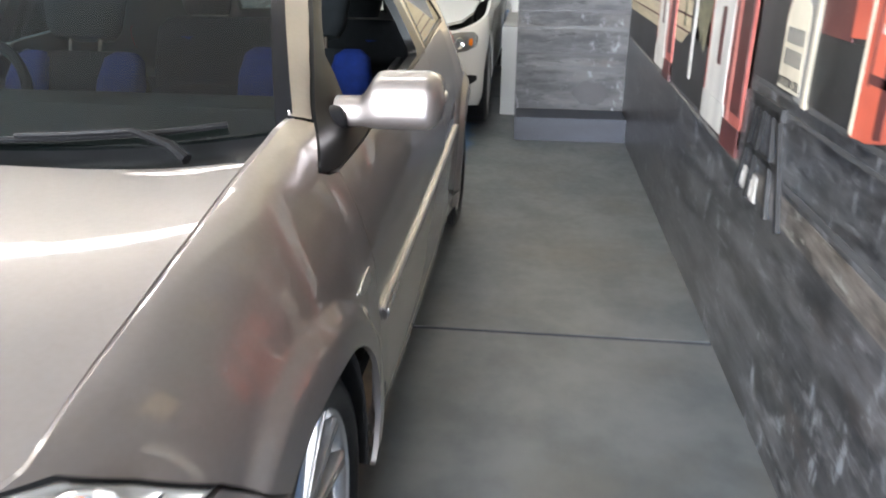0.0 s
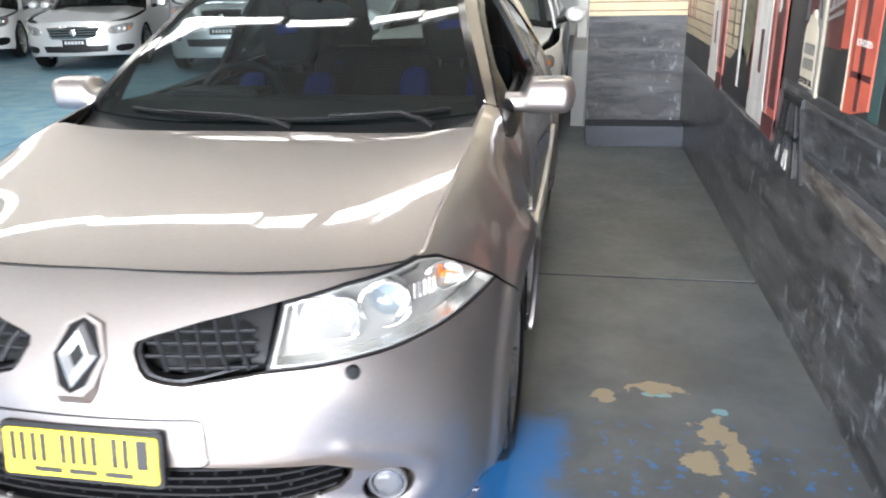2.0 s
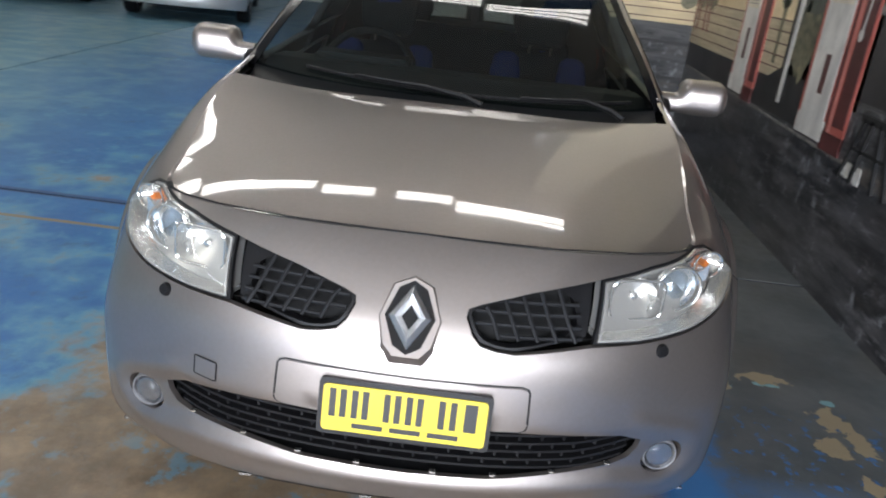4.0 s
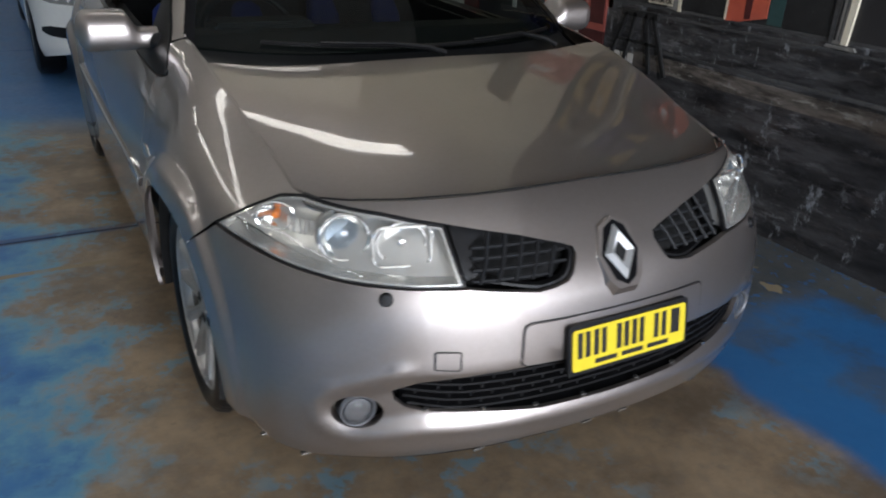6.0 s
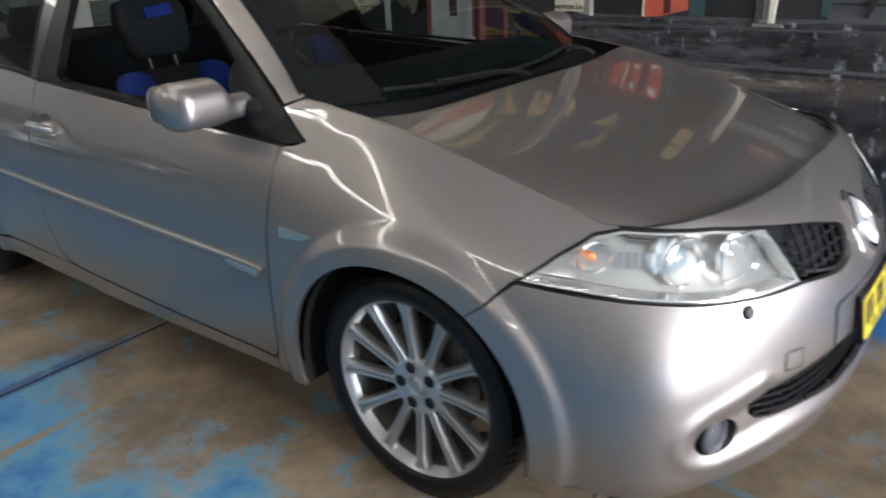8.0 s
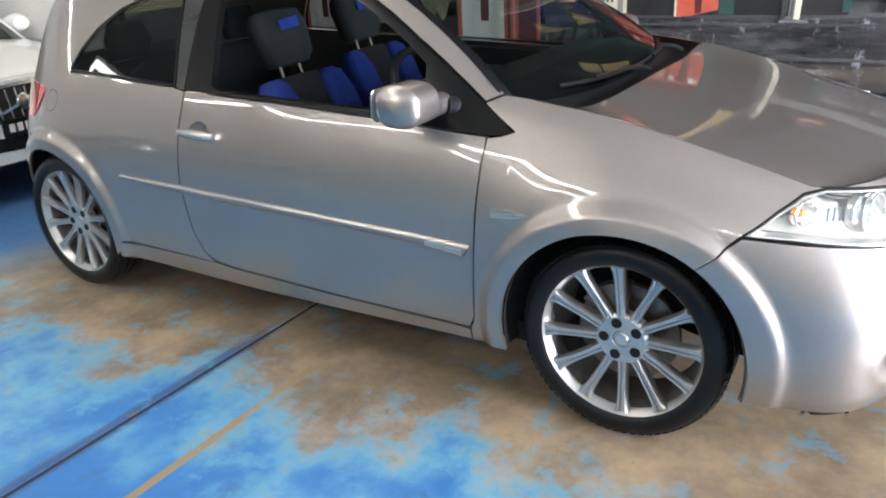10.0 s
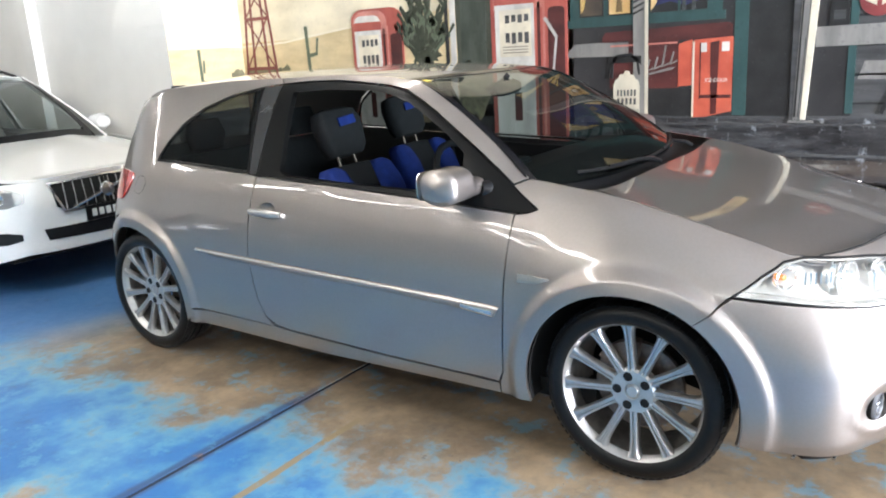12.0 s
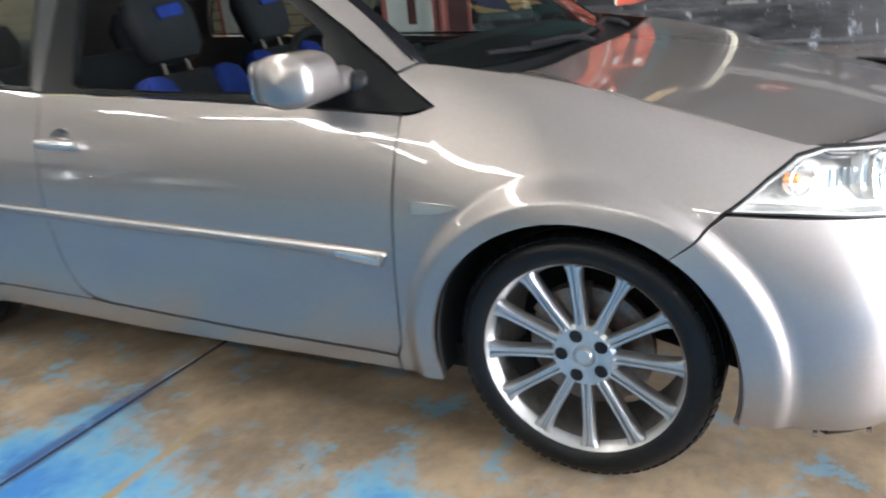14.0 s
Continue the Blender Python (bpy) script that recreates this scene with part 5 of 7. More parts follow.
def front_seat(x, y=0.0):
    seat = part("seat", cushion([(.0, .22, -.27, .25), (.03, .245, -.29, .26), (.12, .25, -.29, .25), (.16, .22, -.26, .22)], Matrix.Translation((x, y + 1.20, .33)) @ pose(0, 0, 0, 6, 0, 0)), SEAT_BLACK, car, "black and blue cloth sports seat")
    back_m = Matrix.Translation((x, y + 1.385, .455)) @ pose(0, 0, 0, -19, 0, 0)
    part("backrest", cushion([(0, .20, -.06, .07), (.05, .235, -.08, .08), (.25, .25, -.09, .07), (.42, .235, -.07, .06), (.50, .19, -.05, .05), (.53, .13, -.03, .035)], back_m), SEAT_BLACK, seat)
    for d in (-1, 1):
        part("blue_bolster", cushion([(.06, .060, -.118, -.02), (.25, .074, -.130, -.01), (.42, .076, -.108, .0), (.50, .062, -.082, .01), (.525, .035, -.055, .01)], back_m @ Matrix.Translation((d * .165, 0, 0))), SEAT_BLUE, seat, "blue cloth bolster")
        part("headrest_post", tube([back_m @ Vector((d * .055, .0, .48)), back_m @ Vector((d * .055, -.005, .64))], .007, 8), IRON, seat, "metal headrest post")
    rest = part("headrest", cushion([(.575, .10, -.05, .04), (.61, .125, -.07, .05), (.73, .142, -.075, .05), (.785, .125, -.06, .04), (.80, .08, -.035, .02)], back_m), SEAT_BLACK, seat)
    part("headrest_patch", prism([(-.055, .70), (.055, .71), (.055, .75), (-.055, .74)], .006, back_m @ Matrix.Translation((0, -.078, 0)) @ Matrix(((1, 0, 0, 0), (0, 0, -1, 0), (0, 1, 0, 0), (0, 0, 0, 1)))), SEAT_BLUE, seat, "blue headrest embroidery", smooth=False)


front_seat(-.385), front_seat(.37, .20)
bench = part("rear_bench", join(cushion([(0, .60, -.25, .25), (.14, .62, -.27, .25), (.18, .58, -.24, .2)], Matrix.Translation((0, 2.2, .36))), cushion([(0, .58, -.05, .07), (.3, .62, -.07, .07), (.5, .60, -.06, .05), (.55, .55, -.03, .03)], Matrix.Translation((0, 2.42, .46)) @ pose(0, 0, 0, -18, 0, 0))), SEAT_BLACK, car, "black rear bench")
for x in (-.36, .36):
    part("rear_headrest", cushion([(.0, .10, -.04, .04), (.08, .12, -.05, .05), (.16, .09, -.03, .03)], Matrix.Translation((x, 2.60, 1.0))), SEAT_BLACK, bench)
    part("blue_panel", cushion([(0, .12, -.02, .02), (.4, .13, -.02, .02)], Matrix.Translation((x, 2.40, .52)) @ pose(0, 0, 0, -18, 0, 0)), SEAT_BLUE, bench, "blue cloth panel")
part("headlining", join(box(0, 1.9, 1.345, 1.0, 1.5, .012)), DASH, car, smooth=False)


# wheels
def wheel(x, y, side, turn):
    """A twelve-spoke alloy wheel with tyre, disc and caliper; its axis points outwards."""
    m = Matrix.Translation((x, y, HUB)) @ pose(0, 0, 0, 0, side * 90, 0)
    rim = part("wheel", lathe([(.2400, .086), (.2450, .092), (.2465, .084), (.2370, .074), (.231, .06)], 72), ALLOY, car, "silver alloy wheel")
    rim.matrix_basis = m
    # barrel coloured darker than the rim, painting in the shade between spokes
    part("rim_barrel", lathe([(.2308, .0605), (.218, .0), (.212, -.09), (.238, -.10), (.243, -.106)], 72), BARREL_SHADE, rim, "barrel coloured dark for the shade between spokes")
    tread = [(.244, .089), (.250, .098), (.268, .106), (.289, .103), (.303, .092), (.3105, .080), (.314, .060), (.3152, .045), (.309, .043), (.309, .036), (.3155, .034), (.3155, .004), (.309, .002), (.309, -.005), (.3155, -.007), (.315, -.045), (.312, -.07), (.300, -.095), (.268, -.108), (.245, -.10)]
    part("tyre", lathe(tread, 96), RUBBER, rim, "black low-profile tyre")
    notch = bmesh.new()
    for i in range(72):
        a = 2 * math.pi * i / 72
        add_box(notch, 0, 0, 0, .010, .019, .030, Matrix.Rotation(a, 4, "Z") @ Matrix.Translation((.3083, 0, .076)) @ Matrix.Rotation(-.35, 4, "Y"))
    tagged(part("tread_block", notch, RUBBER, rim, smooth=False), kind="stuff")
    spoke = bmesh.new()
    rows = []
    for r, w, z0, z1 in ((.056, .0170, .040, .068), (.088, .0146, .040, .069), (.135, .0134, .044, .074), (.185, .0142, .050, .080), (.220, .0172, .054, .084), (.2375, .024, .056, .087)):
        prof = [(-w, z0), (-w, z1 - .006), (-w * .72, z1), (-w * .30, z1), (-w * .16, z1 - .007), (w * .16, z1 - .007), (w * .30, z1), (w * .72, z1), (w, z1 - .006), (w, z0)]
        rows.append([spoke.verts.new((r, t, z)) for t, z in prof])
    for a, b in zip(rows, rows[1:]):
        for i in range(10):
            spoke.faces.new((a[i], a[(i + 1) % 10], b[(i + 1) % 10], b[i]))
    spoke.faces.new(rows[0]), spoke.faces.new(rows[-1][::-1])
    first = part("spoke", spoke, ALLOY, rim)
    for k in range(12):
        ob = first if k == 0 else new("spoke", first.data)
        ob.parent, ob.matrix_basis = rim, Matrix.Rotation(radians(turn + 30 * k), 4, "Z")
    part("hub", lathe([(0, .064), (.022, .064), (.026, .060), (.030, .066), (.073, .069), (.082, .060), (.084, .03)], 40), ALLOY, rim)
    part("centre_cap", lathe([(0, .068), (.018, .068), (.021, .064)], 24), ALLOY, rim, "small centre cap")
    for k in range(5):
        a = radians(turn + 14 + 72 * k)
        part("lug_hole", lathe([(0, .0692), (.0125, .0692), (.0150, .0706), (.0165, .069)], 16, Matrix.Translation((.054 * math.cos(a), .054 * math.sin(a), 0))), BLACK, rim, "dark wheel bolt recess")
    part("brake_disc", lathe([(.06, .0), (.075, .006), (.155, .006), (.156, -.014), (.07, -.014)], 56), IRON, rim, "rusty brake disc")
    return rim


for y, turn in ((0.0, 3), (2.625, 11)):
    for side in (-1, 1):
        w = wheel(.743 if side > 0 else -.732, y, side, turn)
        part("brake_caliper", prism(rounded([(.165 * math.cos(a), .165 * math.sin(a)) for a in np.linspace(-.5, .55, 8)] + [(.085 * math.cos(a), .085 * math.sin(a)) for a in np.linspace(.5, -.45, 6)], 1), .045, pose(0, 0, -.012, 0, 0, 25 if side < 0 else 0)), IRON, w, "grey brake caliper", bevel=.006)


# ---- the mural: flat paint on the wall, laid in thin layers ----
def brushed(name, colour, dark=None, rough=0.45, size=5.0, stretch=(1, 1, 1), grain=0.35):
    """Hand-brushed wall paint: strokes between two tones, rubbed grey patches, dry-brush specks."""
    m = material(name, colour, rough, 0, grain, size, 0.06, 40, 0, dark, 0.4, stretch)
    n, l = m.node_tree.nodes, m.node_tree.links
    p = n["Principled BSDF"]
    base = p.inputs["Base Color"].links[0].from_socket
    geo = n.new("ShaderNodeNewGeometry")
    tone = sum(colour) / 3
    for scale, lo, hi, amount, toward in ((2.3, 0.48, 0.72, 0.38, tuple(0.55 * c + 0.40 * tone * 0.6 for c in colour)),
                                          (26.0, 0.55, 0.68, 0.45, dark or tuple(c * 0.5 for c in colour)),
                                          (60.0, 0.63, 0.70, 0.35, tuple(min(1, c * 0.8 + 0.12) for c in colour))):
        t, q, k, x = n.new("ShaderNodeTexNoise"), n.new("ShaderNodeMapRange"), n.new("ShaderNodeMath"), n.new("ShaderNodeMix")
        t.inputs["Scale"].default_value, t.inputs["Detail"].default_value, t.inputs["Roughness"].default_value = scale, 6, 0.68
        q.interpolation_type = "SMOOTHSTEP"
        q.inputs["From Min"].default_value, q.inputs["From Max"].default_value = lo, hi
        k.operation, k.inputs[1].default_value = "MULTIPLY", amount
        x.data_type = "RGBA"
        x.inputs["B"].default_value = (*toward, 1)
        l.new(geo.outputs["Position"], t.inputs["Vector"]), l.new(t.outputs["Fac"], q.inputs["Value"]), l.new(q.outputs[0], k.inputs[0])
        l.new(k.outputs[0], x.inputs["Factor"]), l.new(base, x.inputs["A"])
        base = x.outputs["Result"]
    l.new(base, p.inputs["Base Color"])
    return m


def road_material(name, low, high, brown, rough=0.28, spec=0.9):
    """Dark brushed planks and road: long strokes, a brownish haze, white splashes and drips."""
    m = bpy.data.materials.new(name)
    m.use_nodes = True
    n, l = m.node_tree.nodes, m.node_tree.links
    p = n["Principled BSDF"]
    geo = n.new("ShaderNodeNewGeometry")

    def field(scale, stretch, detail=6, rough=0.65, seed=0.0):
        mp, t = n.new("ShaderNodeMapping"), n.new("ShaderNodeTexNoise")
        mp.inputs["Scale"].default_value = stretch
        mp.inputs["Location"].default_value = (seed, seed * 1.7, seed * 0.6)
        t.inputs["Scale"].default_value, t.inputs["Detail"].default_value, t.inputs["Roughness"].default_value = scale, detail, rough
        l.new(geo.outputs["Position"], mp.inputs[0]), l.new(mp.outputs[0], t.inputs["Vector"])
        return t.outputs["Fac"]

    def ramp(v, lo, hi):
        q = n.new("ShaderNodeMapRange")
        q.interpolation_type = "SMOOTHSTEP"
        q.inputs["From Min"].default_value, q.inputs["From Max"].default_value = lo, hi
        l.new(v, q.inputs["Value"])
        return q.outputs[0]

    def mix(f, a, b):
        q = n.new("ShaderNodeMix")
        q.data_type = "RGBA"
        l.new(f, q.inputs["Factor"])
        for key, v in (("A", a), ("B", b)):
            if isinstance(v, tuple):
                q.inputs[key].default_value = (*v, 1)
            else:
                l.new(v, q.inputs[key])
        return q.outputs["Result"]

    def times(a, b):
        q = n.new("ShaderNodeMath")
        q.operation = "MULTIPLY"
        l.new(a, q.inputs[0]), l.new(b, q.inputs[1])
        return q.outputs[0]
    long_way = (0.75, 0.75, 3.2)
    strokes = field(3.0, long_way, 8, 0.7)
    colour = mix(ramp(strokes, 0.36, 0.66), low, high)
    colour = mix(ramp(field(2.4, (0.7, 0.7, 2.4), 6, 0.66, 4.0), 0.52, 0.70), colour, brown)
    colour = mix(ramp(field(9.0, long_way, 8, 0.75, 2.0), 0.54, 0.66), colour, tuple(c * 0.35 for c in low))
    # a paler stretch beside the shop window: streaked paint, plus grazing sheen put into the colour
    sep = n.new("ShaderNodeSeparateXYZ")
    l.new(geo.outputs["Position"], sep.inputs[0])
    worn = times(ramp(sep.outputs[1], -0.7, 0.3), ramp(sep.outputs[1], 6.0, 1.1))
    sheen_haze = times(ramp(field(3.0, (0.8, 0.8, 5.0), 8, 0.72, 23.0), 0.42, 0.66), worn)
    colour = mix(sheen_haze, colour, tuple(min(0.2, 2.0 * c) for c in high))
    streak = times(ramp(field(8.0, (0.7, 0.7, 3.0), 8, 0.78, 29.0), 0.54, 0.66), worn)
    colour = mix(streak, colour, tuple(min(0.3, 3.6 * c) for c in high))
    splash = times(ramp(field(13.0, (1, 1, 0.55), 7, 0.75, 8.0), 0.56, 0.66), ramp(field(2.2, (1, 1, 1), 3, 0.5, 11.0), 0.44, 0.58))
    colour = mix(splash, colour, (0.24, 0.25, 0.265))
    drips = times(ramp(field(30.0, (1, 1, 0.22), 5, 0.7, 15.0), 0.63, 0.69), ramp(field(1.4, (1, 1, 1), 2, 0.5, 19.0), 0.42, 0.56))
    colour = mix(drips, colour, (0.32, 0.33, 0.35))
    l.new(colour, p.inputs["Base Color"])
    p.inputs["Roughness"].default_value, p.inputs["Specular IOR Level"].default_value = rough, spec
    return m


ROAD = road_material("mural_road", (0.010, 0.010, 0.012), (0.045, 0.044, 0.046), (0.064, 0.050, 0.043))
ROAD_END = road_material("mural_far_road", (0.032, 0.033, 0.036), (0.10, 0.10, 0.10), (0.09, 0.083, 0.076), 0.55, 0.3)
PORCH = road_material("mural_porch", (0.010, 0.010, 0.012), (0.048, 0.048, 0.050), (0.028, 0.026, 0.026))
C = {
    "sky": brushed("mural_sky", (0.68, 0.61, 0.46), (0.55, 0.48, 0.35), size=3, stretch=(1, 1, 2)),
    "dune": brushed("mural_dune", (0.62, 0.50, 0.30), (0.50, 0.39, 0.22), size=4, stretch=(1, 1, 3)),
    "cloud": brushed("mural_cloud", (0.80, 0.75, 0.62), (0.62, 0.55, 0.42), size=3, stretch=(.6, .6, 3)),
    "shop": brushed("mural_shop_dark", (0.036, 0.034, 0.035), (0.015, 0.015, 0.016), size=4, stretch=(1, 1, .6)),
    "plank": brushed("mural_plank_grey", (0.084, 0.084, 0.084), (0.037, 0.037, 0.039), size=7, stretch=(.5, .5, 4)),
    "teal": brushed("mural_teal", (0.033, 0.078, 0.075), (0.015, 0.039, 0.039), size=6, stretch=(1, 1, .4)),
    "red": brushed("mural_red", (0.40, 0.105, 0.080), (0.255, 0.052, 0.040), size=6, stretch=(1, 1, .5)),
    "orange": brushed("mural_orange_red", (0.60, 0.135, 0.075), (0.42, 0.075, 0.045), size=6),
    "maroon": brushed("mural_maroon", (0.096, 0.024, 0.022), (0.040, 0.012, 0.012), size=5, stretch=(.5, .5, 2)),
    "cream": brushed("mural_cream", (0.70, 0.64, 0.50), (0.45, 0.40, 0.31), size=7, stretch=(1, 1, .5)),
    "white": brushed("mural_white", (0.62, 0.60, 0.55), (0.36, 0.35, 0.33), size=8, stretch=(1, 1, .5)),
    "stone": brushed("mural_weathered_post", (0.236, 0.225, 0.208), (0.112, 0.107, 0.101), size=6, stretch=(2, 2, .35)),
    "yellow": brushed("mural_yellow", (0.66, 0.47, 0.13), (0.40, 0.25, 0.06), size=8, stretch=(2, 2, .6)),
    "glow": brushed("mural_lit_window", (0.74, 0.60, 0.33), (0.55, 0.34, 0.13), size=6),
    "ochre": brushed("mural_ochre", (0.20, 0.13, 0.05), (0.10, 0.065, 0.03), size=8),
    "brownlight": brushed("mural_dusk_brown", (0.12, 0.085, 0.05), (0.045, 0.035, 0.03), size=6),
    "pale_red": brushed("mural_pale_red", (0.52, 0.22, 0.18), (0.36, 0.11, 0.09), size=8, stretch=(1, 1, .4)),
    "night": brushed("mural_night_blue", (0.035, 0.045, 0.16), (0.012, 0.014, 0.05), size=5),
    "cactus": brushed("mural_cactus", (0.13, 0.15, 0.10), (0.05, 0.075, 0.05), size=9, stretch=(1, 1, .4)),
    "bush": brushed("mural_bush", (0.20, 0.18, 0.11), (0.045, 0.05, 0.03), size=22),
    "cactus_dark": brushed("mural_dark_cactus", (0.085, 0.10, 0.08), (0.025, 0.032, 0.025), size=9, stretch=(1, 1, .4)),
    "leaf": brushed("mural_dark_leaf", (0.060, 0.068, 0.045), (0.022, 0.026, 0.018), size=22),
    "black": brushed("mural_black", (0.026, 0.026, 0.027), (0.011, 0.011, 0.011), size=8),
    "tin": brushed("mural_sign_red", (0.30, 0.05, 0.05), (0.16, 0.03, 0.03), size=8),
    "rust": brushed("mural_windmill_red", (0.19, 0.055, 0.048), (0.16, 0.04, 0.035), size=8),
}


def east(name, pts, mat, layer, label=""):
    """A painted patch on the long wall; points are (y, z)."""
    m = Matrix(((0, 0, -1, WALL_X), (1, 0, 0, 0), (0, 1, 0, 0), (0, 0, 0, 1)))
    return part(name, prism(pts, 0.0015 + 0.0012 * layer, m), C[mat] if isinstance(mat, str) else mat, wall_east, label, smooth=False)


def end(name, pts, mat, layer, label=""):
    """A painted patch on the short end wall; points are (x, z)."""
    m = Matrix(((1, 0, 0, 0), (0, 0, -1, END_Y), (0, 1, 0, 0), (0, 0, 0, 1)))
    return part(name, prism(pts, 0.0015 + 0.0012 * layer, m), C[mat] if isinstance(mat, str) else mat, wall_end, label, smooth=False)


def rect(a, b, z0, z1):
    return [(a, z0), (b, z0), (b, z1), (a, z1)]


def blob(cy, cz, ry, rz, n=22, rough=0.25, seed=1):
    rnd = random.Random(seed)
    return [(cy + ry * (1 + rough * (rnd.random() - .5)) * math.cos(2 * math.pi * i / n), cz + rz * (1 + rough * (rnd.random() - .5)) * math.sin(2 * math.pi * i / n)) for i in range(n)]


def bar(p, q, w):
    (a, b), (c, d) = p, q
    k = math.hypot(c - a, d - b)
    u, v = -(d - b) / k * w / 2, (c - a) / k * w / 2
    return [(a + u, b + v), (c + u, d + v), (c - u, d - v), (a - u, b - v)]


S, N = HALL["y0"], END_Y
east("painted_road", rect(S, N, 0, .70), ROAD, 0, "dark brushed road with white splashes")
east("painted_verge", rect(1.55, N, .70, .90), C["shop"], 0)
east("painted_porch", rect(S, 1.60, .70, .955), PORCH, 0, "dark porch boards")
for i, (z, w) in enumerate(((.725, .018), (.905, .012), (.948, .014))):
    east("porch_line", rect(S, 1.48 - .05 * i, z - w / 2, z + w / 2), "plank", 1)
east("road_band", [(S, .60), (1.2, .62), (1.45, .665), (1.2, .70), (S, .695)], road_material("mural_brown_band", (0.035, 0.031, 0.028), (0.095, 0.082, 0.072), (0.072, 0.055, 0.045)), 1, "brownish stepped kerb")
east("kerb_line", [(1.45, .655), (4.7, .70), (4.7, .715), (1.45, .672)], "stone", 1)
east("painted_dune", rect(1.46, N, .90, 1.60), "dune", 0, "sandy desert")
east("painted_sky", [(1.46, 1.60), (N, 1.60), (N, H), (1.46, H)], "sky", 0, "cream evening sky")
east("dune_crest", [(4.75, 1.56), (4.2, 1.575), (3.6, 1.64), (3.0, 1.70), (2.2, 1.76), (2.2, 1.60), (4.75, 1.50)], "dune", 1)
east("crest_light", [(4.75, 1.575), (4.2, 1.59), (3.6, 1.655), (3.0, 1.715), (3.0, 1.70), (3.6, 1.64), (4.2, 1.575), (4.75, 1.56)], "cloud", 2)
east("cloud", [(4.6, 2.05), (3.6, 1.98), (2.9, 2.02), (2.9, 2.10), (3.7, 2.12), (4.6, 2.2)], "cloud", 1)
east("painted_fence", rect(1.5, N, .90, 1.24), brushed("mural_fence", (0.46, 0.39, 0.26), (0.33, 0.27, 0.18), size=8, stretch=(.4, .4, 5)), 1, "painted rail fence")
for z in (.96, 1.03, 1.10, 1.17, 1.235):
    east("fence_line", rect(1.5, N, z - .004, z + .004), "maroon", 2)
east("painted_shop", rect(S, 1.50, .955, H), "shop", 0, "dark painted shop front")
# cacti, tree, poles
east("painted_cactus", bar((3.93, 1.34), (3.94, 1.70), .035), "cactus", 3)
east("painted_cactus_arm", [(3.92, 1.44), (3.83, 1.46), (3.80, 1.60), (3.825, 1.60), (3.845, 1.485), (3.92, 1.475)], "cactus", 3)
leaf_rnd = random.Random(5)
east("tree_mass", blob(2.70, 1.44, .13, .13, 44, .6, 12), "leaf", 2)
for i in range(26):
    a = -1.15 + 2.3 * (i + leaf_rnd.random()) / 26
    r0, r1 = .05 + .06 * leaf_rnd.random(), .22 + .20 * leaf_rnd.random() * (1.2 - abs(a) * .5)
    foot, tip = (2.70 + r0 * math.sin(a), 1.40 + r0 * math.cos(a)), (2.70 + r1 * math.sin(a) * .95, 1.40 + r1 * math.cos(a) * 1.25)
    east("painted_spine", bar(foot, tip, .018 + .016 * leaf_rnd.random()), "leaf" if i % 3 else "cactus", 3 + i % 3)
    for k in range(3):
        f = .45 + .2 * k
        p = (foot[0] + (tip[0] - foot[0]) * f, foot[1] + (tip[1] - foot[1]) * f)
        d = leaf_rnd.choice((-1, 1))
        east("painted_leaves", [p, (p[0] + d * .045, p[1] + .05), (p[0] + d * .030, p[1] + .075), (p[0] - d * .004, p[1] + .03)], "leaf" if k else "cactus", 6 + (i + k) % 2)
east("painted_trunk", bar((2.68, .98), (2.68, 1.40), .05), "bush", 2)
east("sign_pole", bar((2.44, .78), (2.43, 2.0), .045), "white", 5, "white painted sign pole")
east("pole_shadow", bar((2.49, .78), (2.49, 2.0), .03), "black", 4)
east("pole_sign", blob(2.49, 2.03, .09, .09, 28, 0), "cream", 6)
for i, (y0, z0, z1, w) in enumerate(((2.33, 1.30, 2.25, .075), (2.25, 1.30, 2.35, .085), (2.18, 1.30, 2.0, .06))):
    east("tall_cactus", bar((y0, z0), (y0 - .01, z1), w), "cactus_dark", 3 + i)
east("cactus_base", blob(2.26, 1.16, .14, .22, 24, .4, 9), "bush", 3)
east("verge_dark", [(2.8, .72), (1.5, .70), (1.5, 1.02), (2.08, 1.05), (2.5, .98), (2.85, .84)], "black", 2)
east("cactus_shade", [(2.40, .95), (2.08, .95), (2.10, 2.4), (2.41, 2.4)], brushed("mural_cactus_shade", (0.080, 0.088, 0.066), (0.022, 0.028, 0.02), size=9, stretch=(1, 1, .25)), 2)
east("dark_post", bar((2.06, 1.3), (2.07, 2.4), .07), "black", 5)


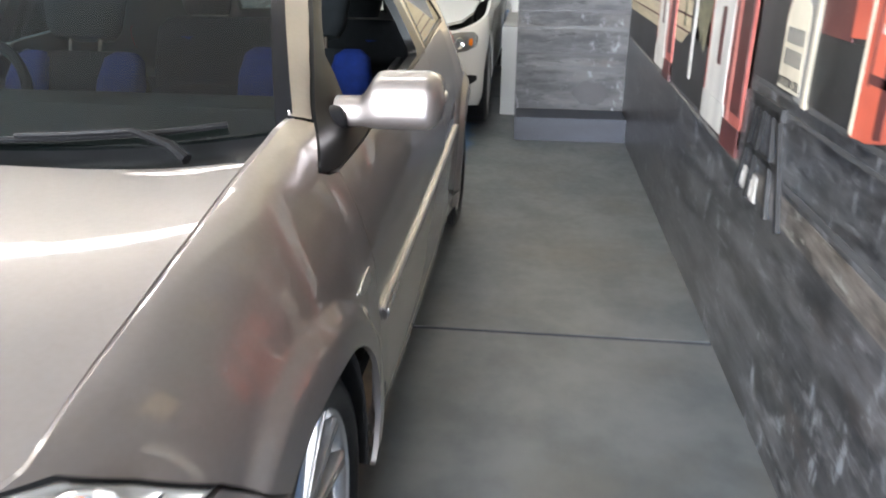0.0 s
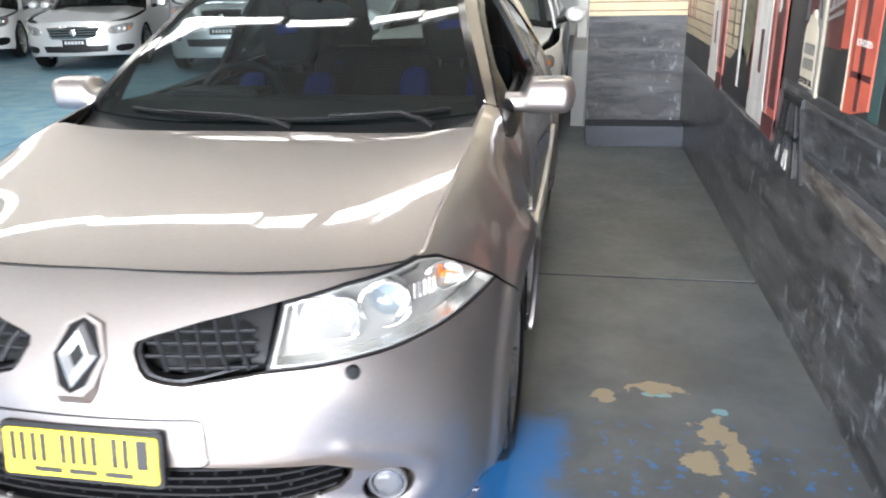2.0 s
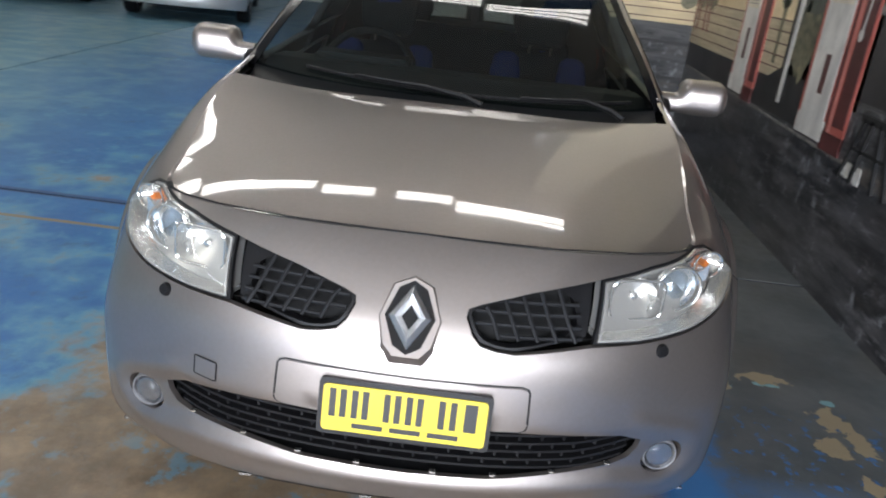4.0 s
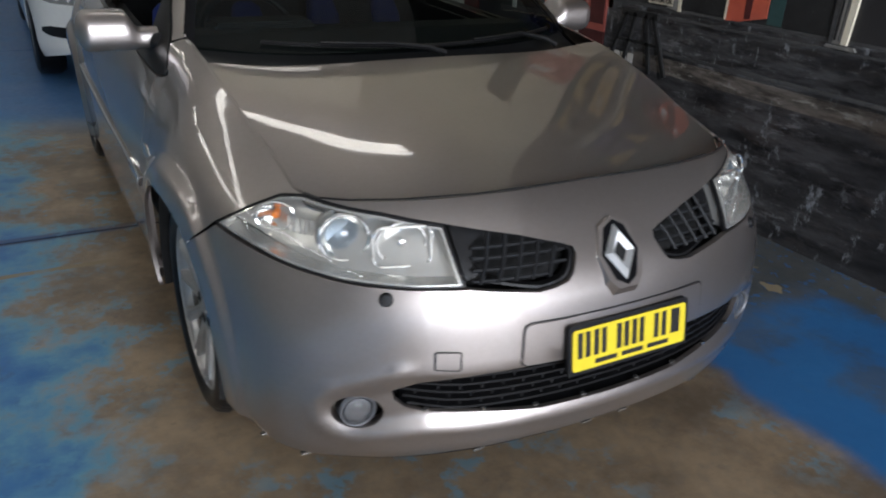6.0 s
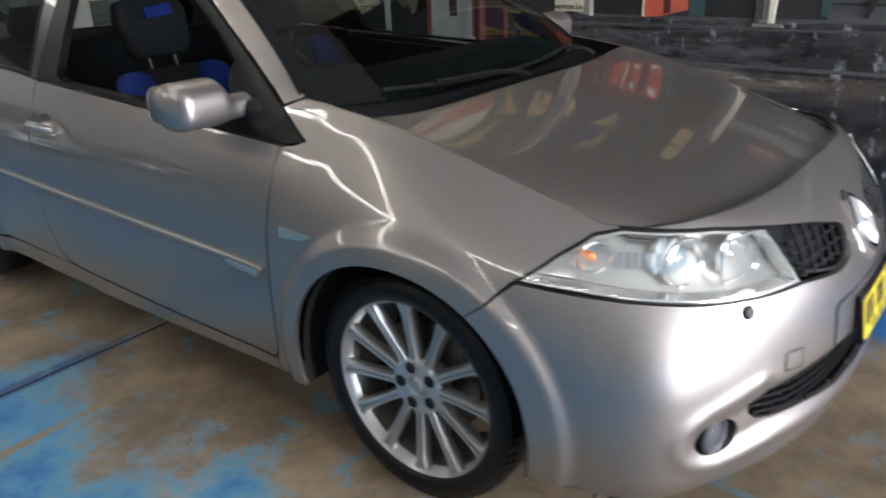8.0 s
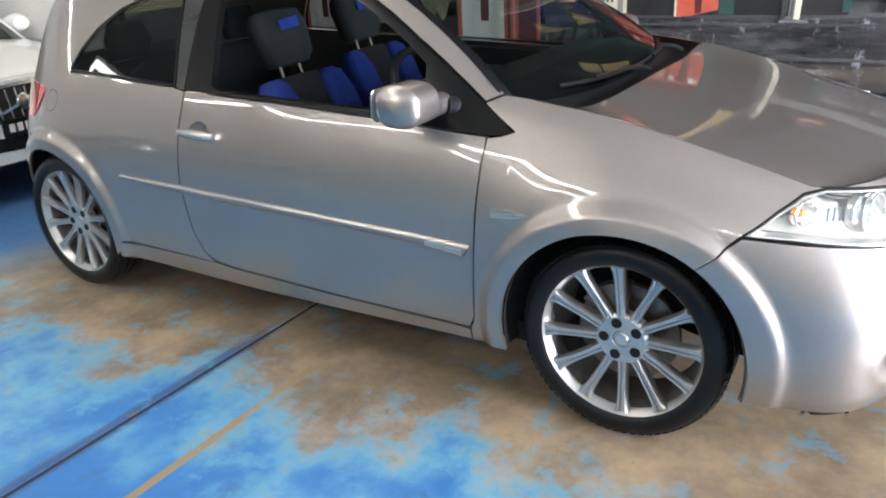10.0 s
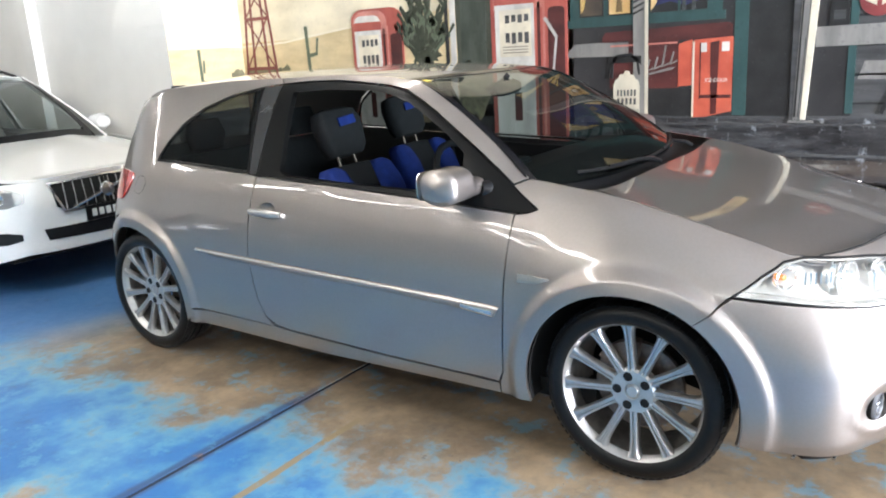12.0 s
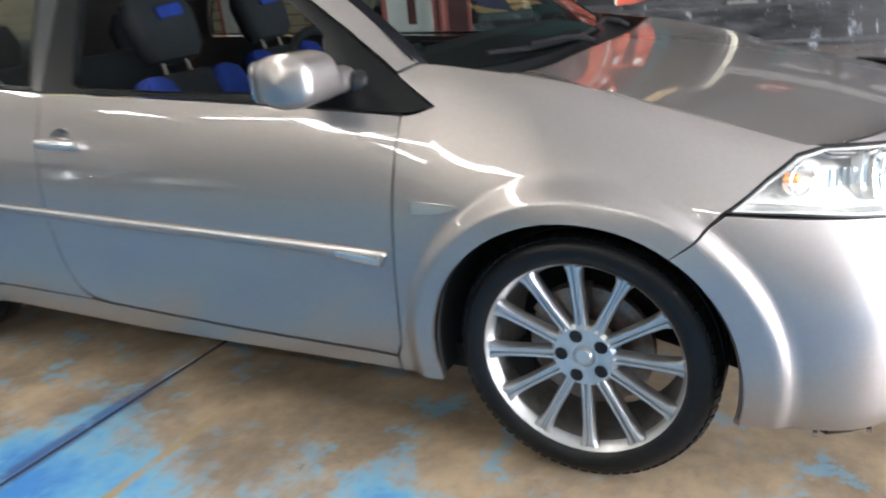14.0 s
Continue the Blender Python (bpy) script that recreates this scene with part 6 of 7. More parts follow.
def fuel_pump(y0, y1, z0, z1, s):
    """A painted red and white fuel pump with a rounded head, worn highlights and a dial."""
    w = y1 - y0

    def head(a, b, top, r, low):
        """An upright shape with a rounded top."""
        curve = [(b - r + r * math.sin(t), top - r * .8 + r * .8 * math.cos(t)) for t in (1.57, 1.2, .8, .4, 0)]
        return [(a, low), (b, low)] + curve + [(a + r - r * math.sin(t), top - r * .8 + r * .8 * math.cos(t)) for t in (0, .4, .8, 1.2, 1.57)]
    east("pump_body", head(y0, y1, z1, .22 * w, z0), "red", 6, "painted red fuel pump")
    east("pump_shine", head(y0 + .30 * w, y1 - .04 * w, z1 - .015, .20 * w, z1 - .20), "pale_red", 7)
    east("pump_front", head(y1 - .58 * w, y1 - .06 * w, z1 - .05, .14 * w, z0 + .05), "white", 8, "white pump front")
    east("pump_band", head(y1 - .60 * w, y1 - .05 * w, z1 - .10, .05 * w, z1 - .165), "red", 9)
    east("pump_dial", rect(y1 - .54 * w, y1 - .12 * w, z1 - .52, z1 - .20), "cream", 9)
    for k, (za, h) in enumerate(((.235, .055), (.355, .075))):
        for j in range(4):
            a = y1 - (.20 + .085 * j) * w
            east("dial_bar", rect(a - .055 * w, a, z1 - za - h + .008 * ((j + k) % 2), z1 - za), "plank", 10)
    for k in range(3):
        east("dial_rule", rect(y1 - .50 * w, y1 - .16 * w, z1 - .455 - .02 * k, z1 - .449 - .02 * k), "stone", 10)
    east("pump_rib", rect(y1 - .66 * w, y1 - .62 * w, z0 + .03, z1 - .16), "maroon", 7)
    east("pump_rib", rect(y1 - .72 * w, y1 - .69 * w, z0 + .03, z1 - .14), "pale_red", 7)
    east("pump_side", head(y0 + .03 * w, y0 + .24 * w, z1 - .20, .06 * w, z0 + .1), "maroon", 8)
    east("pump_stripe", rect(y1 - .40 * w, y1 - .30 * w, z0 + .22, z0 + .42), "maroon", 9)
    east("pump_foot", rect(y1 - .62 * w, y1 - .02 * w, z0 - .005, z0 + .10), "white", 9)
    east("pump_base", rect(y0, y1 - .62 * w, z0 - .03, z0 + .06), "maroon", 9)


fuel_pump(2.90, 3.42, .72, 1.79, 1)
fuel_pump(1.50, 2.10, .70, 1.89, 1)
east("hose_nozzle", bar((1.67, 1.62), (1.58, 1.49), .022), "white", 9)
east("hose", bar((1.58, 1.50), (1.61, 1.24), .016), "white", 9)
east("nozzle_tip", blob(1.61, 1.24, .022, .03, 12, 0), "white", 10)
# lit shop window with curtains and a table lamp
east("window_surround", rect(.48, 1.48, 1.54, 2.35), "teal", 1, "painted teal window frame")
for (a, b), fill in (((1.24, 1.41), "brownlight"), ((1.05, 1.21), "glow"), ((.57, .93), "night")):
    east("window_light", rect(a, b, 1.60, 1.90), fill, 2)
    east("window_light", rect(a, b, 1.93, 2.30), "brownlight" if fill == "glow" else fill, 2)
for (a, b) in ((1.24, 1.41), (1.05, 1.21), (.57, .93)):
    for rim in (rect(a, b, 1.60, 1.608), rect(a, b, 1.892, 1.90), rect(a, a + .008, 1.60, 2.30), rect(b - .008, b, 1.60, 2.30)):
        east("pane_edge", rim, "black", 5)


def curtain(y, d, z_low, z_high, reach):
    """Gathered cloth drawn to one side: folds in two tones that fan out from the tie."""
    for k in range(7):
        a, b = k / 7, (k + 1) / 7
        bend = lambda t: [(y + d * reach * t * (.16 + .84 * f ** 1.6), z_low + (z_high - z_low) * f + .03 * t * (1 - f)) for f in (0, .25, .5, .75, 1)]
        east("curtain_fold", bend(a) + bend(b)[::-1], ("yellow", "glow", "ochre")[k % 3 if k != 6 else 0], 3)


curtain(1.405, -1, 1.62, 1.90, .15)
curtain(.575, 1, 1.66, 1.90, .20)
curtain(1.405, -1, 1.93, 2.30, .12)
curtain(.575, 1, 1.93, 2.30, .16)
east("curtain_glow", [(.93, 1.60), (.885, 1.66), (.872, 1.76), (.90, 1.86), (.93, 1.90)], "glow", 3)
east("night_shade", [(.57, 1.60), (.93, 1.60), (.90, 1.64), (.80, 1.66), (.70, 1.63), (.57, 1.67)], "black", 3)
east("night_gleam", [(.80, 1.80), (.86, 1.84), (.83, 1.90), (.77, 1.90)], "ochre", 3)
east("window_bar", rect(.735, .750, 1.60, 2.30), "teal", 6)
east("lamp_shade", [(1.092, 1.735), (1.172, 1.735), (1.150, 1.825), (1.114, 1.825)], "brownlight", 4)
east("lamp_shade_light", [(1.101, 1.742), (1.163, 1.742), (1.146, 1.818), (1.118, 1.818)], "cream", 5)
east("table_lamp_foot", [(1.11, 1.62), (1.155, 1.62), (1.150, 1.68), (1.140, 1.71), (1.138, 1.735), (1.127, 1.735), (1.125, 1.71), (1.115, 1.68)], "ochre", 4)
east("window_sill", rect(.46, 1.50, 1.535, 1.585), "teal", 4)
for k, y in enumerate((.64, .70)):
    east("sill_bottle", [(y, 1.60), (y + .025, 1.60), (y + .022, 1.66), (y + .016, 1.70), (y + .008, 1.70), (y + .002, 1.66)], "plank", 6)
# posts, drinks chest, bench, signs
east("porch_post", [(.935, .945), (1.03, .955), (1.045, 2.6), (.945, 2.6)], "stone", 8, "weathered porch post")
east("post_edge", [(.935, .945), (.955, .945), (.965, 2.6), (.945, 2.6)], "cream", 9)
for k in range(5):
    east("post_binding", bar((1.035, 1.60 + .035 * k), (.965, 1.63 + .035 * k), .012), "black", 10)
east("grey_bench", [(1.53, 1.345), (1.07, 1.34), (1.07, 1.435), (1.45, 1.43)], "stone", 3, "grey painted bench top")
east("chest_lid", [(1.25, 1.46), (1.23, 1.495), (.44, 1.515), (.415, 1.50), (.415, 1.42), (1.25, 1.43)], "maroon", 3, "dark red chest lid")
east("chest_front", rect(.74, 1.20, .99, 1.43), "maroon", 2, "dark red drinks chest")
east("chest_plinth", rect(.66, 1.2, .96, 1.13), "black", 3)
for k in range(4):
    y0, z0 = .955 - .052 * k, 1.235 + .014 * k
    tall = .13 if k == 2 else .075
    east("chest_stroke", [(y0, z0), (y0 - .012, z0), (y0 - .034, z0 + tall), (y0 - .024, z0 + tall + .006)], "stone", 4)
    east("chest_stroke", [(y0 - .008, z0), (y0 - .050, z0 + .016), (y0 - .052, z0 + .028), (y0 - .010, z0 + .010)], "stone", 5)
east("chest_swash", [(.98, 1.205), (.78, 1.245), (.76, 1.262), (.80, 1.258), (.98, 1.215)], "stone", 4)
east("chest_shine", [(1.19, 1.40), (.75, 1.405), (.75, 1.415), (1.19, 1.412)], "pale_red", 4)
east("chest_corner", [(.74, 1.14), (.655, 1.145), (.655, 1.425), (.74, 1.40)], "orange", 4)
east("chest_side", [(.645, .945), (.60, .95), (.565, .95), (.41, .985), (.41, 1.43), (.645, 1.42)], "orange", 4, "bright orange-red chest side")
east("chest_fold", rect(.640, .652, .95, 1.41), "cream", 5)
east("chest_fold", rect(.600, .608, 1.06, 1.40), "maroon", 5)
east("chest_stripe", [(.50, .97), (.535, .965), (.545, 1.40), (.49, 1.41)], "maroon", 5)
east("chest_line", rect(.415, .60, 1.065, 1.085), "maroon", 5)
for a, b in ((.565, .60), (.43, .475)):
    east("chest_logo", rect(a, b, 1.345, 1.40), "white", 6)
east("oil_rack", [(1.20, 1.34), (.98, 1.34), (.98, 1.28), (1.0, 1.30), (1.18, 1.30), (1.20, 1.20)], "black", 9)
east("oil_sign", [(1.17, .965), (1.17, 1.15), (1.155, 1.19), (1.135, 1.20), (1.125, 1.225), (1.10, 1.225), (1.09, 1.245), (1.065, 1.245), (1.055, 1.22), (1.03, 1.22), (1.02, 1.195), (1.0, 1.185), (.99, 1.15), (.99, .965)], "cream", 9, "cream oil sign")
for z0, z1, count in ((1.085, 1.125, 6), (1.03, 1.07, 5)):
    for k in range(count):
        y = 1.015 + .14 * k / count
        east("sign_bar", rect(y, y + .075 / count, z0, z1), "plank", 10)
east("oil_handle", [(1.19, 1.20), (1.185, 1.30), (1.15, 1.35), (1.05, 1.36), (1.0, 1.32), (.985, 1.22), (1.0, 1.22), (1.015, 1.31), (1.06, 1.335), (1.14, 1.33), (1.17, 1.29), (1.175, 1.20)], "black", 9)
for k in range(4):
    east("white_cans", rect(1.24 + .055 * k, 1.285 + .055 * k, .60 + .004 * k, .68), "white", 3)
# three-legged stools
for y0, z0 in ((1.22, .90), (-.62, 1.27)):
    east("stool_seat", rect(y0 - .14, y0 + .14, z0 - .02, z0 + .015), "black", 11, "black painted stool")
    for d0, d1 in ((-.10, -.24), (.10, .22), (.03, .10), (-.05, -.12)):
        east("stool_leg", bar((y0 + d0, z0), (y0 + d1, z0 - .30), .022), "black", 11)
    east("stool_rung", bar((y0 - .16, z0 - .15), (y0 + .16, z0 - .15), .014), "black", 11)
# door, second post, clapboards, round sign, lantern
east("door_frame", rect(.325, .405, .96, 2.6), "teal", 2, "teal door frame")
east("painted_door", rect(.06, .325, .955, 2.6), "black", 1)
for (a, b, z0, z1) in ((.075, .185, 1.65, 1.87), (.075, .185, 1.90, 2.12)):
    east("door_light", rect(a, b, z0, z1), "glow", 3)
east("porch_post", [(.075, .93), (-.005, .93), (-.03, 1.62), (-.005, 2.6), (.08, 2.6)], "plank", 8, "weathered porch post")
east("post_face", [(.055, .935), (.0, .935), (-.028, 1.60), (-.018, 1.66), (.035, 1.66)], "stone", 9)
east("post_streak", [(.052, .95), (.040, .95), (.024, 1.64), (.030, 1.65)], "black", 10)
east("post_streak", [(.030, .95), (.024, .95), (.004, 1.40), (.008, 1.40)], "plank", 10)
east("post_edge", [(.014, .935), (-.014, .935), (-.055, 1.64), (-.048, 1.69), (-.030, 1.70), (-.016, 1.66)], "cream", 11)
east("post_foot", [(.085, .918), (-.06, .915), (-.05, .930), (.08, .930)], "stone", 12)
east("clapboard_wear", [(-.27, 1.16), (-.9, 1.15), (-1.1, 1.20), (-.9, 1.25), (-.30, 1.26)], "stone", 2)
east("clapboard_ground", rect(-3.5, -.245, .955, 2.6), "plank", 1)
for k in range(8):
    east("clapboard_line", rect(-3.5, -.25, 1.02 + .16 * k, 1.032 + .16 * k), "black", 2)
east("teal_post", rect(-.255, -.215, .97, 2.6), "teal", 3)
east("bench_back", [(-.045, 1.345), (-3.4, 1.37), (-3.4, 1.485), (-.045, 1.455)], "stone", 5, "pale painted bench rail")
east("round_tin_sign", blob(-.35, 1.60, .10, .105, 32, 0), "tin", 6, "round dark red tin sign")
for d in (-1, 1):
    east("sign_wing", [(-.35 + d * .012, 1.55), (-.35 + d * .075, 1.585), (-.35 + d * .07, 1.605), (-.35 + d * .012, 1.59)], "cream", 7)
for k in range(5):
    east("sign_bar", rect(-.395 + .019 * k, -.395 + .019 * k + .013, 1.635, 1.655), "cream", 7)
east("lantern", [(-.11, 1.46), (-.21, 1.46), (-.205, 1.58), (-.185, 1.605), (-.135, 1.605), (-.115, 1.58)], "black", 7)
east("lantern_light", rect(-.19, -.13, 1.49, 1.54), "plank", 8)
# lettering on the mural
def lettering(text, y, z, height, mat, layer):
    data = bpy.data.curves.new("letters", "FONT")
    data.body, data.size, data.extrude, data.align_x = text, height, 0.0006, "CENTER"
    ob = new("lettering_source", data)
    me = bpy.data.meshes.new_from_object(ob.evaluated_get(bpy.context.evaluated_depsgraph_get()))
    bpy.data.objects.remove(ob)
    me.materials.clear()
    me.materials.append(C[mat])
    made = new("lettering", me)
    made.parent = wall_east
    made.matrix_basis = Matrix(((0, 0, -1, WALL_X - 0.0018 - 0.0012 * layer), (-1, 0, 0, y), (0, 1, 0, z), (0, 0, 0, 1)))


lettering("ICE COLD", .505, 1.165, .030, "white", 8)
lettering("MOTOR OIL", 1.08, .975, .034, "black", 11)
# end wall: far road, fence, sky, windmill, cacti
end("painted_road", rect(END_X, WALL_X, .0, 1.03), ROAD_END, 0, "grey brushed road")
tagged(part("trim_kerb", box((END_X + WALL_X) / 2 + .004, END_Y - .163, .078, WALL_X - END_X - .012, .322, .176), brushed("kerb_blue_grey", (0.026, 0.031, 0.044), (0.014, 0.017, 0.024), size=6, stretch=(.4, .4, 2)), None, smooth=False, bevel=.006), "low kerb painted dull blue-grey along the end wall", "kerb", kind="structure")
end("dark_hole", blob(1.62, .29, .13, .085, 24, .3, 4), "shop", 2)
for k, (z, w) in enumerate(((.45, .03), (.56, .02), (.74, .025), (.86, .02), (.97, .04))):
    end("road_stroke", [(END_X, z), (1.4, z + w * .4), (WALL_X, z - .01), (WALL_X, z + w), (1.5, z + w * 1.3), (END_X, z + w * .6)], "shop" if k % 2 else "plank", 1)
end("painted_dune", rect(END_X, WALL_X, 1.03, 1.57), "dune", 0, "sandy desert")
end("painted_sky", rect(END_X, WALL_X, 1.57, H), "sky", 0, "cream evening sky")
end("cloud", [(1.08, 1.98), (1.7, 1.95), (1.85, 2.02), (1.5, 2.12), (1.08, 2.1)], "cloud", 1)
for z in (1.07, 1.14, 1.20):
    end("fence_line", rect(END_X, WALL_X, z - .004, z + .004), "maroon", 1)
end("painted_cactus", bar((1.37, 1.28), (1.365, 1.56), .03), "cactus", 2)
end("painted_cactus", bar((1.40, 1.36), (1.41, 1.47), .02), "cactus", 2)
end("bush", blob(1.78, 1.28, .09, .10, 20, .5, 3), "bush", 2)
for (a, b) in (((4.74, 1.02), (4.60, 2.6)), ((4.62, 1.01), (4.57, 2.6)), ((4.30, 1.02), (4.46, 2.6)), ((4.42, 1.02), (4.49, 2.6))):
    east("windmill_leg", bar(a, b, .024), "rust", 4, "painted red windmill tower")
for z, a, b in ((1.32, 4.33, 4.72), (1.37, 4.34, 4.71), (1.80, 4.38, 4.67), (2.08, 4.41, 4.65), (2.25, 4.43, 4.63)):
    east("windmill_rail", rect(a, b, z - .014, z + .014), "rust", 5)
for (a, b) in (((4.72, 1.35), (4.40, 1.80)), ((4.33, 1.35), (4.66, 1.80)), ((4.66, 1.82), (4.42, 2.08)), ((4.39, 1.82), (4.65, 2.08)), ((4.64, 2.08), (4.47, 2.5)), ((4.42, 2.08), (4.6, 2.5))):
    east("windmill_brace", bar(a, b, .012), "rust", 5)
for i, (cy, r) in enumerate(((4.62, .13), (4.40, .12), (4.25, .10))):
    east("bush", blob(cy, 1.29, r, .09, 22, .6, i), "bush", 3)
wall("trim_ledge", .93, END_X, END_Y + .55, HALL["y1"], -.01, .70, material("ledge_grey", (0.38, 0.38, 0.36), 0.7, 0, 0.1, 4), "low grey ledge along the white wall")
wall("trim_pilaster", END_X - .10, END_X, 6.69, 6.90, .70, H, WALL_WHITE, "shallow white pilaster on the wall")


# ---- the other cars in the hall ----
LAMP_GREY = material("lamp_shadow_grey", (0.16, 0.165, 0.17), 0.3, 0.3, 0.2, 60)


def simple_car(name, label, m, paint_mat, w, length, h, zf, zb, belt, screen_y, roof_y, style, group="cars in the hall"):
    """A parked car: nose at the origin, length along y. zf: bonnet's front height, zb: at the screen; style: grille and lamps."""
    yc, rear = w * .9, length - .75
    root = thing(name, label, "car", group)
    wheel_y, wheel_z, wheel_r = (0.88, length - 0.98), .33, .33
    arch_r = wheel_r + .045

    def plan(a):
        c, s = abs(math.cos(a)) / w, abs(math.sin(a)) / yc
        return (c ** 2.7 + s ** 2.7) ** (-1 / 2.7)

    def skin(s, z, side=1, push=0.0):
        front = min(max((yc - s) / FAN, 0), math.pi / 2) if s < yc else 0.0
        f = math.sin(front) ** 2
        low = .05 * max(0, (.34 - z) / .16) ** 2
        over = max(0, z - .60)
        ln = low + f * (.55 * over ** 1.4 + .03 * over) + (1 - f) * (.16 * over ** 1.6)
        if s < yc:
            a = (yc - s) / FAN
            r = plan(a) - ln + push
            return (side * r * math.cos(a), yc - r * math.sin(a), z)
        taper = .12 * step01(rear, length, s)
        return (side * (w - ln - taper + push), s, z)
    mid = yc - FAN * math.pi / 2

    def s_of(y, z):
        if y >= yc:
            return y
        s = y
        for _ in range(20):
            p = skin(s, z)
            s = yc - FAN * math.atan2(yc - y, p[0])
        return s
    edge_y = np.linspace(.25, screen_y + .02, 7)
    top = [(mid, zf), (mid + .5, zf)] + [(s_of(y, .8), zf + (zb - .035 - zf) * (i / 6) ** .8) for i, y in enumerate(edge_y)]

    def hole(wy):
        return [(s_of(wy + arch_r * math.cos(radians(a)), wheel_z + arch_r * math.sin(radians(a))), wheel_z + arch_r * math.sin(radians(a))) for a in range(200, -21, -10)]
    bottom = [(mid, style.get("bottom", .24)), (mid + .6, style.get("bottom", .24))] + hole(wheel_y[0]) + [(wheel_y[0] + .6, .20), (wheel_y[1] - .6, .20)] + hole(wheel_y[1]) + [(length, .28)]
    outline = top + [(screen_y + .35, belt), (rear, belt + .03), (length, belt + .02)] + bottom[::-1]
    panel("body", skin, outline, [], .05, paint_mat, root, rim=.02, both=True, inset=0)

    def hood(x, y, side=1, push=0.0):
        t = min(max((y - .12) / (screen_y - .12), 0), 1)
        edge = zf + (zb - .035 - zf) * t ** .8
        k = min(abs(x) / (w * .86), 1)
        crown = (.02 + .035 * t) * (1 - k ** 2.2) + .012 * math.exp(-((k - .62) / .12) ** 2) * t
        return (x * side, y, edge + crown + push)
    hood_outline = [(0, skin(mid, zf)[1] - .01), (.35, skin(mid + .33, zf)[1] - .01), (w * .62, skin(mid + .66, zf)[1] + .02), (w * .80, .42), (w * .865, .75), (w * .875, screen_y), (w * .5, screen_y + .02), (0, screen_y + .03)]
    panel("bonnet", hood, hood_outline, [], .05, paint_mat, root, rim=.02, both=True, inset=0)
    tw = w * .66
    A0 = Vector((w * .80, screen_y + .12, zb - .01))
    A1 = Vector((tw, roof_y, h - .06))
    M0, M1 = Vector((0, screen_y - .02, zb + .03)), Vector((0, roof_y - .12, h - .015))
    D0, D1 = Vector((w * .82, rear + .1, belt + .03)), Vector((tw * .96, rear - .35, h - .09))

    def glass_sheet(a, b, side=1, push=0.0):
        low, high = M0.lerp(A0, a), M1.lerp(A1, a)
        low.y, high.y = M0.y + (A0.y - M0.y) * a * a, M1.y + (A1.y - M1.y) * a * a
        low.z, high.z = M0.z + (A0.z - M0.z) * a ** 4 if a > 0 else M0.z, M1.z + (A1.z - M1.z) * a * a
        p = low.lerp(high, b) + Vector((0, -.02, .03)) * math.sin(math.pi * b) + Vector((0, -.5, .8)) * push
        return (p.x * side, p.y, p.z)
    panel("windscreen", glass_sheet, [(0, 0), (1, 0), (1, 1), (0, 1)], [], .1, style.get("side_glass", GLASS), root, "tinted windscreen", rim=.01, both=True, inset=0)
    panel("screen_border", lambda a, b, sd=1, push=0.0: glass_sheet(a, b, sd, push + .004), [(.0, -.03), (1.03, -.03), (1.03, 1.02), (.95, 1.02), (.94, .05), (0, .05)], [], .08, GLOSS_BLACK, root, rim=.01, both=True, inset=0)

    def flank(a, b, side=1, push=0.0):
        low, high = Vector((w - .085 + .0 * a, A0.y + (D0.y - A0.y) * a, belt + .02 * a)), A1.lerp(D1, a) + Vector((.02 * math.sin(math.pi * a), 0, .03 * math.sin(math.pi * a)))
        p = low.lerp(high, b) + Vector((1, 0, .2)) * (push + .03 * math.sin(math.pi * b))
        return (p.x * side, p.y, p.z)
    for side in (1, -1):
        panel("side_frame", flank, [(-.02, -.02), (1.02, -.02), (1.02, 1.03), (-.02, 1.03)], [[(.06, .06), (.46, .06), (.46, .90), (.075, .90)], [(.50, .06), (.93, .06), (.93, .90), (.50, .90)]], .06, paint_mat, root, rim=.02, side=side, inset=0)
        panel("side_glass", lambda a, b, sd=1, push=0.0: flank(a, b, sd, push - .012), [(.04, .04), (.95, .04), (.95, .93), (.04, .93)], [], .15, style.get("side_glass", TINTED), root, rim=0, side=side, inset=0)

    def top_sheet(a, b, side=1, push=0.0):
        y = (M1.y + (A1.y - M1.y) * a * a) * (1 - b) + (D1.y + .1) * b
        z = (h - .015 + .015 * math.sin(math.pi * min(b * 1.2, 1))) * 1.0
        zedge = A1.z + (D1.z - A1.z) * b + .03 * math.sin(math.pi * b)
        return (side * (tw + .02) * a, y, z + (zedge - z) * abs(a) ** 2.4 + push)
    panel("roof", top_sheet, [(0, 0), (1, 0), (1, 1), (0, 1)], [], .12, paint_mat, root, rim=.03, both=True, inset=0)

    def gate(a, b, side=1, push=0.0):
        x = side * (w - .1) * a
        if b <= .45:
            return (x, length - .02, .25 + (belt - .25) * b / .45)
        return tuple(Vector((x, length - .02, belt)).lerp(Vector((side * tw * .96 * a, rear - .25, h - .07)), (b - .45) / .55))
    panel("tailgate", gate, [(0, 0), (1, 0), (1, 1), (0, 1)], [], .15, paint_mat, root, rim=0, both=True, inset=0)
    part("underbody", join(box(0, length / 2, .32, w * 1.3, length - .5, .2), box(0, screen_y + .3, .62, w * 1.6, .2, .6), box(0, 1.2, .5, w * 1.2, .9, .4), box(0, length * .6, .55, w * 1.6, 2.0, .5)), DARK, root, "dark underbody", smooth=False)
    for x in (-.36, .36):
        part("seat", cushion([(0, .24, -.08, .08), (.3, .25, -.09, .08), (.55, .2, -.06, .06), (.62, .12, -.06, .06), (.78, .13, -.07, .06), (.82, .08, -.04, .04)], Matrix.Translation((x, screen_y + 1.25, .55)) @ pose(0, 0, 0, -16, 0, 0)), style.get("trim", SEAT_BLACK), root)
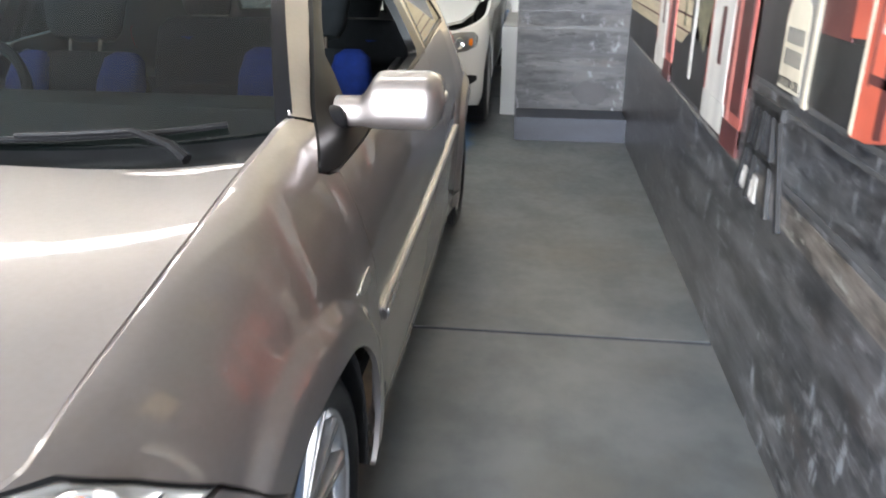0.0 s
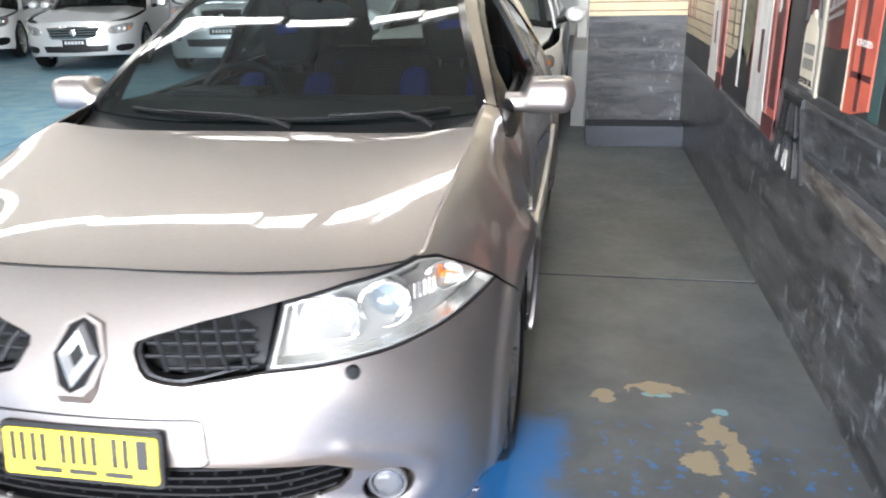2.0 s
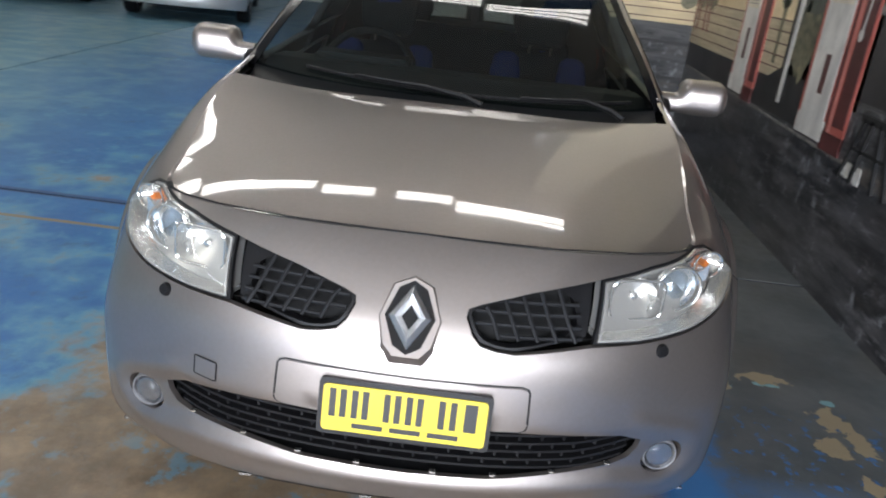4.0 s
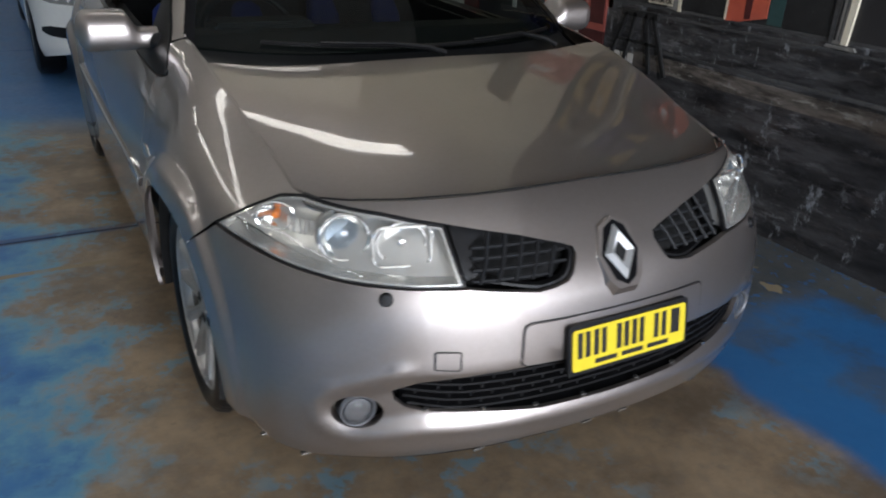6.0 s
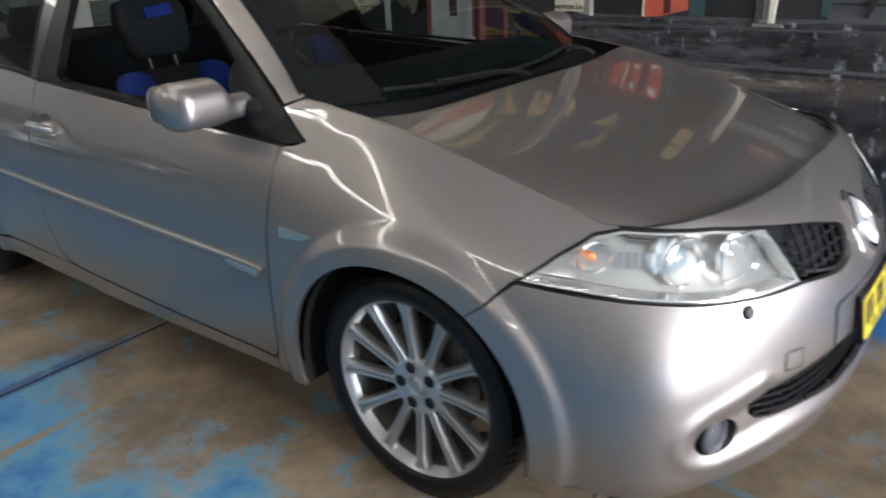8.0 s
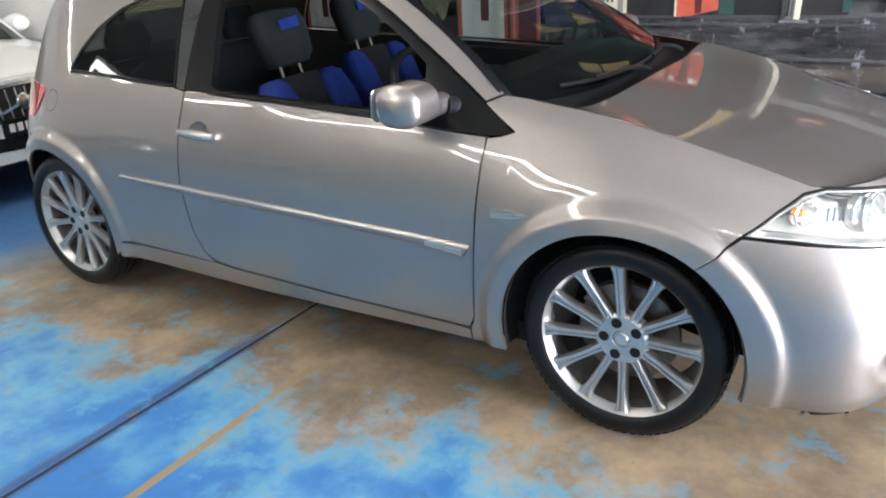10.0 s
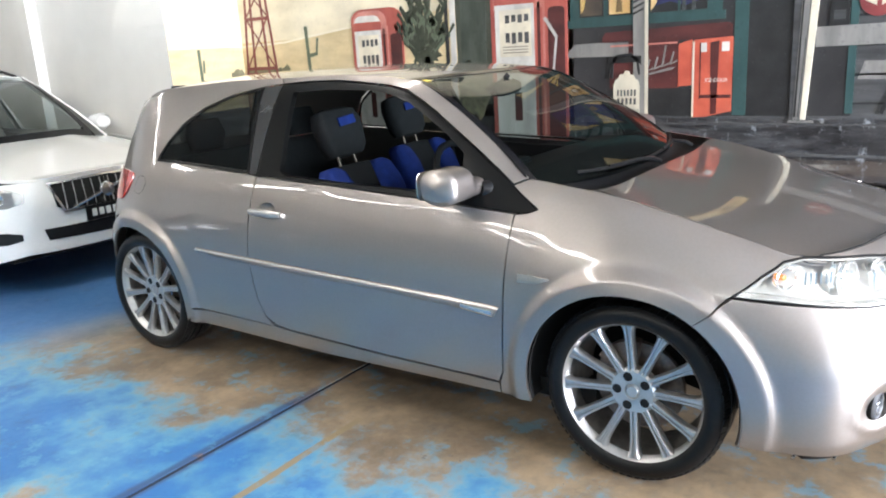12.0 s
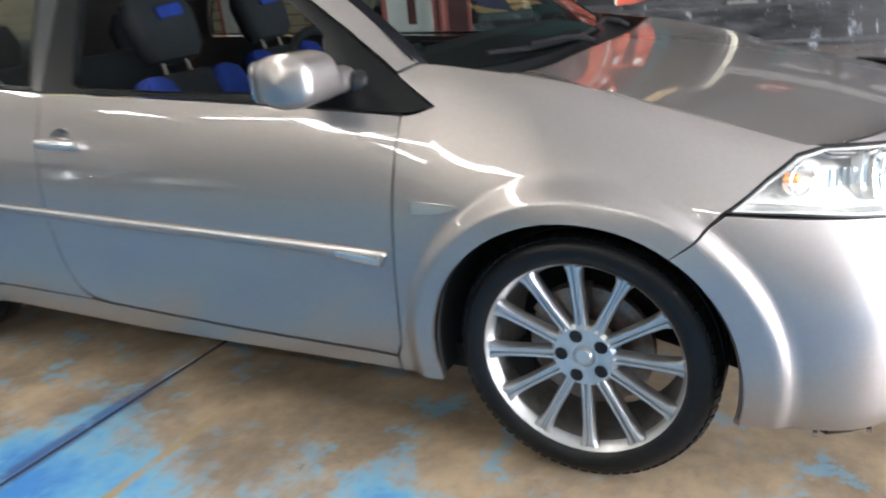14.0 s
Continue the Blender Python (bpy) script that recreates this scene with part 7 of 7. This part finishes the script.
    part("dashboard", box(0, screen_y + .40, zb - .06, w * 1.55, .4, .12), style.get("trim", DASH), root, smooth=False, bevel=.03)
    # front: grille, lamps, intakes, plate, mirrors, wheels
    up = lambda d: (lambda s, z, sd=1, push=0.0: skin(s, z, sd, push + d))
    gw, g0, g1 = style["grille"]
    grille = panel("grille", up(.006), [(mid, g0), (mid + gw * .82, g0), (mid + gw * .95, g0 + .03), (mid + gw, g1), (mid, g1 + .01)], [], .04, DARK, root, style["grille_label"], rim=.01, both=True)
    panel("grille_frame", up(.016), [(mid, g0 - .015), (mid + gw * .84, g0 - .015), (mid + gw + .02, g1 + .012), (mid, g1 + .024)], [[(mid + .0015, g0), (mid + gw * .81, g0), (mid + gw, g1), (mid + .0015, g1 + .01)]], .05, CHROME, grille, "chrome surround", rim=.012, both=True, inset=0)
    if style["bars"] == "upright":
        for k in range(5):
            for sd in (1, -1):
                part("grille_bar", tube([skin(mid + .035 + .07 * k, g0 + .01, sd, .012), skin(mid + .035 + .07 * k, g1 - .002, sd, .012)], .004, 6), STEEL, grille)
        part("diagonal_bar", tube([skin(mid + gw * .70, g0 + .01, -1, .026), skin(mid + gw * .70, g1 - .01, 1, .026)], .012, 8), CHROME, grille, "chrome diagonal bar")
    else:
        for k in range(4):
            z = g0 + (g1 - g0) * (k + .5) / 4
            for sd in (1, -1):
                part("grille_bar", tube([skin(s, z, sd, .014) for s in np.linspace(mid + .002, mid + gw * .92, 6)], .008, 6), CHROME if style["bars"] == "chrome" else BLACK, grille)
    part("badge", lathe([(0, .012), (.03, .010), (.048, .004), (.055, -.01)], 24, Matrix.Translation(skin(mid, (g0 + g1) / 2, 1, .022)) @ pose(0, 0, 0, 90, 0, 0)), CHROME, grille, "round chrome badge")
    for sd in (1, -1):
        lamp = panel("headlamp", up(.005), rounded([(mid + p, q) for p, q in style["lamp"]], 1), [], .03, LAMP_TRIM, root, "clear headlamp", rim=.012, side=sd)
        # flat grey panel paints the shaded inside of the lamp
        panel("lamp_inner", up(.007), [(mid + a * .7 + b * .3, c) for (a, b, c) in [(p, (style["lamp"][0][0] + style["lamp"][2][0]) / 2, q * .7 + .3 * style["lamp_z"]) for p, q in style["lamp"]]], [], .03, LAMP_GREY, lamp, rim=0, side=sd)
        for k in (0, 1):
            part("lamp_bowl", lathe([(0, -.012), (.022, -.006), (.036, .002), (.040, .0)], 20, Matrix.Translation(skin(mid + style["lamp"][0][0] * (.62 - .25 * k) + style["lamp"][2][0] * (.38 + .25 * k), style["lamp_z"], sd, .014)) @ pose(0, 0, 0, 90, 0, sd * 30)), LAMP_IN, lamp)
        part("lamp_amber", lathe([(0, .01), (.02, .006), (.028, 0)], 14, Matrix.Translation(skin(mid + style["lamp"][2][0] * .97, style["lamp_z"] - .0, sd, .008)) @ pose(0, 0, 0, 90, 0, sd * 60)), AMBER, lamp, "amber indicator")
        panel("intake", up(.004), rounded([(mid + p, q) for p, q in style["intake"]], 1), [], .04, BLACK, root, "black lower intake", rim=.01, side=sd)
        mirror = part("door_mirror", lathe([(0, -.08), (.05, -.07), (.075, -.02), (.075, .03), (.06, .05), (0, .055)], 20, Matrix.Translation((sd * (w + .085), screen_y + .42, belt + .09)) @ pose(0, 0, 0, -90, 0, 0) @ Matrix.Diagonal((1.35, 1, 1, 1))), paint_mat, root)
        part("mirror_arm", tube([(sd * (w - .09), screen_y + .42, belt + .03), (sd * (w + .03), screen_y + .41, belt + .07)], .03, 8), BLACK, mirror)
        for wy in wheel_y:
            wm = Matrix.Translation((sd * (w - .115), wy, wheel_z)) @ pose(0, 0, 0, 0, sd * 90, 0)
            whl = part("wheel", lathe([(.225, .10), (.232, .105), (.22, .085), (.205, .03), (.2, -.08)], 40), ALLOY, root)
            whl.matrix_basis = wm
            part("tyre", lathe([(.228, .10), (.25, .112), (.29, .108), (.318, .09), (.33, .05), (.33, -.06), (.30, -.10), (.23, -.1)], 48), RUBBER, whl)
            first = part("spoke", prism([(.03, -.024), (.12, -.017), (.222, -.024), (.222, .024), (.12, .017), (.03, .024)], .03, pose(0, 0, .062)), ALLOY, whl, smooth=False, bevel=.004)
            for k in range(1, style["spokes"]):
                o = new("spoke", first.data)
                o.parent, o.matrix_basis = whl, Matrix.Rotation(2 * math.pi * k / style["spokes"], 4, "Z")
            part("hub", lathe([(0, .10), (.04, .098), (.055, .08), (.055, .04)], 24), ALLOY, whl)
            part("brake_disc", lathe([(.05, .01), (.15, .01), (.15, -.01)], 32), IRON, whl)
            def liner(a, b, wy=wy, sd=sd):
                turn = radians(-12 + 204 * a)
                r, depth = ((arch_r + .005, .07), (arch_r + .012, .11), (arch_r + .012, .34), (.05, .35))[min(int(b * 3 + .001), 3)]
                return (sd * (w + .01 - depth), wy + r * math.cos(turn), wheel_z + r * math.sin(turn))
            mesh_object("arch_liner", *sheet(liner, 24, 3), DARK, root, "black wheel arch liner", True)
    panel("centre_intake", up(.004), [(mid, style["low"][0]), (mid + style["low"][2], style["low"][0] + .01), (mid + style["low"][2] + .02, style["low"][1]), (mid, style["low"][1])], [], .04, BLACK, root, rim=.01, both=True)
    pz = style["plate"]
    plate = part("number_plate", box(0, skin(mid, pz)[1] - .014, pz, .372, .012, .10), BLACK, root, "small number plate", smooth=False)
    for k in range(6):
        part("plate_bar", box(-.13 + .052 * k, skin(mid, pz)[1] - .021, pz, .034, .003, .05), PLATE_WHITE, plate, smooth=False)
    if style.get("rails"):
        for sd in (1, -1):
            part("roof_rail", tube([(sd * (tw - .01), A1.y + .12 + (D1.y - A1.y) * k / 8, h - .065 + .065 * math.sin(math.pi * min(1, (k + .6) / 2.5) / 2) + .03 * math.sin(math.pi * k / 8)) for k in range(9)], .014, 8), BLACK, root, "black roof rail")
    root.matrix_world = m
    return root


BEIGE_TRIM = material("beige_cabin_trim", (0.42, 0.40, 0.34), 0.7, 0, 0.15, 60)
WAGON = dict(trim=BEIGE_TRIM, side_glass=REAR_GLASS, bottom=.29, grille=(.40, .555, .735), grille_label="black grille with chrome diagonal bar", bars="upright", lamp=[(.56, .61), (.56, .735), (.93, .76), (1.02, .70), (.95, .625)], lamp_z=.68, intake=[(.60, .37), (.60, .46), (.98, .46), (.98, .39)], low=(.36, .45, .46), plate=.505, spokes=9, rails=True)
COUPE = dict(grille=(.42, .52, .68), grille_label="chrome slatted grille", bars="chrome", lamp=[(.55, .55), (.52, .68), (.90, .74), (1.02, .72), (.88, .60)], lamp_z=.65, intake=[(.62, .28), (.62, .40), (.95, .40), (.90, .30)], low=(.29, .40, .50), plate=.45, spokes=5)
SUV = dict(grille=(.34, .72, .92), grille_label="dark mesh grille", bars="dark", lamp=[(.42, .82), (.42, .95), (.85, 1.02), (.98, .98), (.80, .86)], lamp_z=.92, intake=[(.66, .48), (.66, .58), (.92, .58), (.90, .50)], low=(.40, .52, .55), plate=.63, spokes=6)
SPORT = dict(grille=(.40, .36, .50), grille_label="black front intake", bars="dark", lamp=[(.72, .60), (.70, .74), (.95, .82), (1.06, .76), (.98, .64)], lamp_z=.71, intake=[(.62, .28), (.62, .42), (.98, .44), (.95, .30)], low=(.24, .33, .5), plate=.36, spokes=5)
simple_car("estate_car", "white estate car with black diagonal-bar grille behind the hatchback", pose(-.07, 4.12, 0), WHITE_PAINT, .925, 4.82, 1.47, .765, .93, .90, 1.20, 2.02, WAGON)
simple_car("coupe_car", "pale silver coupe with chrome slatted grille on blue floor", pose(-7.05, 9.55, 0, 0, 0, 15), SILVER_PAINT, .93, 5.0, 1.42, .76, .95, .90, 1.35, 2.25, COUPE)
simple_car("sport_utility_car", "grey-silver sport utility car with dark grille", pose(-4.35, 9.25, 0, 0, 0, 14), GREY_PAINT, .94, 4.75, 1.70, 1.02, 1.16, 1.10, 1.15, 1.95, SUV)
simple_car("sports_car", "white sports car with dark five-spoke wheels", pose(-10.2, 10.6, 0, 0, 0, 21), WHITE_PAINT, .92, 4.4, 1.30, .74, .92, .86, 1.2, 2.0, SPORT)
